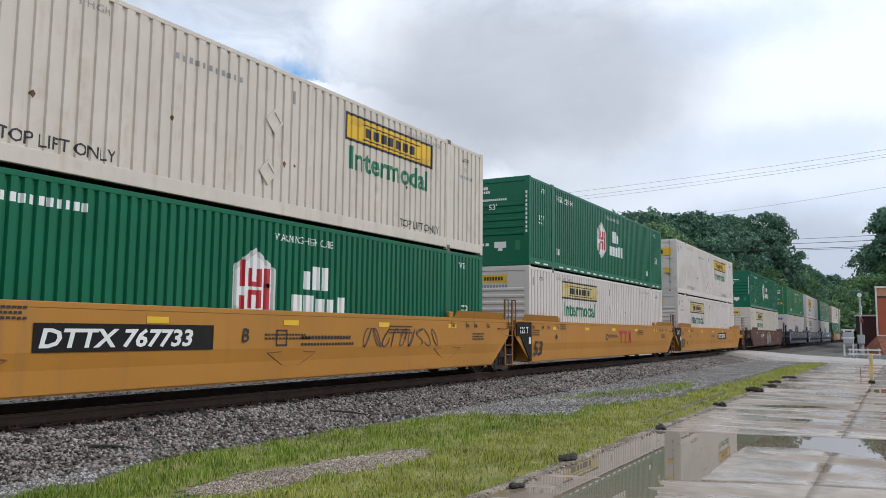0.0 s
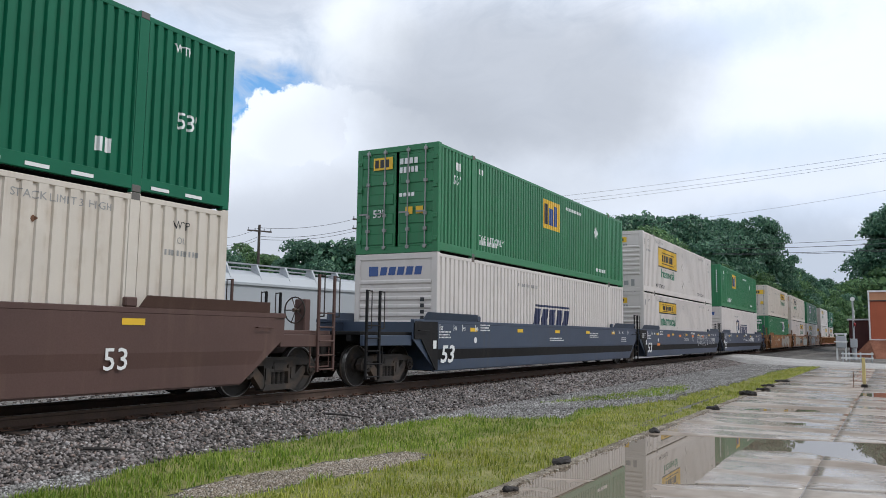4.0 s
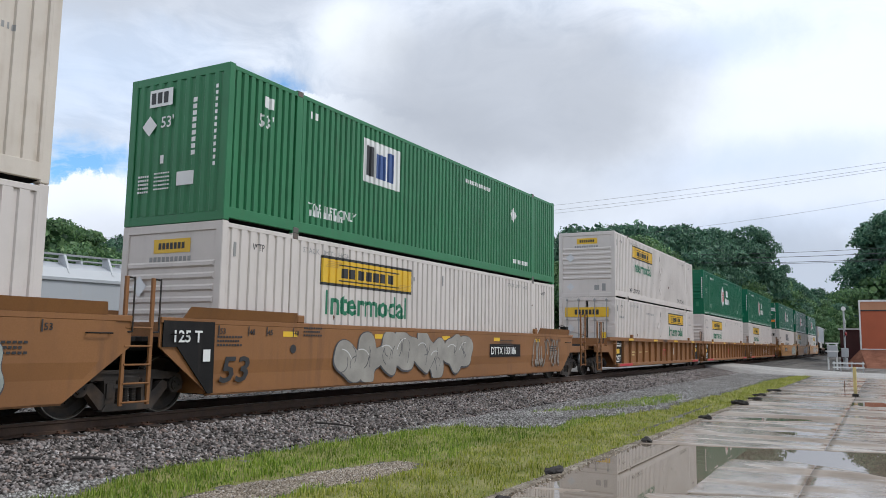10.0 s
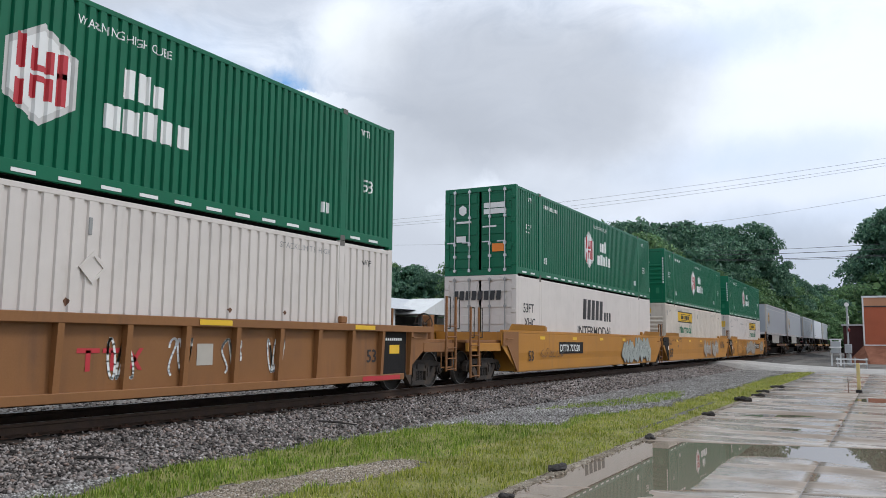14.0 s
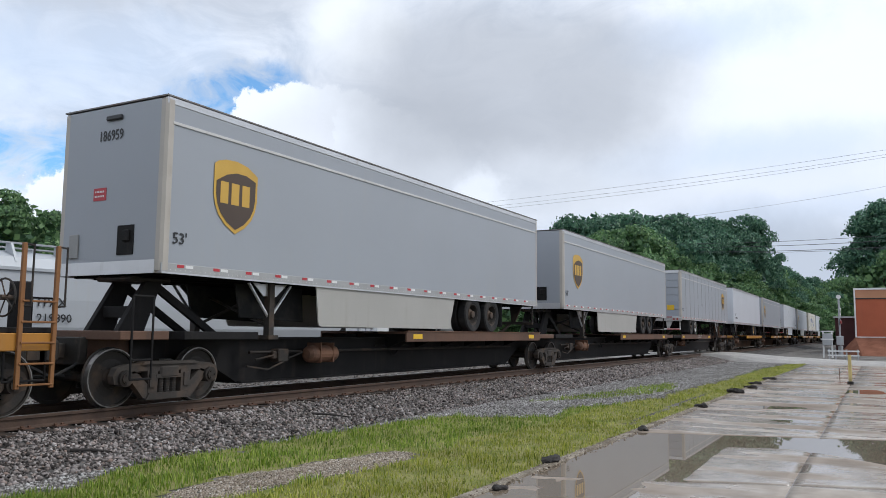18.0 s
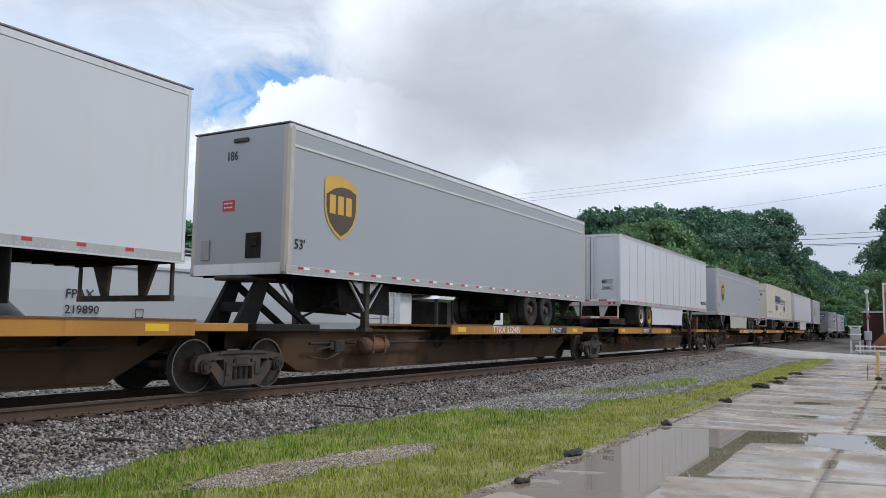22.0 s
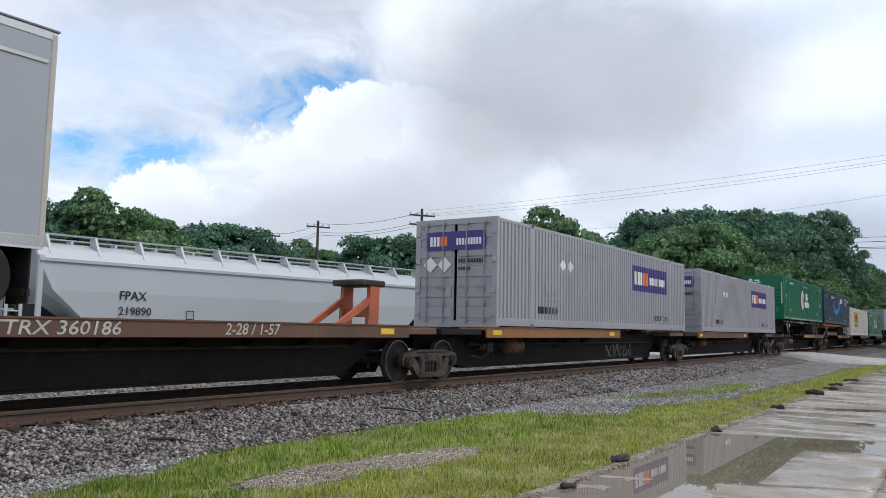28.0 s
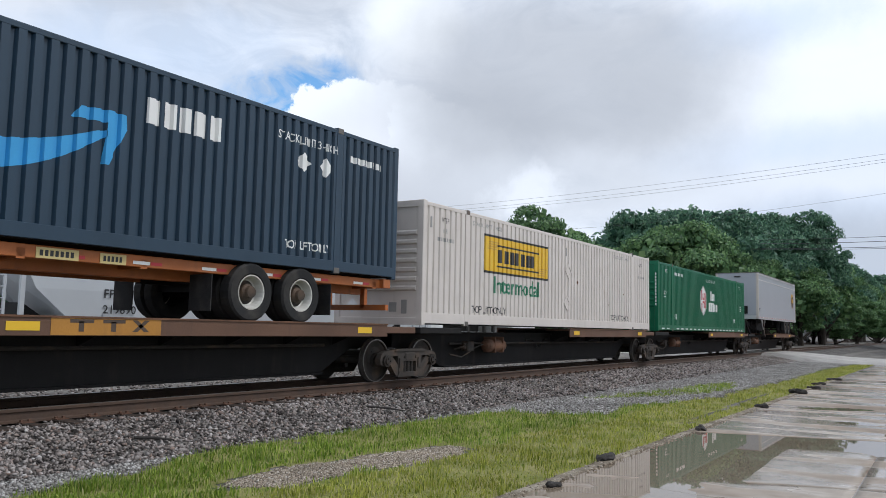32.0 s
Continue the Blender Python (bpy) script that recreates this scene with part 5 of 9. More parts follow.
def hitch(c, x, skin, head_skin, empty=False):
    """Trailer hitch: a stand, two braces and a head plate, at x along the car."""
    if empty:                    # upright stand, brace to the front
        stand, brace, head = [(-0.16, 1.10), (0.20, 1.10), (0.22, 2.10), (-0.10, 2.10)], [(-1.46, 1.10), (-1.20, 1.10), (-0.06, 1.72), (-0.10, 1.86)], (-0.40, 0.42, 2.10, 2.24)
    else:                        # leaning stand, brace to the rear
        stand, brace, head = [(-0.66, 1.10), (-0.10, 1.10), (0.28, 2.06), (-0.06, 2.06)], [(1.55, 1.10), (1.80, 1.10), (0.24, 2.02), (0.10, 1.94)], (-0.40, 0.48, 2.04, 2.13)
    for y in (-0.38, 0.38):
        st = put("hitch_stand", shared("hitch_stand", skin, lambda bm, q: prism(bm, list(q), -0.05, 0.05), tuple(stand)), c, "steel trailer hitch stand", at=pose(x, y, 0))
        put("hitch_brace", shared("hitch_brace", skin, lambda bm, q: prism(bm, list(q), -0.04, 0.04), tuple(brace)), c, at=pose(x, y, 0))
        if y < 0:
            put("stand_web", shared("stand_web", skin, lambda bm, e: box(bm, -0.30 + 0.2 * e, -0.05 + 0.2 * e, 0.03, 0.73, 1.42, 1.62, 0.01), 1.0 if empty else 0.0), st)
    put("hitch_head", shared("hitch_head", head_skin, lambda bm, q: box(bm, q[0], q[1], -0.45, 0.45, q[2], q[3], 0.03), head), c, "black hitch head plate", at=pose(x, 0, 0))


def reservoir(bm):
    """Air tank lying along the sill, with domed ends and a strap."""
    prof = [(0.0, -0.52), (0.10, -0.50), (0.165, -0.44), (0.18, -0.38), (0.18, 0.38), (0.165, 0.44), (0.10, 0.50), (0.0, 0.52)]
    seg = 16
    rings = [[bm.verts.new((a, r * math.cos(2 * math.pi * i / seg), r * math.sin(2 * math.pi * i / seg))) for i in range(seg)] if r else [bm.verts.new((a, 0, 0))] for r, a in prof]
    for p, q in zip(rings, rings[1:]):
        for i in range(seg):
            k = (i + 1) % seg
            bm.faces.new([v for v in (p[i % len(p)], p[k % len(p)], q[k % len(q)], q[i % len(q)])][:4] if len(p) == len(q) else ([p[0], q[k], q[i]] if len(p) == 1 else [p[i], p[k], q[0]]))
    bmesh.ops.recalc_face_normals(bm, faces=bm.faces[:])
    box(bm, -0.24, -0.21, -0.185, 0.185, -0.185, 0.24)
    box(bm, 0.21, 0.24, -0.185, 0.185, -0.185, 0.24)


def brake_valve(bm):
    box(bm, -0.18, 0.14, -0.12, 0.10, -0.12, 0.14, 0.02)
    box(bm, -0.30, -0.18, -0.08, 0.08, -0.06, 0.10, 0.02)
    for p, q in (((-0.30, -0.1, 0.02), (-0.85, -0.1, -0.06)), ((0.14, -0.1, -0.05), (0.55, -0.14, 0.06)), ((0.0, -0.1, -0.12), (-0.5, -0.12, -0.26)), ((-0.5, -0.12, -0.26), (-1.1, -0.12, -0.18))):
        rod(bm, p, q, 0.018, 6)


def sill_hose(bm):
    pts = [Vector((u * 1.6, 0, 0.02 - 0.22 * math.exp(-((u - 0.55) / 0.16) ** 2) + 0.03 * math.sin(9 * u))) for u in (i / 12 for i in range(13))]
    for p, q in zip(pts, pts[1:]):
        rod(bm, p, q, 0.024, 6)


def spine_unit(label, x0, x1, skin, deck, hitch_at=None, hitch_skin=None, first=False, last=False, deck_skin=None, number=None, gauge=None, ladder_ends=True):
    """One platform of a spine car between bogies at x0 and x1. deck: (from, to) of its tyre decks."""
    c = thing("spine_car", label, "railcar", "cars of the train")
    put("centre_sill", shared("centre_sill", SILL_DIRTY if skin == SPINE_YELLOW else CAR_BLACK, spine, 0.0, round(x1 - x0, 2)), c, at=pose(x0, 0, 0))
    ds = deck_skin or skin
    for a, b in deck:
        for s in (-1, 1):
            ya, yb = sorted((s * 1.30, s * 0.48))
            put("tyre_deck", shared("tyre_deck", ds, lambda bm, a, b, ya, yb: box(bm, a, b, ya, yb, 1.18, 1.235, 0.006), a, b, ya, yb), c)
            ya, yb = sorted((s * 1.315, s * 1.27))
            put("deck_edge", shared("deck_edge", ds, lambda bm, a, b, ya, yb: box(bm, a, b, ya, yb, 0.99, 1.245, 0.006), a, b, ya, yb), c)
            x = a + 0.4
            while x < b - 0.3:
                put("deck_bracket", shared("deck_bracket", CAR_BLACK, lambda bm, s: prism_yz(bm, [(s * 0.45, 1.17), (s * 1.20, 1.17), (s * 1.16, 1.08), (s * 0.45, 0.80)], -0.02, 0.02), s), c, at=pose(x, 0, 0))
                x += 1.45
        y = -1.321
        flat_shape(c, "reflector", [quad(x, 1.06, 0.45, 0.12) for x in (a + 0.3, b - 1.0)], INK_YELLOW, y, "yellow reflector strips")
    for x, sg in ((x0, 1), (x1, -1)):
        put("end_beam", shared("end_beam", CAR_BLACK if sg > 0 else skin, lambda bm, sg: (box(bm, -0.9, 0.9, -1.28, -0.40, 1.06, 1.20, 0.01), box(bm, -0.9, 0.9, 0.40, 1.28, 1.06, 1.20, 0.01)), sg), c, at=pose(x + sg * 1.0, 0, 0))
    if hitch_at is not None:
        hitch(c, hitch_at, hitch_skin or CAR_BLACK, STEEL_DARK)
    truck(c, x0)
    if last:
        truck(c, x1)
    for flag, x, d in ((first, x0, -1), (last, x1, 1)):
        if flag:
            put("coupler", shared("coupler", STEEL_DARK, coupler, d), c, at=pose(x + d * 1.05, 0, 0))
            put("end_frame", shared("end_frame", skin, lambda bm, d: (box(bm, *sorted((d * 0.2, d * 1.15)), -1.25, 1.25, 1.06, 1.20, 0.01), box(bm, *sorted((d * 0.0, d * 1.1)), -0.3, 0.3, 0.74, 1.06)), d), c, at=pose(x, 0, 0))
            for s in (-1, 1):
                put("corner_steps", shared("corner_steps", CAR_BLACK, steps, s), c, at=pose(x + d * 0.75, 0, 0))
            put("air_hose", shared("air_hose", RUBBER, hose, d), c, at=pose(x + d * 1.0, 0, 0))
    if last:
        put("brake_wheel", shared("brake_wheel", STEEL_DARK, hand_wheel), c, "black hand brake wheel", at=pose(x1 + 0.95, -0.55, 1.75))
        put("brake_stand", shared("brake_stand", RUSTY, lambda bm: box(bm, -0.2, 0.1, -0.2, 0.2, 1.2, 1.9, 0.02)), c, at=pose(x1 + 0.75, -0.55, 0))
    put("air_pipe", shared("air_pipe", STEEL_DARK, lambda bm, a, b: (rod(bm, (a + 2.4, -0.60, 0.80), (b - 2.4, -0.60, 0.80), 0.03, 8)), 0.0, round(x1 - x0, 2)), c, at=pose(x0, 0, 0))
    put("air_reservoir", shared("spine_reservoir", RUSTY, reservoir), c, "rusty brake air reservoir", at=pose(x0 + 4.5, -0.74, 0.74))
    put("brake_valve", shared("brake_valve", STEEL_DARK, brake_valve), c, "dark brake valve with bent pipes", at=pose(x0 + 3.3, -0.62, 0.72))
    put("brake_hose", shared("brake_hose", RUBBER, sill_hose), c, "sagging rubber hose", at=pose(x0 + 7.0, -0.47, 0.86))
    if number:
        words(c, number[0], number[1], 1.03, -1.323, 0.27, INK_WORN if skin == SPINE_BROWN else INK_WHITE, 0.002, shear=0.15, stretch=len(number[0]) * 0.2 / (len(number[0]) * 0.166))
    if gauge:
        if skin == SPINE_YELLOW:
            flat_shape(c, "number_panel", [quad(gauge[1] - 0.05, 1.01, len(gauge[0]) * 0.125 + 0.1, 0.20)], INK_BLACK, -1.3205)
        words(c, gauge[0], gauge[1], 1.04, -1.324, 0.22 if skin == SPINE_YELLOW else 0.27, INK_WHITE if skin == SPINE_YELLOW else INK_WORN, 0.002, shear=0.15, stretch=1.0)
    put("deck_lip", shared("deck_lip", RUSTY, lambda bm, a, b: box(bm, a, b, -1.335, -1.31, 1.235, 1.262), deck[0][0], deck[0][1]), c, "worn top edge of the deck")
    return c


def prism_yz(bm, poly, x0, x1):
    a = [bm.verts.new((x0, y, z)) for y, z in poly]
    b = [bm.verts.new((x1, y, z)) for y, z in poly]
    n = len(poly)
    bm.faces.new(a)
    bm.faces.new(b[::-1])
    for i in range(n):
        bm.faces.new((a[i], b[i], b[(i + 1) % n], a[(i + 1) % n]))
    bmesh.ops.recalc_face_normals(bm, faces=bm.faces[:])


def steps(bm, s):
    for x in (-0.2, 0.2):
        rod(bm, (x, s * 1.26, 0.45), (x, s * 1.26, 1.75), 0.018, 6)
    for z in (0.45, 0.75, 1.75):
        rod(bm, (-0.2, s * 1.26, z), (0.2, s * 1.26, z), 0.018, 6)


# ---- trailers ----
LAMP_RED_T = surface("tail_lens", (0.32, 0.03, 0.02), 0.3, vary=0.1)

def tyre(bm, s):
    lathe(bm, [(0.30, s * 0.02), (0.33, s * 0.0), (0.47, s * -0.005), (0.505, s * 0.03), (0.505, s * 0.23), (0.47, s * 0.26), (0.29, s * 0.26)], 26)


def rim(bm, s):
    lathe(bm, [(0.305, s * 0.005), (0.285, s * 0.005), (0.265, s * 0.05), (0.235, s * 0.15), (0.20, s * 0.17)], 22)


def hub(bm, s):
    lathe(bm, [(0.21, s * 0.165), (0.16, s * 0.16), (0.15, s * 0.09), (0.11, s * 0.06), (0.10, s * 0.0), (0.05, s * -0.005), (0.0, s * -0.005)], 16)


def running_gear(c, x, z, rims, deck_z=1.24):
    """Tandem axle with twin tyres, at x, standing on the deck."""
    for k, dx in enumerate((-0.62, 0.62)):
        for s in (-1, 1):
            for inner in (0, 1):
                w = put("tyre", shared("tyre", RUBBER, tyre, -s), c, "worn black tyre", at=pose(x + dx, s * (1.285 - 0.30 * inner), deck_z + 0.505))
                if not inner:
                    put("rim", shared("rim", rims[k % len(rims)], rim, -s), w, "painted steel rim")
                    put("hub", shared("hub", STEEL_DARK, hub, -s), w, "dark greasy hub")
        put("axle", shared("axle", CAR_BLACK, lambda bm: rod(bm, (0, -1.0, 0), (0, 1.0, 0), 0.08, 8)), c, at=pose(x + dx, 0, deck_z + 0.505))
    put("slider_frame", shared("slider_frame", CAR_BLACK, lambda bm, h: (box(bm, -1.6, 1.6, -0.55, -0.40, 0.62, h, 0.01), box(bm, -1.6, 1.6, 0.40, 0.55, 0.62, h, 0.01), box(bm, -1.0, -0.8, -0.9, 0.9, 0.5, h), box(bm, 0.8, 1.0, -0.9, 0.9, 0.5, h)), round(z - deck_z, 2)), c, at=pose(x, 0, deck_z))


def landing_gear(c, x, z):
    for s in (-1, 1):
        put("landing_leg", shared("landing_leg", STEEL_DARK, lambda bm, s, h: (box(bm, -0.07, 0.07, *sorted((s * 0.92, s * 1.06)), 1.14, h), box(bm, -0.14, 0.14, *sorted((s * 0.86, s * 1.12)), 1.06, 1.14)), s, z), c, at=pose(x, 0, 0))
        put("leg_brace", shared("leg_brace", ALUMINIUM, lambda bm, s, h: (rod(bm, (0, s * 1.0, 1.45), (-0.62, s * 1.0, h), 0.03, 6), rod(bm, (0, s * 1.0, 1.45), (0.62, s * 1.0, h), 0.03, 6), prism(bm, [(-0.5, h), (0.5, h), (0.18, h - 0.25), (-0.18, h - 0.25)], s * 0.98, s * 1.0)), s, z), c, at=pose(x, 0, 0))
    put("leg_cross_brace", shared("leg_cross_brace", STEEL_DARK, lambda bm, h: (rod(bm, (0, -1, 1.3), (0, 1, h - 0.1), 0.03, 6), rod(bm, (0, 1, 1.3), (0, -1, h - 0.1), 0.03, 6)), z), c, at=pose(x, 0, 0))


def shield(cx, cz, w, h, field=False):
    """Outline of a shield with a domed top."""
    left = [(-0.5, 0.36), (-0.5, -0.05), (-0.46, -0.20), (-0.38, -0.33), (-0.22, -0.46), (0.0, -0.56), (0.22, -0.46), (0.38, -0.33), (0.46, -0.20), (0.5, -0.05), (0.5, 0.31), (0.25, 0.42), (0.0, 0.46), (-0.25, 0.45), (-0.42, 0.41)]
    if field:                    # the field ends below the cap
        left = [p for p in left if p[1] < 0.2] + [(0.5, 0.25), (0.25, 0.32), (0.0, 0.325), (-0.25, 0.27), (-0.5, 0.15)]
    return [(cx + w * a, cz + h * b) for a, b in left]


def guard(bm, z):
    """Rear guard: a bar on two flared hangers, with a thin post at each end."""
    box(bm, -0.05, 0.05, -1.20, 1.20, z - 0.62, z - 0.52, 0.01)
    for s in (-1, 1):
        prism_yz(bm, [(s * 0.42, z - 0.52), (s * 0.56, z - 0.52), (s * 0.80, z), (s * 0.36, z)], -0.04, 0.03)
        box(bm, -0.03, 0.02, *sorted((s * 1.20, s * 1.15)), z - 0.53, z)


def trailer(label, skin, length, z0, z1, nose_left=True, gear=None, rims=(), mark=None, seams=0.0, skirt=None, roll_door=False, number=None, dots=False, red=True):
    """Road trailer; its lower edge at z0, its roof at z1."""
    c = thing("semi_trailer", label, "trailer", "trailers on the train")
    w, L = WID / 2, length
    rail = 0.17
    for s in (-1, 1):
        def wall(bm, s, L, z0, z1):
            a, b = sorted((s * (w - 0.004), s * (w - 0.04)))
            box(bm, 0.10, L - 0.10, a, b, z0 + rail, z1 - 0.12)
        put("side_wall", shared("side_wall", skin, wall, s, L, z0, z1), c)
        a, b = sorted((s * (w + 0.006), s * (w - 0.08)))
        put("bottom_rail", shared("bottom_rail", RAIL_DULL, lambda bm, a, b, L, z: (box(bm, 0.02, L - 0.02, a, b, z, z + rail, 0.006)), a, b, L, z0), c)
        put("rail_lip", shared("rail_lip", ALUMINIUM, lambda bm, s, L, z: (box(bm, 0.03, L - 0.03, *sorted((s * (w + 0.014), s * w)), z - 0.004, z + 0.022)), s, L, z0), c, "thin bright lower lip")
        put("top_rail", shared("top_rail", ALUMINIUM if skin != TRAILER_CREAM else skin, lambda bm, a, b, L, z: box(bm, 0.02, L - 0.02, a, b, z - 0.14, z, 0.02), a, b, L, z1), c)
        for x in (0.0, L - 0.14):
            put("corner_post", shared("corner_post", POST_TAN if skin == TRAILER_GREY else skin, lambda bm, x, a, b, z0, z1: box(bm, x, x + (0.20 if x < 0.1 else 0.14), a, b, z0, z1 - 0.01, 0.045), x, *sorted((s * (w + 0.008), s * (w - 0.18))), z0, z1), c)
    put("roof_edge", shared("roof_edge", GUARD_GREY, lambda bm, L, z: (box(bm, -0.004, L, -w - 0.012, w + 0.012, z - 0.002, z + 0.022)), L, z1), c, "dull grey roof edge trim")
    put("roof_panel", shared("roof_panel", skin, lambda bm, L, z: box(bm, 0.05, L - 0.05, -w + 0.05, w - 0.05, z - 0.06, z - 0.015), L, z1), c)
    put("floor_frame", shared("floor_frame", UNDERSIDE, lambda bm, L, z: (box(bm, 0.08, L - 0.08, -w + 0.06, w - 0.06, z + 0.03, z + 0.14), [box(bm, x, x + 0.05, -w + 0.08, w - 0.08, z - 0.02, z + 0.03) for x in np.arange(0.3, L - 0.2, 0.4)]), L, z0), c)
    put("end_wall", shared("end_wall", skin, lambda bm, L, a, b: box(bm, L - 0.06, L - 0.015, -w + 0.12, w - 0.12, a, b), L, z0 + 0.02, z1 - 0.02), c)
    # the end that faces the way of travel
    if nose_left:
        put("front_wall", shared("front_wall", skin, lambda bm, a, b: box(bm, 0.0, 0.05, -w + 0.13, w - 0.13, a, b, 0.006), z0 + 0.02, z1 - 0.03), c)
        put("nose_band", shared("nose_band", ALUMINIUM, lambda bm, z: box(bm, -0.006, 0.04, -w + 0.13, w - 0.13, z + 0.0, z + 0.22), z0), c)
        put("air_connection_panel", shared("air_connection_panel", CAR_BLACK, lambda bm: (box(bm, -0.012, 0, -0.20, 0.20, 0, 0.5), box(bm, -0.05, 0, -0.12, 0.05, 0.22, 0.42, 0.02))), c, at=pose(0, -0.45, z0 + 0.32))
        put("document_holder", shared("document_holder", INK_GREY, lambda bm: box(bm, -0.03, 0, -0.12, 0.12, 0, 0.42, 0.01)), c, at=pose(0, 0.85, z0 + 0.30))
        put("nose_lamp", shared("nose_lamp", INK_BLACK, lambda bm: box(bm, -0.05, 0, -0.2, 0.2, 0, 0.09, 0.02)), c, at=pose(0, -0.05, z1 - 0.28))
        if number:
            words(c, number, 0.35, z1 - 0.62, -0.008, 0.26, INK_BLACK, 0.004, end=True, stretch=0.8)
    elif roll_door:
        for i in range(6):
            put("door_panel", shared("door_panel", skin, lambda bm, h: box(bm, 0.03, 0.07, -w + 0.16, w - 0.16, 0, h - 0.012, 0.006), round((z1 - z0 - 0.32) / 6, 3)), c, "panel of the roll-up door", at=pose(0, 0, z0 + 0.16 + i * (z1 - z0 - 0.32) / 6))
        put("door_header", shared("door_header", ALUMINIUM, lambda bm, a, b: (box(bm, 0, 0.08, -w + 0.12, w - 0.12, b - 0.16, b - 0.01), box(bm, -0.02, 0.08, -w + 0.12, w - 0.12, a, a + 0.16, 0.02)), z0, z1), c)
        end_print(c, "door_placard", [quad(0.45, z0 + 0.55, 0.42, 0.30)], INK_YELLOW, "yellow warning placard", 0.022)
        put("door_latch", shared("door_latch", INK_BLACK, lambda bm: (box(bm, -0.04, 0.03, -0.25, 0.25, 0, 0.06), box(bm, -0.05, 0.03, -0.05, 0.05, 0, 0.14))), c, at=pose(0, -0.05, z0 + 0.18))
    else:
        for y in (-w / 2 + 0.03, w / 2 - 0.03):
            d = put("door", shared("trailer_door", skin, lambda bm, a, b: box(bm, 0.0, 0.05, -w / 2 + 0.045, w / 2 - 0.045, a, b, 0.008), z0 + 0.12, z1 - 0.10), c, at=pose(0.02, y, 0))
            for k in (0.08, 0.20):
                yy = k if y < 0 else -k
                put("lock_rod", shared("trailer_lock_rod", ALUMINIUM, lambda bm, a, b: (rod(bm, (-0.03, 0, a + 0.02), (-0.03, 0, b - 0.02), 0.016, 8), box(bm, -0.05, 0, -0.04, 0.04, a + 0.2, a + 0.32), box(bm, -0.05, 0, -0.04, 0.04, b - 0.4, b - 0.28)), z0 + 0.1, z1 - 0.08), d, at=pose(0, (w / 2 - 0.06) * (1 if y < 0 else -1) - yy, 0))
        for y in (-w + 0.09, w - 0.09):
            for i in range(5):
                put("hinge", shared("trailer_hinge", ALUMINIUM, lambda bm: box(bm, -0.02, 0.02, -0.07, 0.07, -0.03, 0.03)), c, at=pose(0.0, y, z0 + 0.3 + i * (z1 - z0 - 0.6) / 4))
        put("door_header", shared("door_header", skin, lambda bm, a, b: (box(bm, 0, 0.08, -w + 0.12, w - 0.12, b - 0.10, b - 0.005), box(bm, -0.02, 0.08, -w + 0.12, w - 0.12, a, a + 0.12, 0.02)), z0, z1), c)
    if not nose_left:
        put("tail_bar", shared("tail_bar", GUARD_PALE, lambda bm, z: (box(bm, -0.05, 0.02, -w, w, z - 0.10, z + 0.12, 0.02)), z0), c, "dented metal tail sill")
        for yy in (-1.05, -0.85, 0.85, 1.05):
            put("tail_lamp", shared("tail_lamp", LAMP_RED_T, lambda bm: rod(bm, (-0.065, 0, 0), (-0.05, 0, 0), 0.055, 12)), c, "round red tail lamp", at=pose(0, yy, z0 + 0.02))
        for k in range(6):
            put("reflective_strip", shared("tail_tape", INK_RED if k % 2 else INK_WHITE, lambda bm: box(bm, -0.056, -0.05, 0, 0.34, 0, 0.05)), c, at=pose(0, -1.1 + 0.37 * k, z0 + 0.115))
        if not roll_door:
            end_print(c, "placard_holder", [diamond(-0.72, z0 + 0.95, 0.2)], ALUMINIUM, "", 0.012)
    gx = gear if gear is not None else (L - 4.2 if nose_left else 3.4)
    ux = L - 0.15 if nose_left else 0.05
    put("underride_guard", shared("underride_guard", STEEL_DARK if nose_left else GUARD_PALE, guard, z0), c, at=pose(ux, 0, 0))
    if not nose_left:
        for k in range(6):
            put("reflective_strip", shared("guard_tape", INK_WHITE if k % 3 == 2 else INK_RED, lambda bm: box(bm, -0.056, -0.05, 0, 0.36, 0, 0.06)), c, at=pose(ux, -1.15 + 0.385 * k, z0 - 0.60))
    if red:
        n = int(L / 0.85)
        for i in range(n):
            put("red_reflector", shared("red_reflector", INK_RED, lambda bm: box(bm, 0, 0.15, -0.004, 0, 0, 0.05)), c, at=pose(0.35 + i * (L - 0.7) / n, -w - 0.0068, z0 + 0.105))
            if skin == TRAILER_GREY:
                put("white_reflector", shared("white_reflector", INK_WHITE, lambda bm: box(bm, 0, 0.17, -0.004, 0, 0, 0.05)), c, at=pose(0.53 + i * (L - 0.7) / n, -w - 0.0068, z0 + 0.105))
        bm = bmesh.new()
        for i in range(int(L / 0.11)):
            box(bm, 0.2 + 0.11 * i, 0.218 + 0.11 * i, -w - 0.011, -w - 0.005, z0 + 0.055, z0 + 0.073)
        fine_print(part("rivet_marks", bm, RAIL_PALE, c, "row of rivet heads"))
    running_gear(c, gx, z0 + 0.02, rims or (RIM_WHITE,))
    landing_gear(c, 3.0 if nose_left else L - 3.0, z0)
    if nose_left:
        for s in (-1, 1):
            put("leg_shield", shared("leg_shield", RUBBER, lambda bm, s, z: prism(bm, [(-0.9, z - 0.02), (1.1, z - 0.02), (1.15, z - 0.72), (-0.75, z - 0.66)], s * 0.62, s * 0.66), s, z0), c, "black rubber shield by the landing legs", at=pose(3.3, 0, 0))
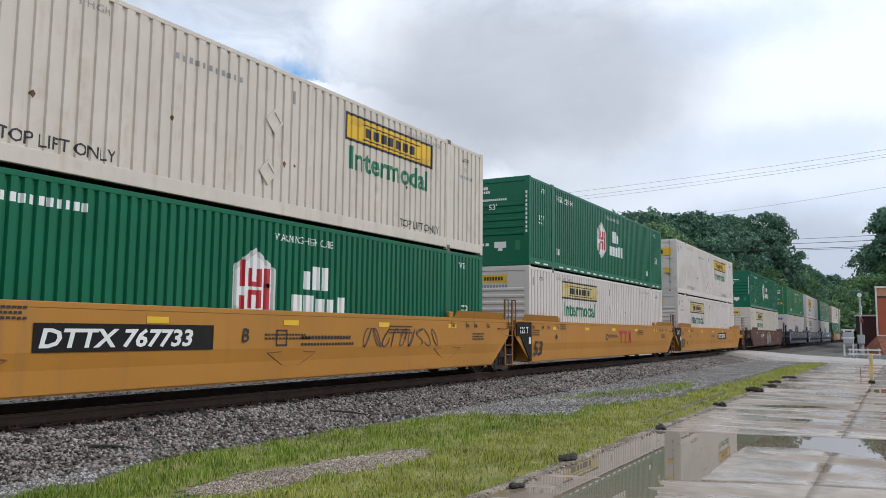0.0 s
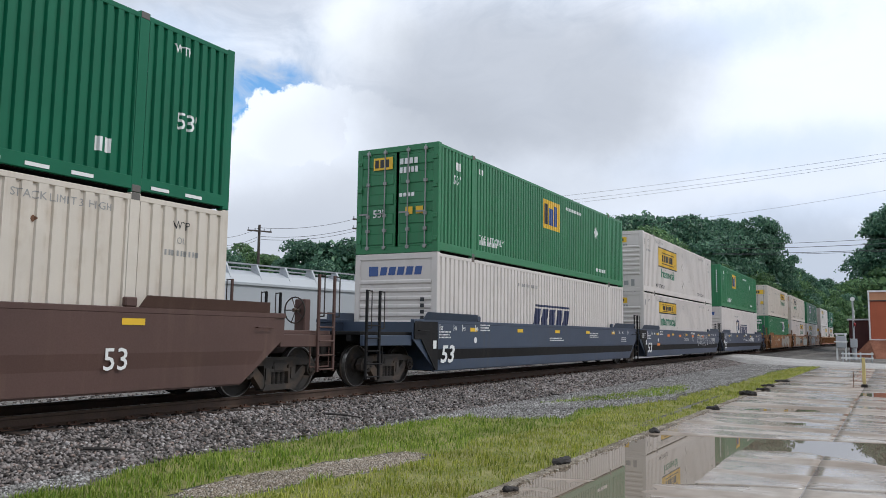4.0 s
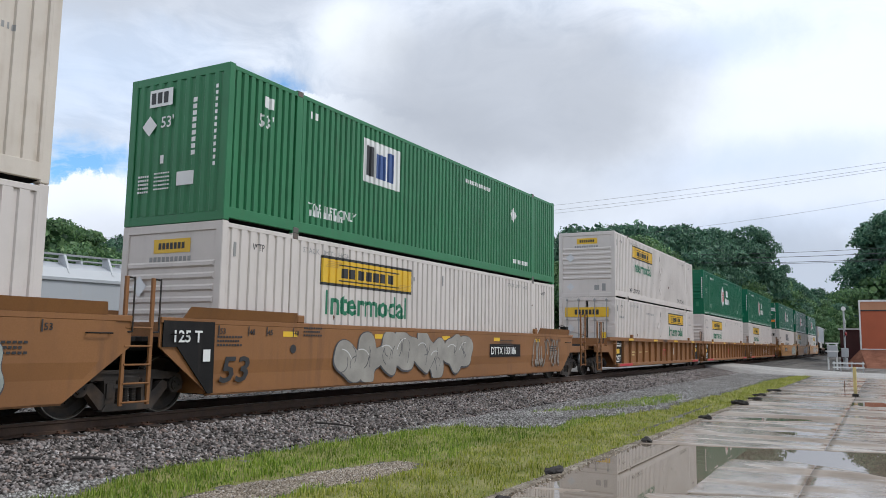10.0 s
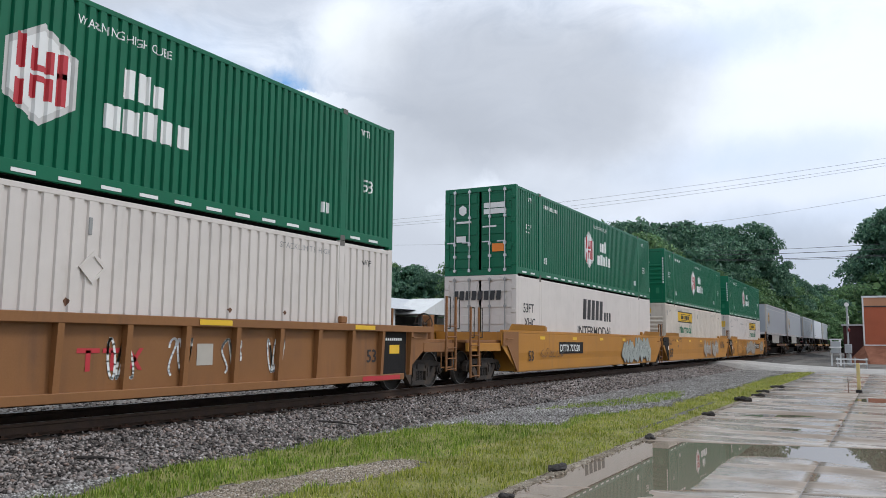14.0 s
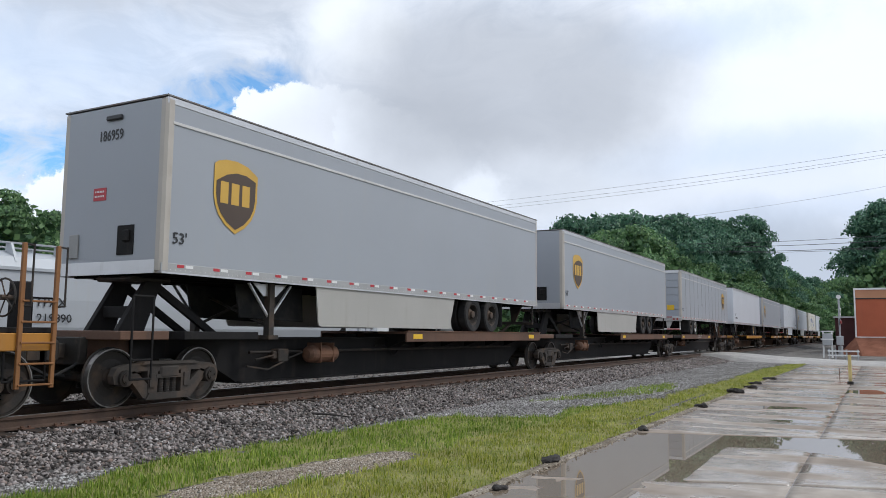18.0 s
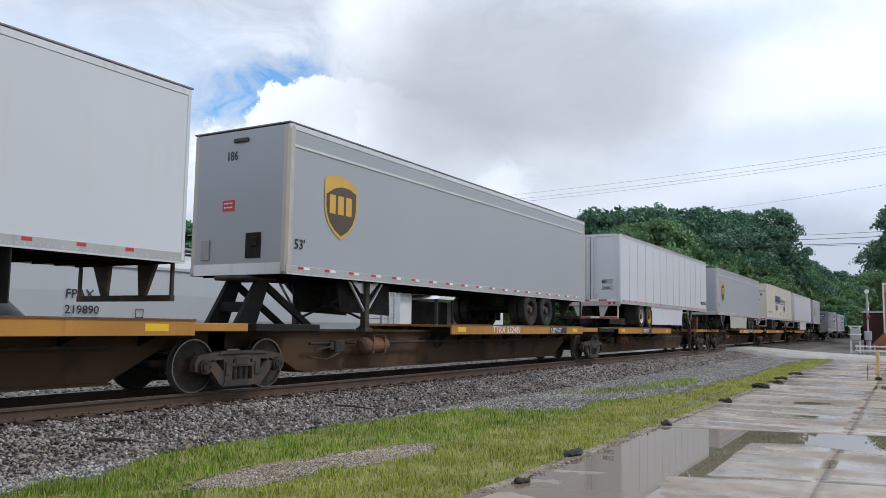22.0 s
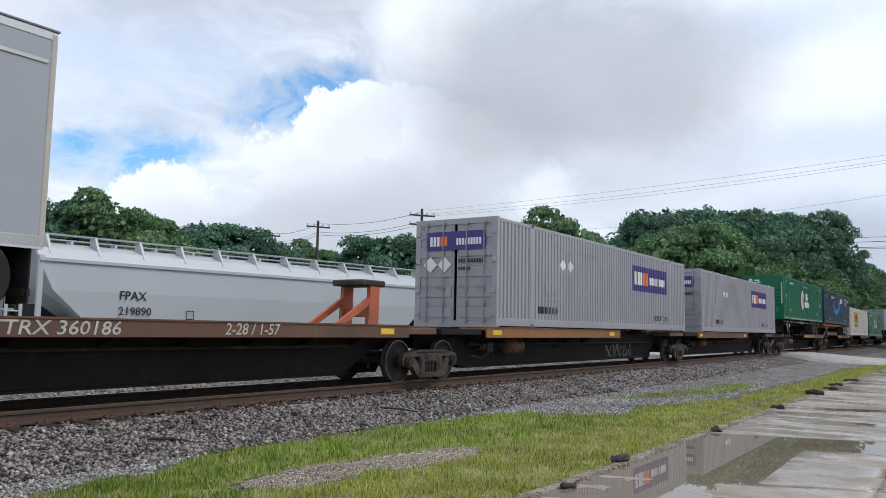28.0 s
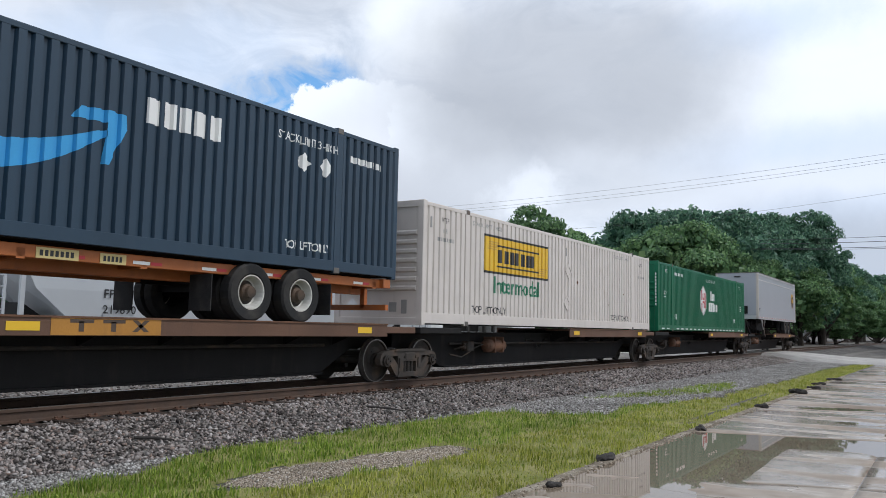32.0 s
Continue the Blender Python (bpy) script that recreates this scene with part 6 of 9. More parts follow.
    if skirt:
        a, b = skirt
        for s in (-1, 1):
            put("side_skirt", shared("side_skirt", SKIRT_GREY if skin == TRAILER_GREY else TRAILER_WHITE, lambda bm, a, b, s, z: prism(bm, [(a, z), (b, z), (b - 0.10, z - 0.30), (b - 0.22, z - 0.62), (b - 0.16, z - 0.80), (b - 0.20, z - 0.82), (a + 0.20, z - 0.82), (a + 0.13, z - 0.80), (a + 0.09, z - 0.72)], s * (w - 0.02), s * (w - 0.045)), a, b, s, z0), c, "pale side skirt")
    for x in (gx + 1.35, gx - 1.35):
        for s in (-1, 1):
            if (x > gx) == nose_left:
                put("mud_flap", shared("mud_flap", RUBBER, lambda bm, s, z: box(bm, -0.01, 0.01, *sorted((s * 0.75, s * 1.28)), 1.42, z), s, z0), c, at=pose(x, 0, 0))
    y = -w - 0.006
    if seams:
        for x in np.arange(seams, L - 0.3, seams):
            put("seam_strip", shared("seam_strip", INK_GREY if skin == TRAILER_GREY else ALUMINIUM if skin == TRAILER_WHITE else skin, lambda bm, y, z0, z1: box(bm, 0, 0.03, y + 0.001, y + 0.006, z0 + rail, z1 - 0.14), y, z0, z1), c, at=pose(float(x), 0, 0))
    if skin == TRAILER_GREY:
        bm = bmesh.new()
        box(bm, 0.14, L - 0.14, y - 0.008, y + 0.006, z1 - 0.46, z1 - 0.41, 0.003)
        part("side_moulding", bm, RAIL_PALE, c, "pale moulding below the roof edge")
        if nose_left:
            put("red_placard", shared("red_placard", INK_RED, lambda bm: box(bm, -0.008, 0, -0.16, 0.16, 0, 0.22)), c, "red warning placard", at=pose(0, 0.25, z0 + 1.28))
            end_print(c, "placard_lettering", letter_bars(-0.37, z0 + 1.42, 0.24, 0.03, 6, 1) + letter_bars(-0.37, z0 + 1.34, 0.24, 0.03, 6, 2), INK_WHITE, "", -0.012)
    if mark:
        cx, cz, hh = mark
        ww = hh * 0.85
        for nm, k, m, dy in (("logo_shield", 1.0, INK_GOLD, 0.004), ("logo_shield", 0.90, INK_BROWN, 0.008)):
            bm = bmesh.new()
            bm.faces.new([bm.verts.new((x, y - dy, z)) for x, z in shield(cx, cz, ww * k, hh * k, k < 1)])
            part(nm, bm, m, c, "gold-edged brown shield logo" if m == INK_GOLD else "brown shield field")
        bm = bmesh.new()
        for q in letter_bars(cx - ww * 0.36, cz - hh * 0.16, ww * 0.74, hh * 0.30, 3, 2, 0.28):
            bm.faces.new([bm.verts.new((x, y - 0.012, z)) for x, z in q])
        fine_print(part("logo_print", bm, INK_GOLD, c, "gold bars of the logo"))
        if length > 10:
            words(c, "53'", 0.22, z0 + 0.50, y - 0.004, 0.27, INK_BLACK, 0.002)
    return c

# ---- ground, track, pavement ----
CONCRETE_M = surface("concrete_base", (0.40, 0.37, 0.32), 0.8, vary=0.15)


def ground_mat(name, a, b, scale, rough=0.95, bump=0.5, fine=30.0, c=None):
    m = bpy.data.materials.new(name)
    m.use_nodes = True
    N, K = m.node_tree.nodes, m.node_tree.links
    co = N.new("ShaderNodeTexCoord").outputs["Object"]
    n1, n2 = N.new("ShaderNodeTexNoise"), N.new("ShaderNodeTexNoise")
    n1.inputs["Scale"].default_value, n1.inputs["Detail"].default_value = scale, 8
    n2.inputs["Scale"].default_value, n2.inputs["Detail"].default_value = fine, 4
    K.new(co, n1.inputs[0]), K.new(co, n2.inputs[0])
    r = N.new("ShaderNodeValToRGB")
    r.color_ramp.elements[0].position, r.color_ramp.elements[1].position = 0.35, 0.65
    r.color_ramp.elements[0].color, r.color_ramp.elements[1].color = (*a, 1), (*b, 1)
    K.new(n1.outputs[0], r.inputs[0])
    mx = N.new("ShaderNodeMix")
    mx.data_type, mx.blend_type = "RGBA", "MULTIPLY"
    mx.inputs[0].default_value = 0.6
    rr = N.new("ShaderNodeValToRGB")
    rr.color_ramp.elements[0].position, rr.color_ramp.elements[0].color = 0.3, (0.45, 0.45, 0.45, 1)
    rr.color_ramp.elements[1].position, rr.color_ramp.elements[1].color = 0.6, (1.2, 1.2, 1.2, 1)
    K.new(n2.outputs[0], rr.inputs[0])
    K.new(r.outputs[0], mx.inputs[6]), K.new(rr.outputs[0], mx.inputs[7])
    b4 = N["Principled BSDF"]
    K.new(mx.outputs[2], b4.inputs["Base Color"])
    b4.inputs["Roughness"].default_value, b4.inputs["Specular IOR Level"].default_value = rough, 0.08
    bp = N.new("ShaderNodeBump")
    bp.inputs["Strength"].default_value, bp.inputs["Distance"].default_value = bump, 0.03
    K.new(n2.outputs[0], bp.inputs["Height"]), K.new(bp.outputs[0], b4.inputs["Normal"])
    return m


SOIL = ground_mat("soil_and_gravel", (0.10, 0.092, 0.083), (0.21, 0.198, 0.182), 0.8, fine=26.0)
BALLAST_BED = ground_mat("ballast_bed", (0.06, 0.056, 0.053), (0.15, 0.142, 0.134), 1.5, fine=14.0, bump=1.0)
ASPHALT = ground_mat("asphalt", (0.16, 0.155, 0.15), (0.24, 0.235, 0.225), 0.6, rough=0.8, fine=60.0)
PALE_EARTH = ground_mat("pale_earth", (0.15, 0.125, 0.095), (0.33, 0.29, 0.235), 2.5, fine=30.0)
RED_BANK = ground_mat("red_mulch", (0.16, 0.065, 0.04), (0.25, 0.11, 0.07), 1.0, fine=12.0)


def setting(name, bm, material, label="", parent=None):
    ob = part(name, bm, material, parent, label)
    return tagged(ob, label or name.replace("_", " "), kind="structure")


bm = bmesh.new()
S = 3000
vs = [bm.verts.new(p) for p in ((-S, -S, GROUND - 0.02), (S, -S, GROUND - 0.02), (S, S, GROUND - 0.02), (-S, S, GROUND - 0.02))]
bm.faces.new(vs)
ground = setting("ground", bm, SOIL, "bare gravelly soil")


def bed_height(y):
    """Ballast shoulder: level under the sleepers, sloping to the ground on both sides."""
    d = abs(y - TRACK_Y)
    return -0.215 if d < 1.55 else max(GROUND - 0.03, -0.215 - (d - 1.55) * 0.155)


bm = bmesh.new()
xs = np.concatenate([np.arange(-20, 70, 0.5), np.arange(70, 420, 10.0)])
ys = np.arange(TRACK_Y - 3.2, TRACK_Y + 3.3, 0.2)
grid = [[bm.verts.new((x, y, bed_height(y) + (0.012 * noise.noise((x * 1.7, y * 1.7, 0)) if x < 70 else 0))) for y in ys] for x in xs]
for i in range(len(xs) - 1):
    for j in range(len(ys) - 1):
        bm.faces.new((grid[i][j], grid[i + 1][j], grid[i + 1][j + 1], grid[i][j + 1]))
bed = setting("ballast_bed", bm, BALLAST_BED, "grey crushed-stone ballast bed")

track = thing("railway_track", "brown-railed railway track on dark wooden sleepers", "railway track", kind="structure")
RAIL_SIDE = surface("rail_rust", (0.075, 0.044, 0.029), 0.75, vary=0.25, scale=2, dirt=(0.05, 0.035, 0.03), amount=0.6)
RAIL_TOP = surface("rail_head", (0.30, 0.28, 0.26), 0.35, metal=0.7, vary=0.15)
TIE = surface("sleeper_wood", (0.036, 0.025, 0.019), 0.9, vary=0.4, scale=6, bump=0.5, dirt=(0.14, 0.075, 0.045), amount=0.6, each=0.3)
PLATE = surface("tie_plate", (0.13, 0.065, 0.04), 0.85, vary=0.3)


def rail_profile(bm, x0, x1):
    half = [(0.076, -0.186), (0.076, -0.174), (0.03, -0.160), (0.010, -0.145), (0.010, -0.055), (0.036, -0.042), (0.037, -0.008), (0.030, 0.0)]
    pts = half + [(-y, z) for y, z in half[::-1]]
    a, b = [bm.verts.new((x0, y, z)) for y, z in pts], [bm.verts.new((x1, y, z)) for y, z in pts]
    n = len(pts)
    for i in range(n):
        bm.faces.new((a[i], a[(i + 1) % n], b[(i + 1) % n], b[i]))
    bmesh.ops.recalc_face_normals(bm, faces=bm.faces[:])


for s in (-1, 1):
    bm = bmesh.new()
    rail_profile(bm, -40, 600)
    put("rail", done(bm, "rail", RAIL_SIDE), track, "brown rusted rail with a bright head", at=pose(0, TRACK_Y + s * 0.755, 0))
    bm = bmesh.new()
    box(bm, -40, 600, -0.028, 0.028, 0.0005, 0.002)
    put("rail_head", done(bm, "rail_head", RAIL_TOP), track, "bright running surface", at=pose(0, TRACK_Y + s * 0.755, 0))


# ---- sleepers, stones, grass ----
def sleeper(bm):
    box(bm, -0.115, 0.115, -1.30, 1.30, -0.37, -0.19, 0.012)


def tie_plates(bm):
    for s in (-0.755, 0.755):
        box(bm, -0.09, 0.09, s - 0.18, s + 0.18, -0.19, -0.176)
        for x in (-0.055, 0.055):
            for dy in (-0.10, 0.10):
                box(bm, x - 0.018, x + 0.018, s + dy - 0.018, s + dy + 0.018, -0.176, -0.150)


rnd = random.Random(5)
for i in range(118):
    x = -3.0 + i * 0.505
    if 53.2 < x < 63:
        continue
    t = put("sleeper", shared("sleeper", TIE, sleeper), track, at=pose(x, TRACK_Y + rnd.uniform(-0.09, 0.05), rnd.uniform(0.0, 0.014), 0, 0, rnd.uniform(-0.8, 0.8)))
    if x < 30:
        put("tie_plate", shared("tie_plate", PLATE, tie_plates), t, "rusty tie plates and spikes", at=pose(0, TRACK_Y - t.location.y, 0))


def island_mat(name, stops, rough=0.9, spec=0.15, through=0.0):
    """Colour by piece, at random, from a row of (place, colour)."""
    m = bpy.data.materials.new(name)
    m.use_nodes = True
    N, K = m.node_tree.nodes, m.node_tree.links
    b = N["Principled BSDF"]
    g = N.new("ShaderNodeNewGeometry")
    r = N.new("ShaderNodeValToRGB")
    els = r.color_ramp.elements
    while len(els) < len(stops):
        els.new(0.5)
    for e, (p, c) in zip(els, stops):
        e.position, e.color = p, (*c, 1)
    K.new(g.outputs["Random Per Island"], r.inputs[0])
    co = N.new("ShaderNodeTexCoord").outputs["Object"]
    n = N.new("ShaderNodeTexNoise")
    n.inputs["Scale"].default_value, n.inputs["Detail"].default_value = 0.9, 5
    K.new(co, n.inputs[0])
    mr = N.new("ShaderNodeMapRange")
    K.new(n.outputs[0], mr.inputs[0])
    mr.inputs[1].default_value, mr.inputs[2].default_value, mr.inputs[3].default_value, mr.inputs[4].default_value = 0.3, 0.7, 0.75, 1.2
    h = N.new("ShaderNodeHueSaturation")
    K.new(r.outputs[0], h.inputs["Color"]), K.new(mr.outputs[0], h.inputs["Value"])
    K.new(h.outputs[0], b.inputs["Base Color"])
    b.inputs["Roughness"].default_value, b.inputs["Specular IOR Level"].default_value = rough, spec
    if through:
        out = N["Material Output"]
        tr = N.new("ShaderNodeBsdfTranslucent")
        K.new(h.outputs[0], tr.inputs[0])
        mx = N.new("ShaderNodeMixShader")
        mx.inputs[0].default_value = through
        K.new(b.outputs[0], mx.inputs[1]), K.new(tr.outputs[0], mx.inputs[2])
        K.new(mx.outputs[0], out.inputs[0])
    return m


STONE = island_mat("crushed_granite", [(0.0, (0.032, 0.028, 0.027)), (0.22, (0.090, 0.077, 0.070)), (0.48, (0.215, 0.188, 0.174)), (0.78, (0.335, 0.302, 0.286)), (0.9, (0.24, 0.175, 0.145)), (1.0, (0.50, 0.475, 0.46))])
BLADE = island_mat("grass_blades", [(0.0, (0.075, 0.145, 0.018)), (0.35, (0.165, 0.265, 0.03)), (0.7, (0.27, 0.36, 0.05)), (0.92, (0.42, 0.47, 0.12)), (1.0, (0.46, 0.42, 0.22))], 0.6, 0.3, 0.4)
BLADE_DRY = island_mat("yellowing_grass_blades", [(0.0, (0.125, 0.17, 0.022)), (0.4, (0.275, 0.315, 0.042)), (0.75, (0.44, 0.44, 0.085)), (1.0, (0.50, 0.45, 0.22))], 0.6, 0.3, 0.4)


def lerp_table(rows, x):
    for (a, u), (b, v) in zip(rows, rows[1:]):
        if a <= x <= b:
            return u + (v - u) * (x - a) / (b - a)
    return rows[0][1] if x < rows[0][0] else rows[-1][1]


UPPER = [(-4, 6.2), (4.9, 7.65), (5.6, 7.75), (6.6, 8.15), (7.8, 8.45), (8.6, 8.28), (9.8, 8.18), (11.3, 8.2), (12.9, 8.1), (14.4, 7.7), (14.7, 6.6), (15.4, 6.0), (17.6, 6.4), (18.3, 5.9), (20.3, 5.6), (21.7, 5.2), (24.7, 5.45), (31, 5.2), (42, 5.35), (52, 4.9), (53, 3.6)]
PAVE_EDGE = 3.80


def grassy(x, y):
    """How thick the grass grows, 0 to 1."""
    n = noise.noise((x * 0.9, y * 1.5, 3.0)) * 0.5 + noise.noise((x * 3.1, y * 3.7, 9.0)) * 0.34 + noise.noise((x * 7.0, y * 8.0, 5.0)) * 0.16
    up = lerp_table(UPPER, x)
    d = min((up - y) / 0.35, (y - PAVE_EDGE - 0.02) / 0.10)
    if 18.5 < x < 28:            # a second tuft strip by the ballast
        c = lerp_table([(18.5, 7.6), (21, 6.75), (24, 6.2), (28, 6.3)], x)
        half = lerp_table([(18.5, 0.15), (21, 0.6), (25, 0.75), (28, 0.2)], x)
        d = max(d, (half - abs(y - c)) / 0.25)
    e = min(math.hypot((x - 6.75) / 0.95, (y - 6.2) / 0.42), math.hypot((x - 8.4) / 1.35, (y - 5.95 + 0.05 * (x - 8.4)) / 0.40))   # worn wheel ruts
    g = math.hypot((x - 20) / 4.5, (y - 4.35 - 0.02 * (x - 20)) / 0.07)
    d = min(d, (e - 1) / 0.6 + 0.16, (g - 1) / 0.3 + 0.3)
    return max(0.0, min(1.0, min(0.78, d) + 1.05 * n))


def mesh_from(name, verts, faces, material):
    me = bpy.data.meshes.new(name)
    verts, faces = np.asarray(verts, dtype=np.float32), np.asarray(faces, dtype=np.int32)
    k = faces.shape[1]
    me.vertices.add(len(verts))
    me.vertices.foreach_set("co", verts.ravel())
    me.loops.add(faces.size)
    me.loops.foreach_set("vertex_index", faces.ravel())
    me.polygons.add(len(faces))
    me.polygons.foreach_set("loop_start", np.arange(0, faces.size, k, dtype=np.int32))
    me.update(calc_edges=True)
    me.materials.append(material)
    return me


def blades(name, label, spots, material, tall, wide):
    """Bent grass blades at (x, y, thickness)."""
    g = np.random.default_rng(len(spots))
    p = np.array(spots)
    n = len(p)
    a, lean = g.uniform(0, 2 * np.pi, n), g.uniform(0.1, 0.9, n)
    h = tall * g.uniform(0.40, 1.30, n) * (0.45 + 0.55 * p[:, 2]) * (0.8 + 0.35 * np.sin(p[:, 0] * 5.3 + np.sin(p[:, 1] * 7.1) * 2))
    w = wide * g.uniform(0.7, 1.3, n)
    dx, dy = np.cos(a), np.sin(a)
    base = np.stack([p[:, 0], p[:, 1], np.full(n, GROUND - 0.012)], 1)
    side = np.stack([-dy * w, dx * w, np.zeros(n)], 1)
    mid = base + np.stack([dx * h * lean * 0.25, dy * h * lean * 0.25, h * 0.6], 1)
    tip = base + np.stack([dx * h * lean, dy * h * lean, h], 1)
    v = np.stack([base - side, base + side, mid + side * 0.8, mid - side * 0.8, tip], 1).reshape(-1, 3)
    k = np.arange(n)[:, None] * 5
    f = np.concatenate([np.concatenate([k, k + 1, k + 2], 1), np.concatenate([k, k + 2, k + 3], 1), np.concatenate([k + 3, k + 2, k + 4], 1)])
    return tagged(new(name, mesh_from(name, v, f, material)), label, "grass", kind="stuff")


g0 = random.Random(8)
near, dry = [], []
for _ in range(150000):
    x = 3.2 + 52 * g0.random() ** 1.9
    y = g0.uniform(3.6, 8.8)
    q = grassy(x, y)
    if q > 0.16 and g0.random() < q ** 1.3:
        (dry if y < 5.75 - 0.02 * (x - 8) + 0.5 * noise.noise((x * 0.6, y, 0)) else near).append((x, y, q))
blades("grass", "fresh green grass tufts along the ballast", near, BLADE, 0.105, 0.0055)
blades("grass", "short yellow-green grass beside the pavement", dry, BLADE_DRY, 0.085, 0.0055)

# turf under the blades
TURF = ground_mat("turf", (0.15, 0.17, 0.045), (0.28, 0.26, 0.11), 2.0, fine=40.0)
vs, fs = [], []
for i in range(0, 380):
    for j in range(0, 44):
        x, y = 3.0 + i * 0.14, 3.62 + j * 0.12
        if grassy(x + 0.07, y + 0.06) > 0.35:
            k = len(vs)
            z = GROUND - 0.012
            vs += [(x, y, z), (x + 0.14, y, z), (x + 0.14, y + 0.12, z), (x, y + 0.12, z)]
            fs.append((k, k + 1, k + 2, k + 3))
tagged(new("turf", mesh_from("turf", vs, fs, TURF)), "thin green turf on the soil", "grass", kind="stuff")


def stones(name, label, places, small, large, seed, material=None):
    """Loose broken stones, each a crooked octahedron."""
    g = np.random.default_rng(seed)
    p = np.array(places)
    n = len(p)
    base = np.array([(1, 0, 0), (-1, 0, 0), (0, 1, 0), (0, -1, 0), (0, 0, 1), (0, 0, -1)], float)
    v = base[None] * g.uniform(0.55, 1.2, (n, 6, 1)) + g.uniform(-0.25, 0.25, (n, 6, 3))
    v *= g.uniform(small, large, (n, 1, 1)) * np.stack([g.uniform(0.8, 1.4, n), g.uniform(0.7, 1.1, n), g.uniform(0.55, 0.9, n)], 1)[:, None]
    a, b = g.uniform(0, 2 * np.pi, n), g.uniform(-0.6, 0.6, n)
    ca, sa, cb, sb = np.cos(a), np.sin(a), np.cos(b), np.sin(b)
    x, y, z = v[..., 0], v[..., 1], v[..., 2]
    y, z = y * cb[:, None] - z * sb[:, None], y * sb[:, None] + z * cb[:, None]
    x, y = x * ca[:, None] - y * sa[:, None], x * sa[:, None] + y * ca[:, None]
    v = np.stack([x, y, z], 2) + p[:, None, :]
    f = np.array([(0, 2, 4), (2, 1, 4), (1, 3, 4), (3, 0, 4), (2, 0, 5), (1, 2, 5), (3, 1, 5), (0, 3, 5)])
    f = (f[None] + 6 * np.arange(n)[:, None, None]).reshape(-1, 3)
    return tagged(new(name, mesh_from(name, v.reshape(-1, 3), f, material or STONE)), label, "ballast stone", kind="stuff")


near, far, fines = [], [], []
for _ in range(118000):
    x = 3.0 + 55 * g0.random() ** 2.0
    y = g0.uniform(5.4, 10.62) if g0.random() < 0.75 else g0.uniform(10.72, 14.2)
    up = lerp_table(UPPER, x)
    z = bed_height(y)
    if y < up - 0.1 and grassy(x, y) > 0.3:
        continue
    if y < 8.25:
        if x > 12.5 and y > 5.3:
            fines.append((x, y, GROUND - 0.012))
        elif grassy(x, y) < 0.1 and not (x < 11.0 and y < 6.9):
            fines.append((x, y, GROUND - 0.012))
        continue
    if y > 10.42 and g0.random() < 0.8 and y < 10.7:
        continue
    under = abs(((x + 3.0) / 0.505) % 1.0 - 0.5) < 0.24 or not TRACK_Y - 1.32 < y < TRACK_Y + 1.32
    if under:
        (near if x < 22 else far).append((x, y, z + g0.uniform(-0.005, 0.022)))
for _ in range(9000):
    x, y = 3.0 + 40 * g0.random() ** 1.6, g0.uniform(14.0, 18.5)
    far.append((x, y, max(bed_height(y), GROUND - 0.02) + g0.uniform(-0.01, 0.02)))
stones("ballast_stones", "loose grey crushed-granite ballast stones", near, 0.019, 0.046, 1)
stones("ballast_stones", "loose grey crushed-granite ballast stones, further along", far, 0.028, 0.058, 2)
PALE_GRIT = island_mat("pale_gravel", [(0.0, (0.11, 0.10, 0.095)), (0.4, (0.25, 0.235, 0.22)), (0.8, (0.36, 0.345, 0.325)), (1.0, (0.50, 0.49, 0.475))])
for _ in range(15000):
    x = 13.5 + 42 * g0.random() ** 1.4
    y = g0.uniform(4.6, 8.4)
    if grassy(x, y) < 0.12 and y > lerp_table(UPPER, x) - 0.2:
        fines.append((x, y, GROUND - 0.008))
stones("gravel", "small grey gravel beside the grass", fines, 0.014, 0.036, 3, PALE_GRIT)
TAN_GRIT = island_mat("tan_gravel", [(0.0, (0.13, 0.105, 0.08)), (0.4, (0.28, 0.228, 0.175)), (0.8, (0.38, 0.325, 0.26)), (1.0, (0.50, 0.46, 0.41))])
rut = [(x, y, GROUND - 0.012) for x, y in ((g0.uniform(4.2, 11.0), g0.uniform(5.2, 6.9)) for _ in range(30000)) if grassy(x, y) < 0.22]
stones("gravel", "tan gravel in a worn rut", rut, 0.008, 0.022, 4, TAN_GRIT)

lip = [(x, 3.76 + g0.gauss(0, 0.05) + 0.04 * noise.noise((x * 1.3, 0, 0)), GROUND + g0.uniform(-0.004, 0.012)) for x in (2.5 + 34 * g0.random() ** 1.5 for _ in range(2600))]
stones("edge_grit", "tan grit and crumbs along the pavement edge", lip, 0.008, 0.024, 6, TAN_GRIT)

# sticks and clods on the ballast and along the pavement's edge
CLOD = surface("dark_debris", (0.035, 0.03, 0.027), 0.95, vary=0.4, scale=8, bump=0.6)


def debris(x, y, l, h, turn, seed):
    r = random.Random(seed)
    bm = bmesh.new()
    for k in range(4):
        bmesh.ops.create_icosphere(bm, subdivisions=2, radius=1.0, matrix=Matrix.Translation((r.uniform(-0.5, 0.5) * l, r.uniform(-0.15, 0.15) * l, h * 0.35)) @ Matrix.Diagonal((l * r.uniform(0.25, 0.45), l * 0.22, h * r.uniform(0.4, 0.7), 1)))
    for v in bm.verts:
        v.co += Vector((noise.noise(v.co * 18), noise.noise(v.co * 18 + Vector((5, 0, 0))), noise.noise(v.co * 18 + Vector((0, 7, 0))))) * h * 0.35
        v.co.z = max(v.co.z, -0.01)
    ob = part("debris_clod", bm, CLOD, None, at=pose(x, y, GROUND - 0.005, 0, 0, turn))
    tagged(ob, "clod of wet black leaves and rubber on the pavement edge", "debris", "debris along the pavement")


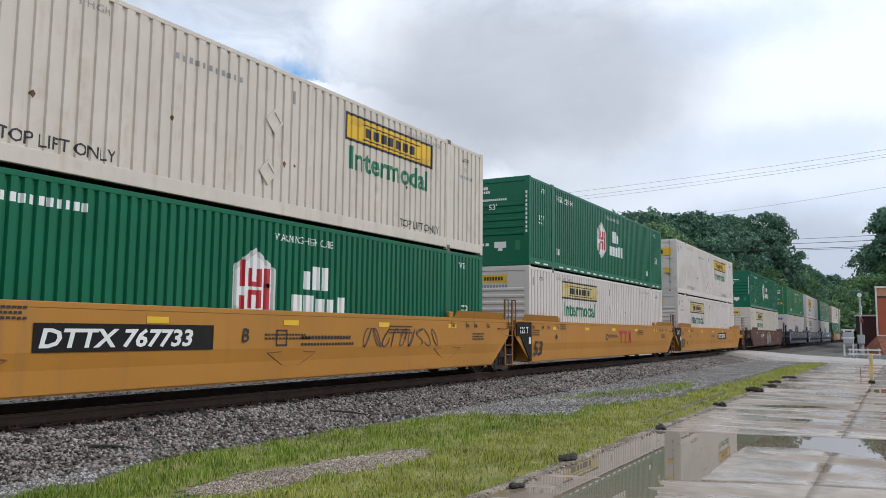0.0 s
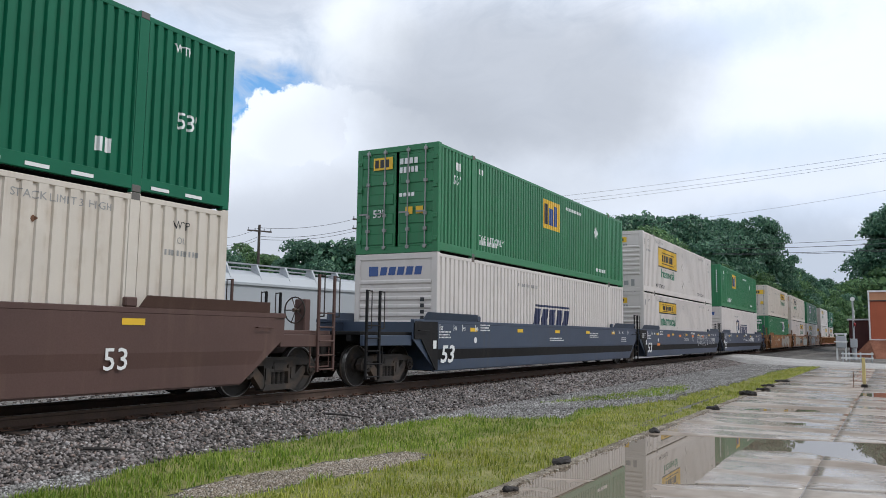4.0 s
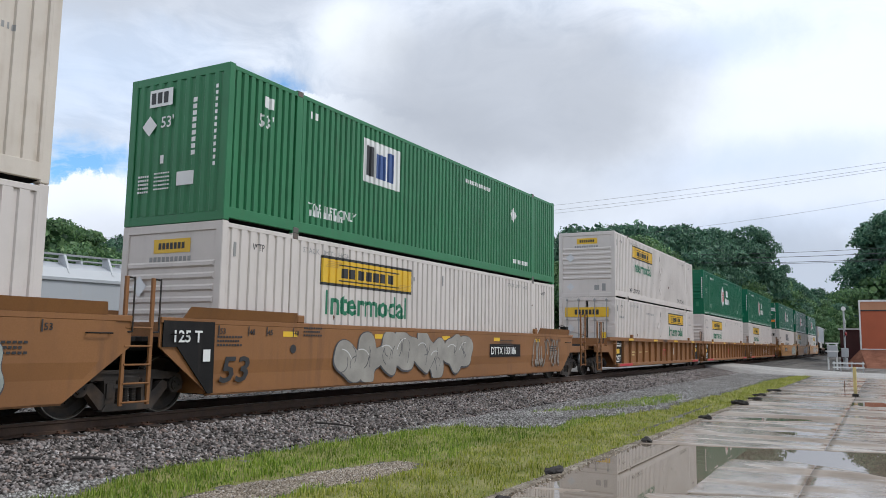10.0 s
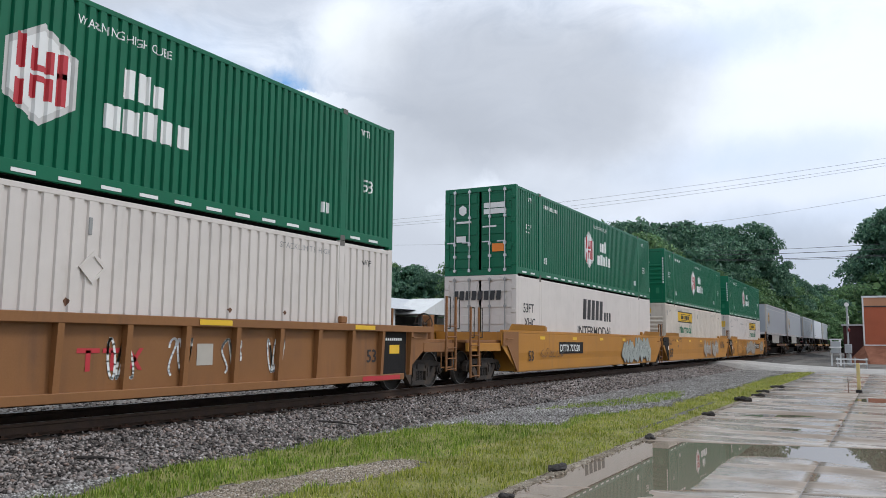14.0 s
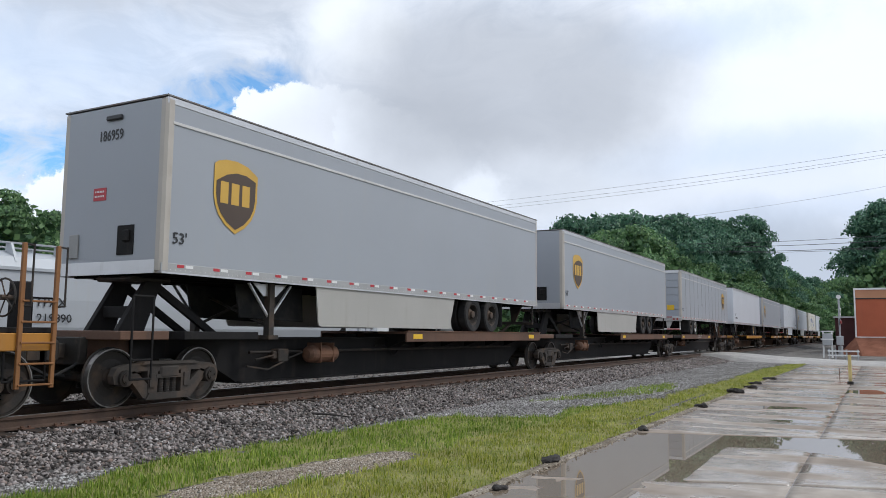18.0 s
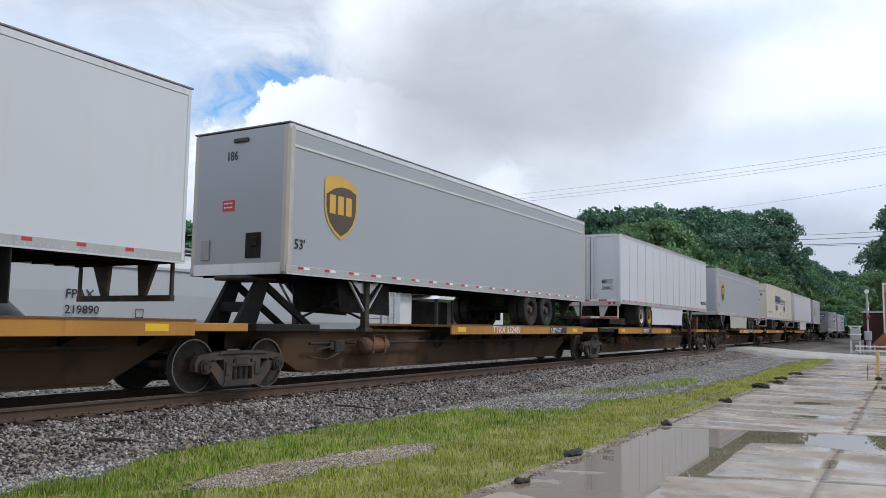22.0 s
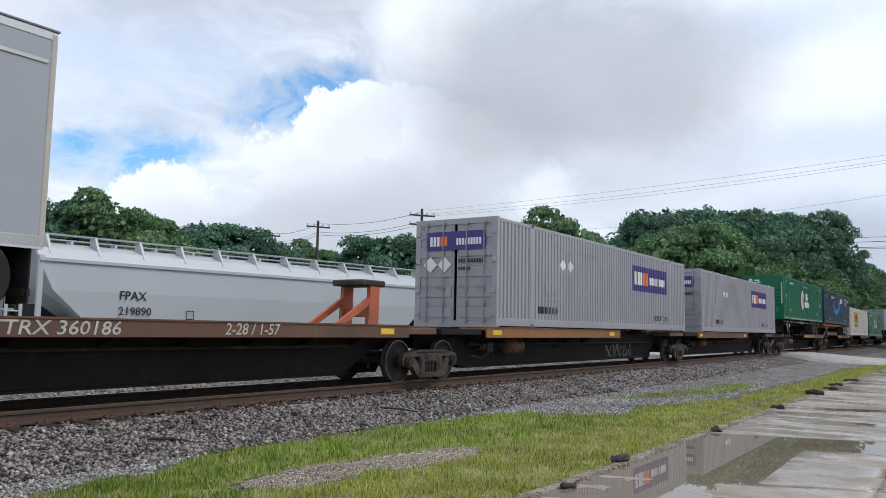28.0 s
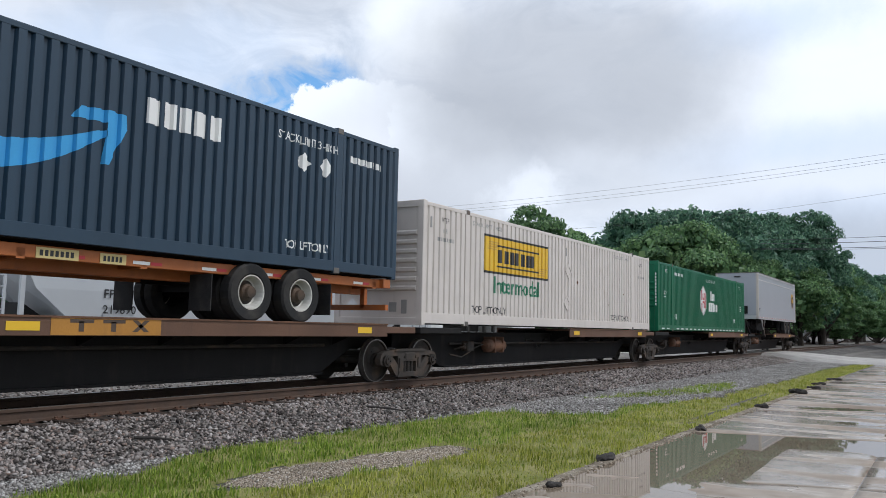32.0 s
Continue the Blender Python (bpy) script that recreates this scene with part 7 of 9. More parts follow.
for i, (x, y, l, h) in enumerate(((9.95, 3.80, 0.36, 0.10), (14.1, 3.72, 0.26, 0.08), (19.2, 3.64, 0.34, 0.10), (24.6, 3.74, 0.42, 0.15), (27.2, 3.7, 0.30, 0.10), (29.6, 3.75, 0.35, 0.10), (33.0, 3.8, 0.4, 0.1), (7.9, 3.66, 0.2, 0.06))):
    debris(x, y, l, h, 20 * i, i)
for i, (x, y, l, turn) in enumerate(((12.05, 8.95, 0.75, -48), (6.9, 8.9, 0.5, -30), (6.2, 9.6, 0.4, 60), (16.5, 8.4, 0.45, 10), (21.0, 8.2, 0.5, -15))):
    bm = bmesh.new()
    rod(bm, (-l / 2, 0, 0), (0, 0.02, 0.01), 0.022, 7, 0.018)
    rod(bm, (0, 0.02, 0.01), (l / 2, 0, 0), 0.018, 7, 0.010)
    ob = part("stick", bm, CLOD, None, at=pose(x, y, bed_height(y) + 0.035, 0, 6, turn))
    tagged(ob, "dark stick lying on the ballast stones", "stick", "sticks on the ballast")


# ---- concrete pavement with puddles ----
def concrete():
    m = bpy.data.materials.new("wet_concrete")
    m.use_nodes = True
    N, K = m.node_tree.nodes, m.node_tree.links
    b = N["Principled BSDF"]
    co = N.new("ShaderNodeTexCoord").outputs["Object"]

    def nz(scale, detail, stretch=(1, 1, 1)):
        mp = N.new("ShaderNodeMapping")
        mp.inputs["Scale"].default_value = stretch
        K.new(co, mp.inputs[0])
        n = N.new("ShaderNodeTexNoise")
        n.inputs["Scale"].default_value, n.inputs["Detail"].default_value = scale, detail
        K.new(mp.outputs[0], n.inputs[0])
        return n.outputs[0]

    def ramp(v, stops):
        r = N.new("ShaderNodeValToRGB")
        els = r.color_ramp.elements
        while len(els) < len(stops):
            els.new(0.5)
        for e, (p, c) in zip(els, stops):
            e.position, e.color = p, (*c, 1)
        K.new(v, r.inputs[0])
        return r.outputs[0]

    broad, mid, grit = nz(0.55, 6), nz(3.5, 8), nz(90, 3)
    col = ramp(broad, [(0.32, (0.195, 0.148, 0.108)), (0.5, (0.285, 0.230, 0.182)), (0.68, (0.39, 0.338, 0.288))])
    mx = N.new("ShaderNodeMix")
    mx.data_type, mx.blend_type = "RGBA", "MULTIPLY"
    mx.inputs[0].default_value = 0.8
    K.new(col, mx.inputs[6])
    K.new(ramp(mid, [(0.3, (0.62, 0.60, 0.57)), (0.6, (1, 1, 1))]), mx.inputs[7])
    K.new(mx.outputs[2], b.inputs["Base Color"])
    K.new(ramp(nz(0.9, 5, (1.3, 0.4, 1)), [(0.42, (0.14,) * 3), (0.48, (0.24,) * 3), (0.53, (0.62,) * 3), (0.7, (0.85,) * 3)]), b.inputs["Roughness"])
    bp = N.new("ShaderNodeBump")
    bp.inputs["Strength"].default_value, bp.inputs["Distance"].default_value = 0.12, 0.004
    K.new(grit, bp.inputs["Height"]), K.new(bp.outputs[0], b.inputs["Normal"])
    return m


WET = concrete()
WATER_Z = GROUND - 0.0062


def dip(x, y, cx, cy, rx, ry, turn=0.0):
    c, s = math.cos(turn), math.sin(turn)
    u, v = (x - cx) * c + (y - cy) * s, -(x - cx) * s + (y - cy) * c
    return math.exp(-((u / rx) ** 2 + (v / ry) ** 2))


def slab_top(x, y):
    """Height of the worn slabs: sunk along the verge, with low spots that hold water."""
    xs = x + 0.32 * (y - 3.6)
    z = GROUND + 0.0015
    z += 0.0030 * noise.noise((x * 0.55, y * 0.9, 1.0)) + 0.0018 * noise.noise((x * 1.9, y * 2.6, 4.0)) + 0.0010 * noise.noise((x * 6, y * 7, 2.0))

    def ramp(v):
        v = min(1.0, max(0.0, v))
        return v * v * (3 - 2 * v)

    if 9.0 < xs < 13.75:
        shore = 12.25 - 1.1 * max(0.0, 1.2 - y)
        z -= 0.020 * max(ramp((y - 1.95) / 0.32), ramp((xs - shore + 0.22) / 0.5))
        z += 0.004 * dip(x, y, 11.4, 0.9, 1.2, 0.8)
    elif xs <= 9.0:
        z -= 0.0058 * ramp((y - 1.7) / 0.6)
    z -= 0.016 * dip(x, y, 20.2, 2.3, 0.45, 1.1, 0.42) + 0.013 * dip(x, y, 17.2, 1.65, 0.24, 0.42) + 0.014 * dip(x, y, 27.6, 0.35, 1.3, 0.5)
    z -= 0.012 * dip(x, y, 31.5, -0.6, 0.7, 1.0)
    return z


pavement = thing("pavement", "wet tan concrete pavement slabs with puddles", "pavement", kind="structure")
CUTS = [-6.2, -0.2, 4.3, 9.0, 13.75, 18.6, 23.4, 28.4, 33.3, 38.2, 43.2, 48.2, 53.2]
LANES = [3.74, 0.92, -1.9, -4.8, -7.7, -10.6]
for i, (xa, xb) in enumerate(zip(CUTS, CUTS[1:])):
    for j, (ya, yb) in enumerate(zip(LANES, LANES[1:])):
        step = 0.11 if (3 < xb < 33 and j < 2) else 0.8
        nx, ny = max(2, int((xb - xa) / step)), max(2, int((ya - yb) / step))
        verts, faces = [], []
        lift = random.Random(i * 7 + j).uniform(-0.002, 0.003)
        for a in range(nx + 1):
            for c in range(ny + 1):
                y = ya - 0.006 - (ya - yb - 0.012) * c / ny
                if c == 0 and j == 0:
                    y += 0.05 * noise.noise((xa + a * 0.3, 0.3, 0)) + 0.02 * noise.noise((xa + a * 1.7, 5, 0))
                x = xa + 0.006 + (xb - xa - 0.012) * a / nx - 0.32 * (y - 3.6)
                edge = 0.004 if a in (0, nx) or c in (0, ny) else 0.0
                verts.append((x, y, slab_top(x, y) + lift - edge))
        top = len(verts)
        for a in range(nx):
            for c in range(ny):
                k = a * (ny + 1) + c
                faces.append((k, k + 1, k + ny + 2, k + ny + 1))
        rim_ids = [c for c in range(ny + 1)] + [a * (ny + 1) + ny for a in range(1, nx + 1)] + [nx * (ny + 1) + c for c in range(ny - 1, -1, -1)] + [a * (ny + 1) for a in range(nx - 1, 0, -1)]
        low = {}
        for k in rim_ids:
            low[k] = len(verts)
            verts.append((verts[k][0], verts[k][1], GROUND - 0.12))
        for k, q in zip(rim_ids, rim_ids[1:] + rim_ids[:1]):
            faces.append((k, low[k], low[q], q))
        put("slab", mesh_from("slab", verts, [f[::-1] for f in faces], WET), pavement)

water_m = bpy.data.materials.new("puddle_water")
water_m.use_nodes = True
wb = water_m.node_tree.nodes["Principled BSDF"]
wb.inputs["Base Color"].default_value, wb.inputs["Roughness"].default_value = (0.19, 0.15, 0.11, 1), 0.012
wb.inputs["IOR"].default_value, wb.inputs["Specular IOR Level"].default_value = 1.33, 0.5
wn = water_m.node_tree.nodes.new("ShaderNodeTexNoise")
wn.inputs["Scale"].default_value = 9.0
wp = water_m.node_tree.nodes.new("ShaderNodeBump")
wp.inputs["Strength"].default_value, wp.inputs["Distance"].default_value = 0.02, 0.01
water_m.node_tree.links.new(wn.outputs[0], wp.inputs["Height"])
water_m.node_tree.links.new(wp.outputs[0], wb.inputs["Normal"])
bm = bmesh.new()
vs = [bm.verts.new(p) for p in ((1.0, -2.5, WATER_Z), (36, -2.5, WATER_Z), (36, 3.72, WATER_Z), (1.0, 3.72, WATER_Z))]
bm.faces.new(vs)
setting("water", bm, water_m, "still rain water in the sunken slabs")

# earth lip that holds the water along the verge
bm = bmesh.new()
prev = None
for i in range(300):
    x = 1.0 + i * 0.12
    n1 = noise.noise((x * 1.3, 0, 0))
    pts = [(x, 3.69 + 0.04 * n1, GROUND - 0.03), (x, 3.73 + 0.04 * n1, GROUND + 0.010 + 0.008 * noise.noise((x * 4, 1, 0))), (x, 3.81 + 0.04 * n1, GROUND + 0.012 + 0.010 * noise.noise((x * 3, 2, 0))), (x, 3.92, GROUND - 0.02)]
    row = [bm.verts.new(p) for p in pts]
    if prev:
        for k in range(3):
            bm.faces.new((prev[k], row[k], row[k + 1], prev[k + 1]))
    prev = row
setting("earth_lip", bm, PALE_EARTH, "crumbling earth edge between pavement and grass")

# crossing road
bm = bmesh.new()
prof = [(-70, -0.40), (-4, -0.40), (2, -0.36), (6, -0.24), (9.6, -0.02), (13.2, -0.02), (16.5, -0.2), (20, -0.3), (60, -0.35)]
rows = []
for y, z in prof:
    x = 55.0 + 0.36 * (y - 8)
    rows.append([bm.verts.new((x, y, z)), bm.verts.new((x + 7.6, y, z)), bm.verts.new((x - 0.7, y, GROUND - 0.05)), bm.verts.new((x + 8.3, y, GROUND - 0.05))])
for p, q in zip(rows, rows[1:]):
    bm.faces.new((p[0], p[1], q[1], q[0]))
    bm.faces.new((p[2], p[0], q[0], q[2]))
    bm.faces.new((p[1], p[3], q[3], q[1]))
ROAD = ground_mat("pale_road", (0.34, 0.32, 0.30), (0.45, 0.43, 0.40), 0.7, rough=0.6, fine=50.0)
setting("road", bm, ROAD, "pale worn road across the tracks")


# ---- street furniture, buildings and poles ----
WHITE_PAINT = surface("white_paint", (0.72, 0.72, 0.70), 0.5, vary=0.08, dirt=(0.4, 0.38, 0.34), amount=0.4, streak=0.5)
YELLOW_POST = surface("yellow_paint", (0.62, 0.49, 0.20), 0.6, vary=0.15, dirt=(0.3, 0.24, 0.14), amount=0.6)
GALV = surface("galvanised", (0.42, 0.43, 0.44), 0.45, metal=0.5, vary=0.12)
BRICK_RED = surface("red_painted_wall", (0.43, 0.105, 0.045), 0.7, vary=0.10, scale=0.6, fine=14, dirt=(0.30, 0.08, 0.04), amount=0.4, streak=0.4)
BRICK_TAN = surface("tan_fascia", (0.50, 0.24, 0.13), 0.7, vary=0.10, scale=0.6)
LAMP_RED = surface("red_lens", (0.30, 0.02, 0.02), 0.3, vary=0.1)
WOOD_POLE = surface("pole_wood", (0.075, 0.06, 0.05), 0.9, vary=0.3, scale=4)
ROOF_METAL = surface("pale_metal_roof", (0.55, 0.57, 0.58), 0.4, metal=0.3, vary=0.1)
DARK_WOOD = surface("dark_timber", (0.035, 0.032, 0.03), 0.9, vary=0.3)

p = thing("bollard", "weathered yellow wooden post in the pavement", "post", at=pose(31.6, 0.93, GROUND))
bm = bmesh.new()
box(bm, -0.055, 0.055, -0.055, 0.055, -0.05, 1.02, 0.012)
part("post", bm, YELLOW_POST, p)
bm = bmesh.new()
box(bm, -0.10, 0.10, -0.10, 0.10, -0.02, 0.10, 0.02)
part("foot", bm, CLOD, p, "weedy soil round the foot")
bm = bmesh.new()
rod(bm, (-0.3, 0.32, 0), (-0.3, 0.32, 0.55), 0.012, 6)
part("wire_stub", bm, RUSTY, p)


def crossing_signal(x, y):
    s = thing("crossing_signal", "railway crossing signal mast with twin red lamps", "signal", at=pose(x, y, -0.40, 0, 0, 90))
    bm = bmesh.new()
    rod(bm, (0, 0, 0), (0, 0, 4.6), 0.07, 10)
    part("mast", bm, GALV, s, "galvanised mast")
    bm = bmesh.new()
    rod(bm, (0, 0, 0), (0, 0, 0.9), 0.18, 12)
    part("base", bm, GALV, s)
    bm = bmesh.new()
    rod(bm, (0, -0.08, 4.75), (0, 0.08, 4.75), 0.17, 18)
    part("bell", bm, WHITE_PAINT, s, "round white bell")
    bm = bmesh.new()
    for d in (1, -1):
        prism_yz(bm, [(-0.55, 3.55 - d * 0.35), (-0.45, 3.45 - d * 0.35), (0.55, 3.55 + d * 0.35), (0.45, 3.65 + d * 0.35)], -0.10, -0.08)
    part("crossbuck", bm, WHITE_PAINT, s, "white crossed boards")
    bm = bmesh.new()
    rod(bm, (0, -0.75, 2.75), (0, 0.75, 2.75), 0.035, 8)
    part("crossarm", bm, GALV, s)
    for yy in (-0.62, 0.62):
        bm = bmesh.new()
        rod(bm, (-0.06, yy, 2.75), (-0.02, yy, 2.75), 0.28, 18)
        hd = part("backplate", bm, INK_BLACK, s, "black lamp backplate")
        bm = bmesh.new()
        rod(bm, (-0.16, yy, 2.75), (-0.06, yy, 2.75), 0.13, 14)
        part("lens", bm, LAMP_RED, hd, "unlit red lens")
    bm = bmesh.new()
    box(bm, -0.25, 0.25, 0.15, 0.6, 0.95, 1.65, 0.03)
    part("gate_mechanism", bm, GALV, s)
    return s


crossing_signal(70.0, 2.65)
c = thing("signal_cabinet", "grey signal case on a post frame", "cabinet", at=pose(68.0, 3.45, -0.40))
bm = bmesh.new()
box(bm, -0.3, 0.3, -0.34, 0.34, 0.95, 1.85, 0.03)
part("case", bm, GALV, c)
for yy in (-0.3, 0.3):
    bm = bmesh.new()
    box(bm, -0.06, 0.06, yy - 0.06, yy + 0.06, 0, 2.05)
    part("post", bm, WHITE_PAINT, c)
for zz in (1.35, 1.95):
    bm = bmesh.new()
    box(bm, -0.36, -0.30, -0.45, 0.45, zz, zz + 0.10)
    part("board", bm, WHITE_PAINT, c)
b = thing("guard_rail", "low white pipe rail beside the crossing", "rail", at=pose(62.5, 2.3, -0.40))
for zz in (0.25, 0.55):
    bm = bmesh.new()
    box(bm, -0.04, 0.04, -1.1, 0.9, zz, zz + 0.10)
    part("rail", bm, WHITE_PAINT, b)
for yy in (-1.0, -0.3, 0.4, 0.8):
    bm = bmesh.new()
    rod(bm, (0.05, yy, -0.1), (0.05, yy, 0.72), 0.05, 8)
    part("post", bm, GALV, b)

# red building on a mulch bank
bm = bmesh.new()
vs = [bm.verts.new(q) for q in ((79.0, 1.3, GROUND - 0.05), (84, 1.9, 1.15), (84, -40, 1.15), (77.5, -40, GROUND - 0.05), (84.5, 3.4, GROUND - 0.05), (110, 1.9, 1.15), (110, 4.0, GROUND - 0.05))]
for f in ((0, 1, 2, 3), (0, 4, 1), (1, 4, 6, 5)):
    bm.faces.new([vs[i] for i in f])
bmesh.ops.recalc_face_normals(bm, faces=bm.faces[:])
setting("bank", bm, RED_BANK, "red-brown mulch bank below the building")
h = thing("shop_building", "low red-painted building with a tan fascia and white trim", "building", at=pose(85, 1.8, 1.1))
for nm, mt, q, lb in (("wall", BRICK_RED, (0, 20, -30, 0, 0, 3.75), "red-painted wall"), ("fascia", BRICK_TAN, (-0.06, 20, -30, 0.06, 3.78, 4.55), "tan fascia band"), ("coping", WHITE_PAINT, (-0.14, 20.1, -30.1, 0.14, 4.55, 4.72), "white roof edge"),
                      ("fascia_strip", INK_BLACK, (-0.09, -0.02, -30, 0.04, 3.68, 3.78), "dark strip below the fascia"), ("corner_trim", WHITE_PAINT, (-0.10, 0.12, -0.02, 0.12, 0, 4.55), "white corner trim"), ("base_trim", WHITE_PAINT, (-0.08, 0.0, -30, 0, -0.05, 0.14), "white base strip")):
    bm = bmesh.new()
    box(bm, *q, 0.01)
    part(nm, bm, mt, h, lb)
sh = thing("shed", "small dark maroon shed behind the crossing", "shed", at=pose(92, 3.3, GROUND))
bm = bmesh.new()
box(bm, 0, 2.5, -1.2, 0.6, 0, 3.6, 0.02)
part("wall", bm, surface("maroon_wall", (0.06, 0.02, 0.02), 0.8), sh)
bm = bmesh.new()
box(bm, -0.15, 2.6, -1.35, 0.75, 3.6, 3.75)
part("roof", bm, ROOF_METAL, sh)

# house behind the siding
HX, HY = 47.5, 31.0
ho = thing("house", "white timber house with a gabled porch roof and dark open porch", "house", at=pose(HX, HY, GROUND))
WALL_W = surface("white_siding", (0.66, 0.67, 0.66), 0.6, vary=0.08, dirt=(0.4, 0.38, 0.34), amount=0.4, streak=0.6)
bm = bmesh.new()
box(bm, 0, 16, 3.2, 10, 0, 3.6)
part("back_wall", bm, DARK_WOOD, ho, "dark back of the porch")
bm = bmesh.new()
box(bm, 11.6, 16, 0.0, 3.2, 0, 3.6)
part("wall", bm, WALL_W, ho, "white side room")
bm = bmesh.new()
box(bm, -0.6, 0.9, 0.0, 3.2, 0, 3.9)
part("wall", bm, WALL_W, ho)
bm = bmesh.new()
prism_yz(bm, [(-0.5, 3.9), (11, 3.9), (5.2, 5.2)], -0.8, 16.5)
part("roof", bm, ROOF_METAL, ho, "pale metal roof")
bm = bmesh.new()
prism(bm, [(2.2, 3.6), (9.2, 3.6), (5.7, 4.9)], -1.4, 1.5)
part("porch_gable", bm, WALL_W, ho, "white porch gable")
for x in (2.6, 5.0, 6.4, 8.8):
    bm = bmesh.new()
    box(bm, x - 0.1, x + 0.1, -1.2, -1.0, 0, 3.6)
    part("porch_post", bm, WALL_W if x > 8 else DARK_WOOD, ho)
for z in (0.9, 1.3):
    bm = bmesh.new()
    box(bm, 1.0, 11.4, -1.15, -1.08, z, z + 0.08)
    part("porch_rail", bm, GALV, ho)

# utility poles and wires
def utility_pole(heading, dist, top, arms=1):
    x, y = dist * math.sin(radians(heading)), dist * math.cos(radians(heading))
    u = thing("utility_pole", "dark wooden utility pole with crossarm", "pole", "utility poles", at=pose(x, y, GROUND, 0, 0, -heading + 20))
    hh = top - GROUND
    bm = bmesh.new()
    rod(bm, (0, 0, 0), (0, 0, hh), 0.20, 10, 0.13)
    part("pole", bm, WOOD_POLE, u)
    for k in range(arms):
        bm = bmesh.new()
        box(bm, -1.3, 1.3, -0.16, -0.04, hh - 0.75 - 0.9 * k, hh - 0.60 - 0.9 * k)
        part("crossarm", bm, WOOD_POLE, u)
        for xx in (-1.2, -0.5, 0.5, 1.2):
            bm = bmesh.new()
            rod(bm, (xx, -0.1, hh - 0.6 - 0.9 * k), (xx, -0.1, hh - 0.38 - 0.9 * k), 0.06, 8)
            part("insulator", bm, GALV, u)
    return x, y, top


P1 = utility_pole(43.8, 95, 1.2 + 95 * math.tan(radians(6.7)), 2)
P2 = utility_pole(47.2, 84, 1.2 + 84 * math.tan(radians(7.5)), 1)
P3 = utility_pole(54.7, 76, 1.2 + 76 * math.tan(radians(8.6)), 2)
P4 = utility_pole(97.0, 62, 1.2 + 62 * math.tan(radians(12.4)), 2)
P5 = utility_pole(76.0, 118, 1.2 + 118 * math.tan(radians(6.4)), 1)
P6 = utility_pole(98.0, 80, 1.2 + 80 * math.tan(radians(6.6)), 1)
WIRE = surface("wire", (0.05, 0.05, 0.055), 0.6)


def wire(a, b, sag, r=0.018, dz=0.0):
    """One sagging strand, a closed tube."""
    a, b = Vector(a) + Vector((0, 0, dz)), Vector(b) + Vector((0, 0, dz))
    n, k = 18, 5
    side = (b - a).cross(Vector((0, 0, 1))).normalized()
    v, f = [], []
    for i in range(n + 1):
        p = a.lerp(b, i / n) - Vector((0, 0, sag * 4 * (i / n) * (1 - i / n)))
        for j in range(k):
            q = 2 * math.pi * j / k
            v.append(p + side * (r * math.cos(q)) + Vector((0, 0, r * math.sin(q))))
    for i in range(n):
        for j in range(k):
            f.append((i * k + j, i * k + (j + 1) % k, (i + 1) * k + (j + 1) % k, (i + 1) * k + j))
    ob = new("power_line", mesh_from("power_line", v, f, WIRE))
    tagged(ob, "thin black overhead wire between poles", "wire", "overhead wires")


for dy, dz, sg in ((-0.8, -0.2, 0.5), (0.0, -0.55, 0.6), (0.8, -0.75, 0.7)):
    wire((P3[0], P3[1] + dy, P3[2]), (P4[0], P4[1] + dy, P4[2]), sg, 0.009, dz)
wire((P3[0], P3[1], P3[2]), (P4[0], P4[1], P4[2]), 1.4, 0.008, -2.4)
for dz, r in ((0.0, 0.022), (-0.5, 0.03), (-1.1, 0.03), (-1.25, 0.02)):
    wire((P5[0], P5[1], P5[2]), (P6[0], P6[1], P6[2]), 0.5, r, dz)
for a, b in ((P1, P2), (P2, P3)):
    for dz in (-0.3, -1.2, -1.5):
        wire(a, b, 0.5, 0.02, dz)
PL = (-20.0, 62.0, 10.5)
for dz in (-0.3, -1.2):
    wire(PL, P1, 1.2, 0.02, dz)

# ---- parked covered hoppers on the siding ----
HOPPER_W = surface("hopper_white", (0.46, 0.48, 0.50), 0.42, vary=0.05, scale=0.4, dirt=(0.45, 0.44, 0.42), amount=0.35, streak=0.5)
HOPPER_GREY = surface("hopper_grey", (0.42, 0.42, 0.43), 0.5, vary=0.08, scale=0.4, dirt=(0.25, 0.23, 0.2), amount=0.4, streak=0.5)


def hopper_shell(bm, L):
    """Curved-sided body with sloping ends below."""
    prof = [(-1.30, 1.15), (-1.56, 1.9), (-1.60, 2.8), (-1.56, 3.75), (-1.30, 4.15), (-0.7, 4.38), (0, 4.42)]
    prof = prof + [(-y, z) for y, z in prof[-2::-1]]
    def sec(x, cut):
        return [bm.verts.new((x + (0 if z > 3.2 else cut * (3.2 - z)), y, z)) for y, z in prof]
    secs = [sec(0.9, 1.15), sec(3.2, 0), sec(L - 3.2, 0), sec(L - 0.9, -1.15)]
    for p, q in zip(secs, secs[1:]):
        for i in range(len(prof) - 1):
            bm.faces.new((p[i], q[i], q[i + 1], p[i + 1]))
    bm.faces.new(secs[0])
    bm.faces.new(secs[-1][::-1])
    bmesh.ops.recalc_face_normals(bm, faces=bm.faces[:])


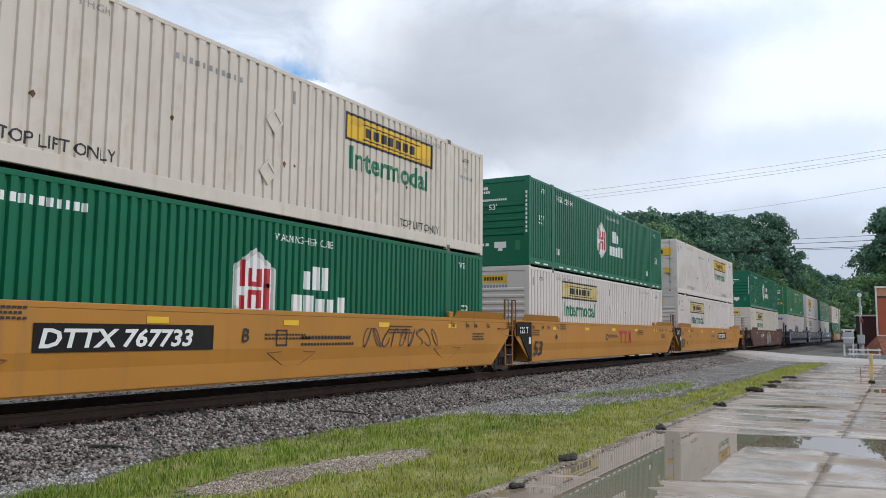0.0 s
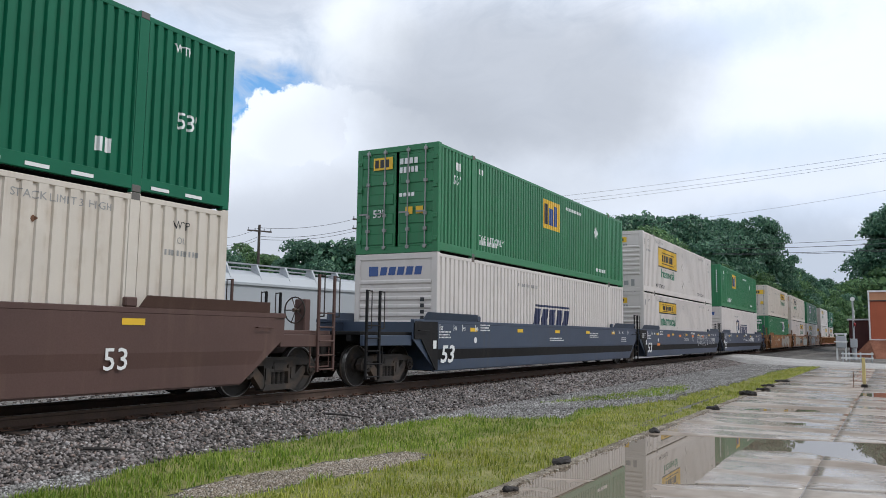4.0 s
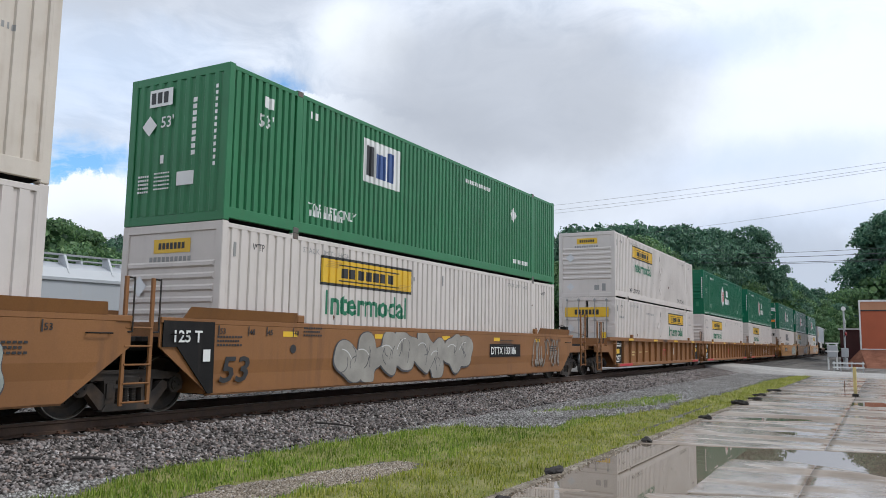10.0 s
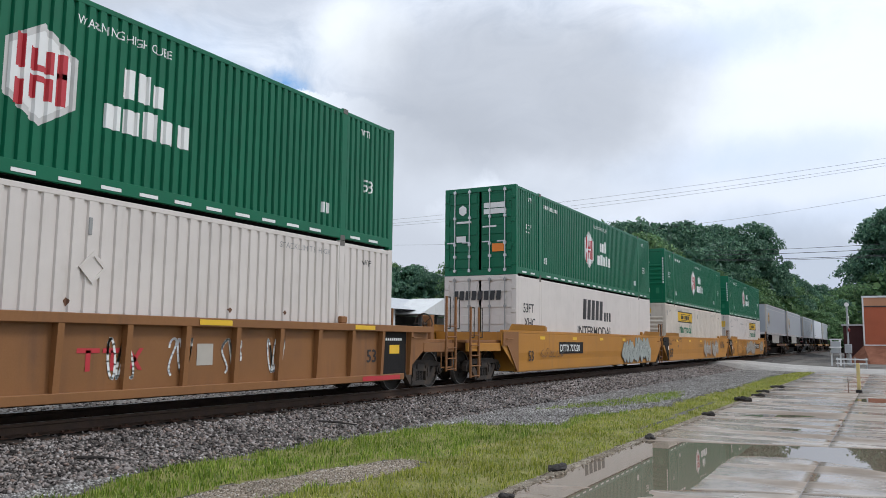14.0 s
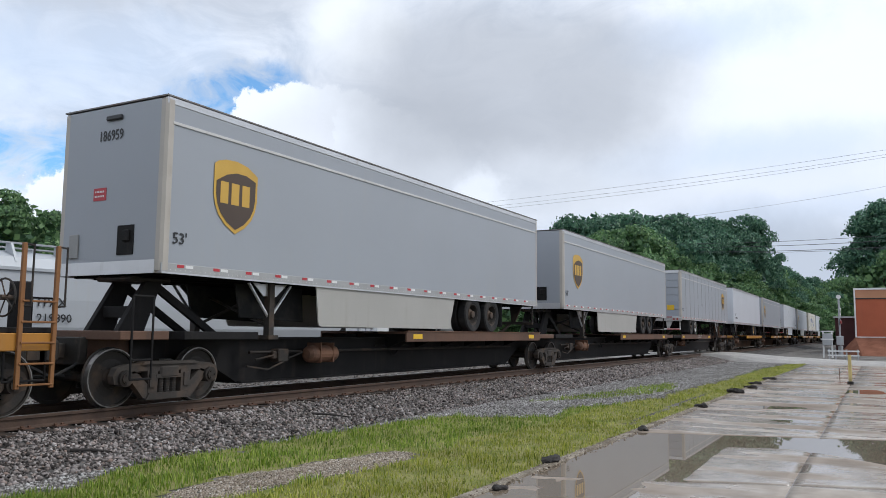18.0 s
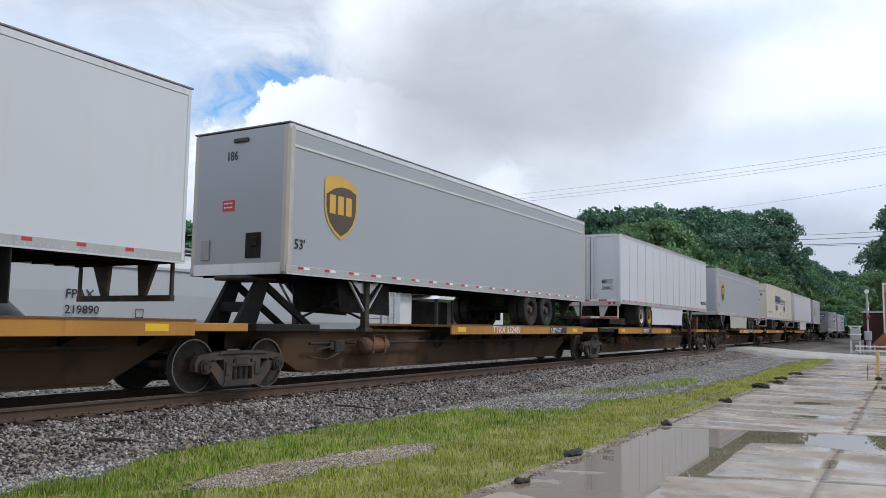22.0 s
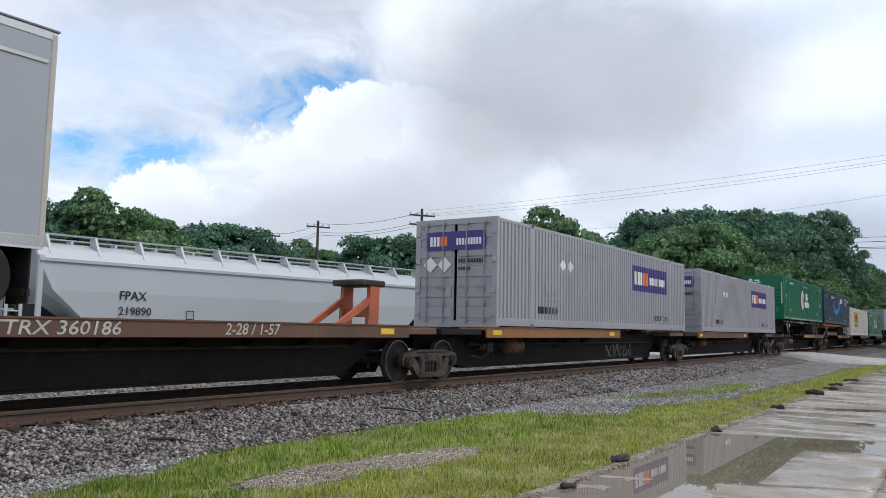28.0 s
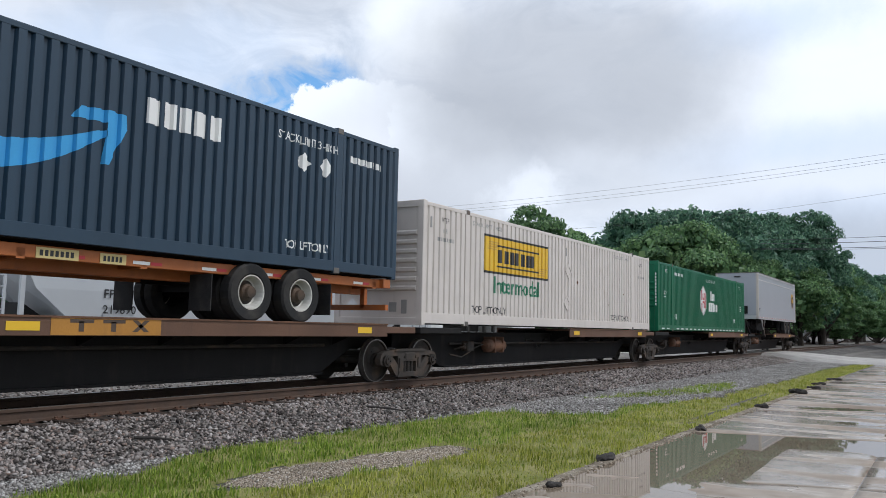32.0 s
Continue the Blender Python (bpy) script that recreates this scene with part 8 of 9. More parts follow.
def hopper_car(L, at, skin, label, number=True):
    c = thing("covered_hopper", label, "railcar", "parked hopper cars", at=at)
    bm = bmesh.new()
    hopper_shell(bm, L)
    part("shell", bm, skin, c, "smooth curved steel shell")
    for s in (-1, 1):
        bm = bmesh.new()
        box(bm, 0.4, L - 0.4, *sorted((s * 1.60, s * 1.34)), 1.05, 1.28, 0.01)
        part("side_sill", bm, skin, c)
        bm = bmesh.new()
        box(bm, 0.9, L - 0.9, *sorted((s * 1.63, s * 1.5)), 3.70, 3.82, 0.01)
        part("top_chord", bm, skin, c)
        for x in (0.9, L - 1.05):
            bm = bmesh.new()
            box(bm, x, x + 0.15, *sorted((s * 1.58, s * 1.45)), 1.2, 3.9, 0.01)
            part("end_post", bm, skin, c)
        bm = bmesh.new()
        box(bm, 1.0, L - 1.0, *sorted((s * 1.02, s * 0.72)), 4.62, 4.66)
        part("running_board", bm, GALV, c, "galvanised roof walkway")
        for i in range(12):
            bm = bmesh.new()
            prism_yz(bm, [(s * 1.05, 4.62), (s * 0.72, 4.62), (s * 0.70, 4.36), (s * 1.42, 4.0)], -0.04, 0.04)
            part("walkway_bracket", bm, skin, c, at=pose(1.3 + i * (L - 2.6) / 11, 0, 0))
    for x in (0.25, L - 0.25):
        bm = bmesh.new()
        box(bm, x - 0.25, x + 0.25, -1.5, 1.5, 1.05, 1.2)
        part("end_platform", bm, skin, c)
        for yy in (-1.5, 1.5):
            bm = bmesh.new()
            box(bm, x - 0.25, x - 0.17, yy - 0.04, yy + 0.04, 1.2, 3.6)
            box(bm, x + 0.17, x + 0.25, yy - 0.04, yy + 0.04, 1.2, 3.6)
            for z in np.arange(1.4, 3.6, 0.35):
                rod(bm, (x - 0.2, yy, float(z)), (x + 0.2, yy, float(z)), 0.02, 6)
            part("ladder", bm, skin, c)
        bm = bmesh.new()
        for z in (1.7, 2.15):
            rod(bm, (x, -1.5, z), (x, 1.5, z), 0.025, 6)
        part("handrail", bm, skin, c)
    # black wedges that stand in for the shade below both end slopes
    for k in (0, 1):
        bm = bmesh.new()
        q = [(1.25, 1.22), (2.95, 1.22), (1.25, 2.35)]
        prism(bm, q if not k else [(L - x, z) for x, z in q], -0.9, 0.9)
        part("slope_web", bm, CAR_BLACK, c, "black wedge standing in for shade under the end slope")
    for i in range(3):
        bm = bmesh.new()
        x = 3.9 + i * (L - 7.8) / 2
        prism(bm, [(x - 1.6, 1.2), (x + 1.6, 1.2), (x + 0.5, 0.45), (x - 0.5, 0.45)], -1.1, 1.1)
        part("outlet_hopper", bm, skin, c)
    for x in (1.75, L - 1.75):
        truck(c, x, False)
    if number:
        words(c, "FPAX", 3.55, 2.58, -1.625, 0.42, INK_BLACK, 0.004)
        words(c, "219890", 3.55, 2.06, -1.625, 0.40, INK_BLACK, 0.004)
        flat_shape(c, "small_lettering", letter_bars(3.75, 1.58, 0.7, 0.07, 8, 1) + letter_bars(3.75, 1.46, 0.7, 0.07, 8, 2) + [quad(6.1, 1.95, 0.32, 0.03), quad(6.1, 2.24, 0.32, 0.03), quad(6.1, 1.95, 0.03, 0.3), quad(6.39, 1.95, 0.03, 0.3)], INK_BLACK, -1.625)
    return c


SIDING_TURN = math.degrees(math.atan2(21.75 - 24.2, 34.06 - 13.9))
SPUR_Z = -0.62
hopper_car(20.3, Matrix.Translation((13.9, 24.2, SPUR_Z)) @ pose(0, 0, 0, 0, 0, SIDING_TURN) @ pose(-1.25, 1.6, 0), HOPPER_W, "clean white covered hopper car parked on a siding")
hopper_car(18.6, pose(142, 23.0, -0.25), HOPPER_GREY, "dull grey covered hopper car parked far along the siding", False)
sd = thing("railway_siding", "rusty siding track behind the main line", "railway track", kind="structure")
for s in (-1, 1):
    bm = bmesh.new()
    rail_profile(bm, -30, 28)
    put("rail", done(bm, "rail", RAIL_SIDE), sd, at=Matrix.Translation((13.9, 24.2, SPUR_Z)) @ pose(0, 0, 0, 0, 0, SIDING_TURN) @ pose(0, 1.6 + s * 0.755, 0))
    bm = bmesh.new()
    rail_profile(bm, 100, 300)
    put("rail", done(bm, "rail", RAIL_SIDE), sd, at=pose(0, 23.0 + s * 0.755, -0.25))
bm = bmesh.new()
box(bm, 90, 320, 20.8, 25.2, -0.6, -0.43)
setting("siding_bed", bm, BALLAST_BED, "ballast of the siding")

# ---- trees ----
# leaf greens with a blue cast mixed in for distance haze
LEAF = [island_mat("leaves_dark_hazed", [(0.0, (0.032, 0.090, 0.065)), (0.5, (0.085, 0.195, 0.120)), (0.9, (0.14, 0.28, 0.165)), (1.0, (0.22, 0.37, 0.21))], 0.55, 0.4, 0.32),
        island_mat("leaves_fresh_hazed", [(0.0, (0.045, 0.105, 0.048)), (0.5, (0.12, 0.235, 0.095)), (0.9, (0.185, 0.32, 0.125)), (1.0, (0.27, 0.40, 0.175))], 0.55, 0.4, 0.32)]
BARK = surface("bark", (0.06, 0.048, 0.038), 0.95, vary=0.35, scale=5, bump=0.6)


def crown_mesh(seed, material, n_clumps, leaves, tall):
    """Many leaf sprays on rounded, uneven clumps; unit radius across, from 0 to tall."""
    g = np.random.default_rng(seed)
    V = []
    for i in range(n_clumps):
        while True:
            u = g.uniform(-1, 1, 3)
            if 0.60 < np.linalg.norm(u) < 1:
                break
        hgt = 0.5 + 0.5 * u[2]
        wide = 0.50 + 0.50 * math.sin(math.pi * min(1, hgt * 0.80 + 0.14))
        c = np.array([u[0] * 0.82 * wide, u[1] * 0.82 * wide, tall * hgt * 0.90 + 0.03])
        r = g.uniform(0.20, 0.36) * (0.75 if i % 3 else 1.0)
        d = g.normal(size=(leaves, 3))
        d /= np.linalg.norm(d, axis=1)[:, None]
        d[:, 2] = np.abs(d[:, 2]) * 0.95 - 0.20
        deep = g.uniform(0.62, 1.05, (leaves, 1)) * (1 + 0.16 * np.sin(d[:, :1] * 9 + i) * np.sin(d[:, 1:2] * 8 + i))
        pos = c + d * r * deep * np.array([1, 1, 0.8])
        # sprays lie mostly along the clump's skin, so that its upper side takes the light
        nrm = d + 0.55 * g.normal(size=(leaves, 3))
        nrm /= np.linalg.norm(nrm, axis=1)[:, None]
        a = np.cross(nrm, g.normal(size=(leaves, 3)))
        a /= np.linalg.norm(a, axis=1)[:, None] + 1e-9
        b = np.cross(nrm, a)
        s = g.uniform(0.015, 0.034, (leaves, 1))
        V.append(np.stack([pos - a * s, pos - b * s * 0.62, pos + a * s, pos + b * s * 0.62], 1).reshape(-1, 3))
    # shaded leaves within, so that little sky shows through
    m = 1500
    u = g.normal(size=(m, 3))
    u *= (g.uniform(0, 1, (m, 1)) ** 0.45) / np.linalg.norm(u, axis=1)[:, None]
    hgt = 0.5 + 0.5 * u[:, 2]
    wide = 0.50 + 0.50 * np.sin(np.pi * np.minimum(1, hgt * 0.80 + 0.14))
    pos = np.stack([u[:, 0] * 0.74 * wide, u[:, 1] * 0.74 * wide, tall * hgt * 0.88 + 0.03], 1)
    a = g.normal(size=(m, 3))
    a /= np.linalg.norm(a, axis=1)[:, None]
    b = np.cross(a, g.normal(size=(m, 3)))
    b /= np.linalg.norm(b, axis=1)[:, None] + 1e-9
    s = g.uniform(0.04, 0.075, (m, 1))
    V.append(np.stack([pos - a * s, pos - b * s * 0.7, pos + a * s, pos + b * s * 0.7], 1).reshape(-1, 3))
    v = np.concatenate(V)
    f = np.arange(len(v)).reshape(-1, 4)
    return mesh_from("crown", v, f, material)


def trunk_mesh(seed, tall):
    r = random.Random(seed)
    bm = bmesh.new()
    p = Vector((0, 0, -0.75))
    pts = [p]
    for i in range(6):
        p = p + Vector((r.uniform(-0.05, 0.05), r.uniform(-0.05, 0.05), (0.75 + tall * 0.62) / 6))
        pts.append(p)
    for i, (a, b) in enumerate(zip(pts, pts[1:])):
        rod(bm, a, b, 0.085 * (1 - i / 7.5), 9, 0.085 * (1 - (i + 1) / 7.5))
    for i in range(6):
        a = pts[2 + i % 4]
        q = r.uniform(0, 6.28)
        m = a + Vector((0.25 * math.cos(q), 0.25 * math.sin(q), 0.18))
        e = m + Vector((0.2 * math.cos(q + 0.3), 0.2 * math.sin(q + 0.3), 0.18))
        rod(bm, a, m, 0.035, 6, 0.022)
        rod(bm, m, e, 0.022, 6, 0.008)
    return done(bm, "trunk", BARK)


CROWNS = [(crown_mesh(s, LEAF[m], n, lv, tl), trunk_mesh(s, tl)) for s, m, n, lv, tl in ((1, 0, 36, 520, 1.7), (2, 1, 38, 520, 1.9), (3, 0, 42, 520, 2.2), (4, 1, 34, 520, 1.5), (5, 0, 46, 520, 2.6))]
TALLS = (1.7, 1.9, 2.2, 1.5, 2.6)


def tree(heading, dist, top, kind, wide=None, base=GROUND, label="", turn=None):
    """top: the height that its crown reaches above the eye's level, as an angle."""
    x, y = dist * math.sin(radians(heading)), dist * math.cos(radians(heading))
    total = 1.21 + dist * math.tan(radians(top)) - base
    s = total / (TALLS[kind] * 0.93 + 0.22)
    r = wide if wide else s
    t = thing("tree", label or ("broad-leaved tree with a full dark green crown" if kind in (0, 2, 4) else "broad-leaved tree with a lighter green crown"), "tree", "trees behind the railway",
              at=Matrix.Translation((x, y, base + 0.22 * s)) @ pose(0, 0, 0, 0, 0, turn if turn is not None else (heading * 77) % 360))
    t.scale = (r, r, s)
    put("trunk", CROWNS[kind][1], t)
    put("crown", CROWNS[kind][0], t)
    return t


# left of the hopper
for row in (
        (24, 74, 7.6, 1), (28.0, 70, 7.4, 1), (31.0, 68, 8.2, 0), (32.8, 66, 8.7, 1), (35.2, 72, 7.2, 3), (37.5, 78, 6.6, 0), (40.7, 82, 7.2, 0),
        (42.2, 84, 6.9, 0), (44.2, 130, 4.8, 3), (46.6, 120, 6.1, 1), (48.0, 125, 5.4, 3), (50.9, 100, 6.6, 0), (52.6, 96, 6.8, 0), (54.6, 100, 6.5, 0)):
    tree(*row)
for row in (
        (56.6, 110, 5.6, 3), (58.6, 105, 5.6, 0), (60.2, 100, 5.0, 0), (64.5, 78, 8.9, 1)):
    tree(*row)
# wood along the far side of the line
for row in (
        (70.2, 112, 7.8, 2), (70.4, 108, 8.4, 0), (72.2, 112, 9.0, 2), (73.6, 118, 8.8, 4), (75.0, 112, 9.2, 2), (76.3, 118, 8.6, 0), (77.6, 125, 8.4, 2),
        (79.0, 130, 8.5, 4), (80.0, 140, 8.1, 2), (81.4, 150, 8.3, 4), (82.9, 155, 8.2, 4, 6.0), (82.9, 180, 5.2, 2), (84.4, 225, 4.9, 4), (71.4, 96, 6.0, 1)):
    tree(*row)
for row in (
        (74.0, 92, 7.6, 3), (76.2, 96, 6.6, 1), (79.4, 112, 5.0, 3), (81.6, 135, 5.0, 1), (83.0, 160, 4.6, 3), (69.6, 100, 6.0, 3), (85.2, 260, 4.2, 2),
        (85.9, 290, 4.0, 0), (86.6, 310, 3.8, 2), (87.2, 320, 3.6, 0), (87.9, 330, 3.8, 2), (84.9, 240, 3.6, 3), (86.2, 270, 3.2, 3)):
    tree(*row)
# right of the line
for row in (
        (90.5, 132, 8.5, 4), (91.2, 128, 9.0, 4), (93.4, 124, 8.8, 2), (95.3, 122, 9.0, 4), (97.3, 120, 8.8, 2), (91.2, 118, 5.4, 3), (94.0, 116, 6.0, 1)):
    tree(*row)
for i in range(17):
    hd = 67 + i * 1.28
    tree(hd, 92 + (hd - 66) * 4.2, 2.1 + 0.7 * math.sin(i * 2.3), 3 if i % 2 else 1, wide=5.5, label="leafy undergrowth before the wood")
# undergrowth that closes the foot of the wood
for i in range(46):
    hd = 20 + i * 1.5
    d = (126 if hd > 66 else 100) + 12 * math.sin(i * 2.1) if hd < 80 else 150 + (hd - 80) * 20
    tree(hd, d, 2.9 + 0.9 * math.sin(i * 1.7), 3 if i % 2 else 1, wide=d * 0.04, label="bushy undergrowth at the edge of the wood")

# ---- the train, first car to last ----
TRAIN = []                       # (thing, place along the train at 0 s)


def join(ob, x, z=0.0):
    """Sets a thing into the train: its front x metres along it."""
    TRAIN.append((ob, x, z))
    return ob


WELL_Z = 0.42


def stack(x, low, high):
    join(low, x, WELL_Z)
    join(high, x, WELL_Z + HIGH + 0.008)


def well(x, *args, **kw):
    return join(well_car(*args, **kw), x)


def numbers(c, ink, fifty=-0.08, ton=None, size=0.58):
    """Stencilled length and load figures, data rows and marks on a well."""
    y = -SILL_Y - 0.011
    words(c, "53", fifty - 0.06, 0.49, y - 0.001, size * 1.05, ink, 0.012, shear=0.2, stretch=1.2)
    if ton:
        words(c, ton, -1.20, 1.16, -SILL_Y - 0.026, 0.27, INK_WHITE, 0.005)
    for x, text in ((-0.18, "53"), (0.55, "48"), (1.03, "45"), (1.78, "40"), (LEN - 2.1, "40"), (LEN - 1.3, "45"), (LEN - 0.85, "48"), (LEN - 0.1, "53")):
        words(c, text, x + 0.04, 1.305, y, 0.14, ink, 0.001)
        flat_shape(c, "length_marks", [quad(x, 1.28, 0.025, 0.17)], ink, y)
    rows = []
    for x, z, w, n, k in ((-0.20, 1.10, 0.62, 9, 3), (2.1, 1.30, 0.6, 8, 3), (11.2, 1.14, 1.0, 12, 3), (7.2, 1.02, 1.3, 14, 2), (15.2, 0.98, 0.7, 9, 3)):
        for i in range(k):
            rows += letter_bars(x, z + 0.07 * i, w * (1 - 0.12 * (i % 2)), 0.035, n, i)
    flat_shape(c, "small_lettering", rows, ink, y)
    flat_shape(c, "round_label", [ring(1.80, 1.05, 0.085, 16)], ink, y)
    flat_shape(c, "warning_strip", [quad(0.05, 0.325, 2.0, 0.085)], INK_RED, -SILL_Y + 0.052, "red warning strip along the lower edge")
    flat_shape(c, "document_plate", [quad(-0.52, 0.84, 0.16, 0.20)], INK_WHITE, -SILL_Y - 0.028, "white paper card")


INK_PINK = surface("print_pink", (0.40, 0.11, 0.30), 0.5, vary=0.15, bump=0)


def plate_outlines(c, cross=True):
    """Welded lift plates: their raised outlines, and a painted cross mark."""
    t = 0.022
    for x in (1.1, 7.3, 13.2):
        bm = bmesh.new()
        for p, q in (((0.0, 0.78), (0.42, 0.55)), ((0.42, 0.55), (0.60, 0.53)), ((0.0, 0.78), (0.36, 0.80)), ((1.36, 0.78), (0.92, 0.55)), ((0.92, 0.55), (0.74, 0.53)), ((1.36, 0.78), (1.0, 0.80))):
            yy = [-SILL_Y + 0.07 * (0.86 - v) / 0.58 for v in (p[1], q[1])]
            rod(bm, (x + p[0], yy[0], p[1]), (x + q[0], yy[1], q[1]), t / 2, 5)
        part("lift_plate_weld", bm, TTX_OLD, c, "raised weld outline of a lift plate")
    y = -SILL_Y - 0.011
    if not cross:
        return
    flat_shape(c, "cross_mark", [quad(3.38, 1.02, 0.07, 0.26, 0.9), quad(3.60, 1.02, 0.07, 0.26, -0.9)], INK_PINK, y, "pink painted cross")
    flat_shape(c, "cross_mark", [quad(x, z, 0.16, 0.025) for x in (3.14, 3.78) for z in (1.12, 1.18)], INK_BLACK, y)


YEL = "yellow steel well car of a stack train"
# three yellow wells
c = well(3.6, "yellow steel well car with a long dark number panel", TTX_YELLOW, -1.40, LEN + 1.40, seed=1)
numbers(c, INK_BLACK)
plate_words(c, "DTTX 767733", 2.85, 0.93, 0.36, INK_WHITE, CAR_BLACK, 0.07, shear=0.18, stretch=1.24, bold=0.010)
plate_outlines(c, False)
words(c, "B", 6.6, 0.98, -SILL_Y - 0.012, 0.34, INK_BLACK, 0.004, shear=0.15)
flat_shape(c, "small_lettering", letter_bars(8.2, 1.02, 1.6, 0.07, 16, 4) + letter_bars(8.2, 0.90, 1.7, 0.05, 18, 5) + [quad(7.5, 0.90, 0.30, 0.03), quad(7.5, 1.17, 0.30, 0.03), quad(7.5, 0.9, 0.03, 0.3), quad(7.77, 0.9, 0.03, 0.3)], INK_BLACK, -SILL_Y - 0.011)
scrawl(c, 10.2, 3.2, 0.85, 0.4, 11, SPRAY_DARK, 0.025)
stack(3.6, green_box(1), white_box(1, old=True, far=True))
c = well(23.0, YEL + " with faded red lettering", TTX_YELLOW, -1.40, LEN + 1.40, seed=2)
numbers(c, INK_BLACK, ton="125 T")
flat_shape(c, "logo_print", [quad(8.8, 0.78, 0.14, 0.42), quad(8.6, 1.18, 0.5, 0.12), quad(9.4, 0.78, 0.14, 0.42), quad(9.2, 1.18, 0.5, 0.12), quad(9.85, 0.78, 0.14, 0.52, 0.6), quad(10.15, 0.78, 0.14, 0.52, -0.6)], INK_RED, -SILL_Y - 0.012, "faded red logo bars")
words(c, "C", 6.9, 0.92, -SILL_Y - 0.012, 0.34, INK_BLACK, 0.004)
stack(23.0, white_box(2, faded=True), green_box(2, number="HGIU 526984"))
c = well(42.38, "yellow steel well car with a long dark number panel", TTX_YELLOW, -1.40, LEN + 1.40, last=True, seed=3)
numbers(c, INK_BLACK, ton="125 T")
plate_words(c, "DTTX 767733", 9.6, 0.93, 0.36, INK_WHITE, CAR_BLACK, 0.07, shear=0.18, stretch=0.96, bold=0.010)
plate_outlines(c)
words(c, "A", 9.05, 0.92, -SILL_Y - 0.012, 0.34, INK_BLACK, 0.004)
stack(42.38, white_box(3, faded=True), white_box(4, doors=True, far=True))
# brown single well
c = well(65.95, "rust-brown well car with spray-painted tags", CAR_BROWN, -1.40, LEN + 1.40, first=True, last=True, end_skin=CAR_BROWN, tall_ladder=False, reach=3.6)
words(c, "53", 13.6, 0.62, -SILL_Y - 0.012, 0.46, INK_WHITE, 0.003)
words(c, "FEC 72749", 3.72, 0.98, -SILL_Y - 0.012, 0.36, INK_WHITE, 0.004)
spray_blobs(c, 6.9, 2.4, 0.40, 0.90, 21, SPRAY, SPRAY_DARK, 5)
scrawl(c, 3.6, 1.6, 0.35, 0.7, 22, SPRAY, 0.03)
scrawl(c, 11.1, 0.8, 0.85, 0.35, 23, INK_RED, 0.03)
stack(65.95, white_box(5, old=True, faded=True), green_box(3))
# three blue-grey wells
BLU = "blue-grey well car with a black lower side"
c = well(89.5, BLU, CAR_BLUE, -1.40, LEN + 1.40, first=True, reach=3.35, end_skin=CAR_BLACK, lower=CAR_BLACK)
numbers(c, INK_WHITE)
stack(89.5, swift_box(7, doors=False, mark_x=6.2, emblem=False), emp_box(5, doors=True, mark_x=7.1))
c = well(108.95, BLU + " and orange reflectors", CAR_BLUE, -1.40, LEN + 1.40, end_skin=CAR_BLACK, lower=CAR_BLACK)
numbers(c, INK_WHITE, ton="125 T")
words(c, "C", 9.35, 0.98, -SILL_Y - 0.012, 0.34, INK_WHITE, 0.004)
plate_words(c, "DTTX 688355C", 9.0, 1.36, 0.15, INK_WHITE)
flat_shape(c, "reflector", [quad(x, z, 0.5, 0.11) for x, z in ((1.6, 0.78), (3.6, 1.22), (6.1, 1.2), (9.2, 1.2), (11.9, 1.2))], INK_ORANGE, -SILL_Y - 0.010, "orange reflector strips")
scrawl(c, 10.6, 3.0, 0.72, 0.62, 31, INK_WHITE, 0.022)
scrawl(c, 13.9, 1.9, 0.80, 0.36, 32, INK_WHITE, 0.02)
scrawl(c, 6.9, 0.8, 1.15, 0.28, 33, SPRAY, 0.02)
stack(108.95, white_box(6), white_box(7, big=True))
c = well(128.49, BLU, CAR_BLUE, -1.40, LEN + 1.40, end_skin=CAR_BLACK, lower=CAR_BLACK, last=True)
numbers(c, INK_WHITE)
plate_words(c, "DTTX 888355", 10.75, 0.93, 0.34, INK_WHITE, bold=0.008, wide=0.5)
words(c, "B", 10.0, 0.95, -SILL_Y - 0.012, 0.3, INK_WHITE, 0.004)
plate_words(c, "DTTX 888355", 8.4, 1.38, 0.13, INK_WHITE)
flat_shape(c, "small_lettering", letter_bars(8.6, 0.98, 0.9, 0.07, 6, 3) + letter_bars(10.3, 0.98, 0.32, 0.12, 5, 2), INK_WHITE, -SILL_Y - 0.011)
stack(128.49, swift_box(8, mark_x=5.8), emp_box(7, mark_x=4.4))
# three weathered yellow wells with large tags
OLD = "weathered brownish-yellow well car with large spray-painted letters"
c = well(152.1, OLD, TTX_OLD, -1.40, LEN + 1.40, first=True)
numbers(c, INK_BLACK, size=0.5)
plate_words(c, "DTTX 732105", 4.9, 0.98, 0.24, INK_WHITE)
spray_blobs(c, 7.9, 6.6, 0.32, 1.10, 41, SPRAY, SPRAY_DARK, 3)
spray_blobs(c, 2.6, 2.2, 0.5, 0.7, 42, TTX_OLD, SPRAY, 4)
stack(152.1, emp_box(6, doors=True, mark_x=10.45), white_box(9, old=True, doors=True, far=True))
c = well(171.55, OLD, TTX_OLD, -1.40, LEN + 1.40)
numbers(c, INK_BLACK, ton="125 T")
spray_blobs(c, 2.2, 4.9, 0.34, 1.08, 43, SPRAY, SPRAY_DARK, 4)
spray_blobs(c, 11.1, 4.4, 0.36, 1.02, 44, SPRAY_TEAL, SPRAY_DARK, 4)
flat_shape(c, "logo_panel", [quad(7.2, 0.66, 2.45, 0.52, 0.1)], CAR_BLACK, -SILL_Y - 0.010, "black logo panel")
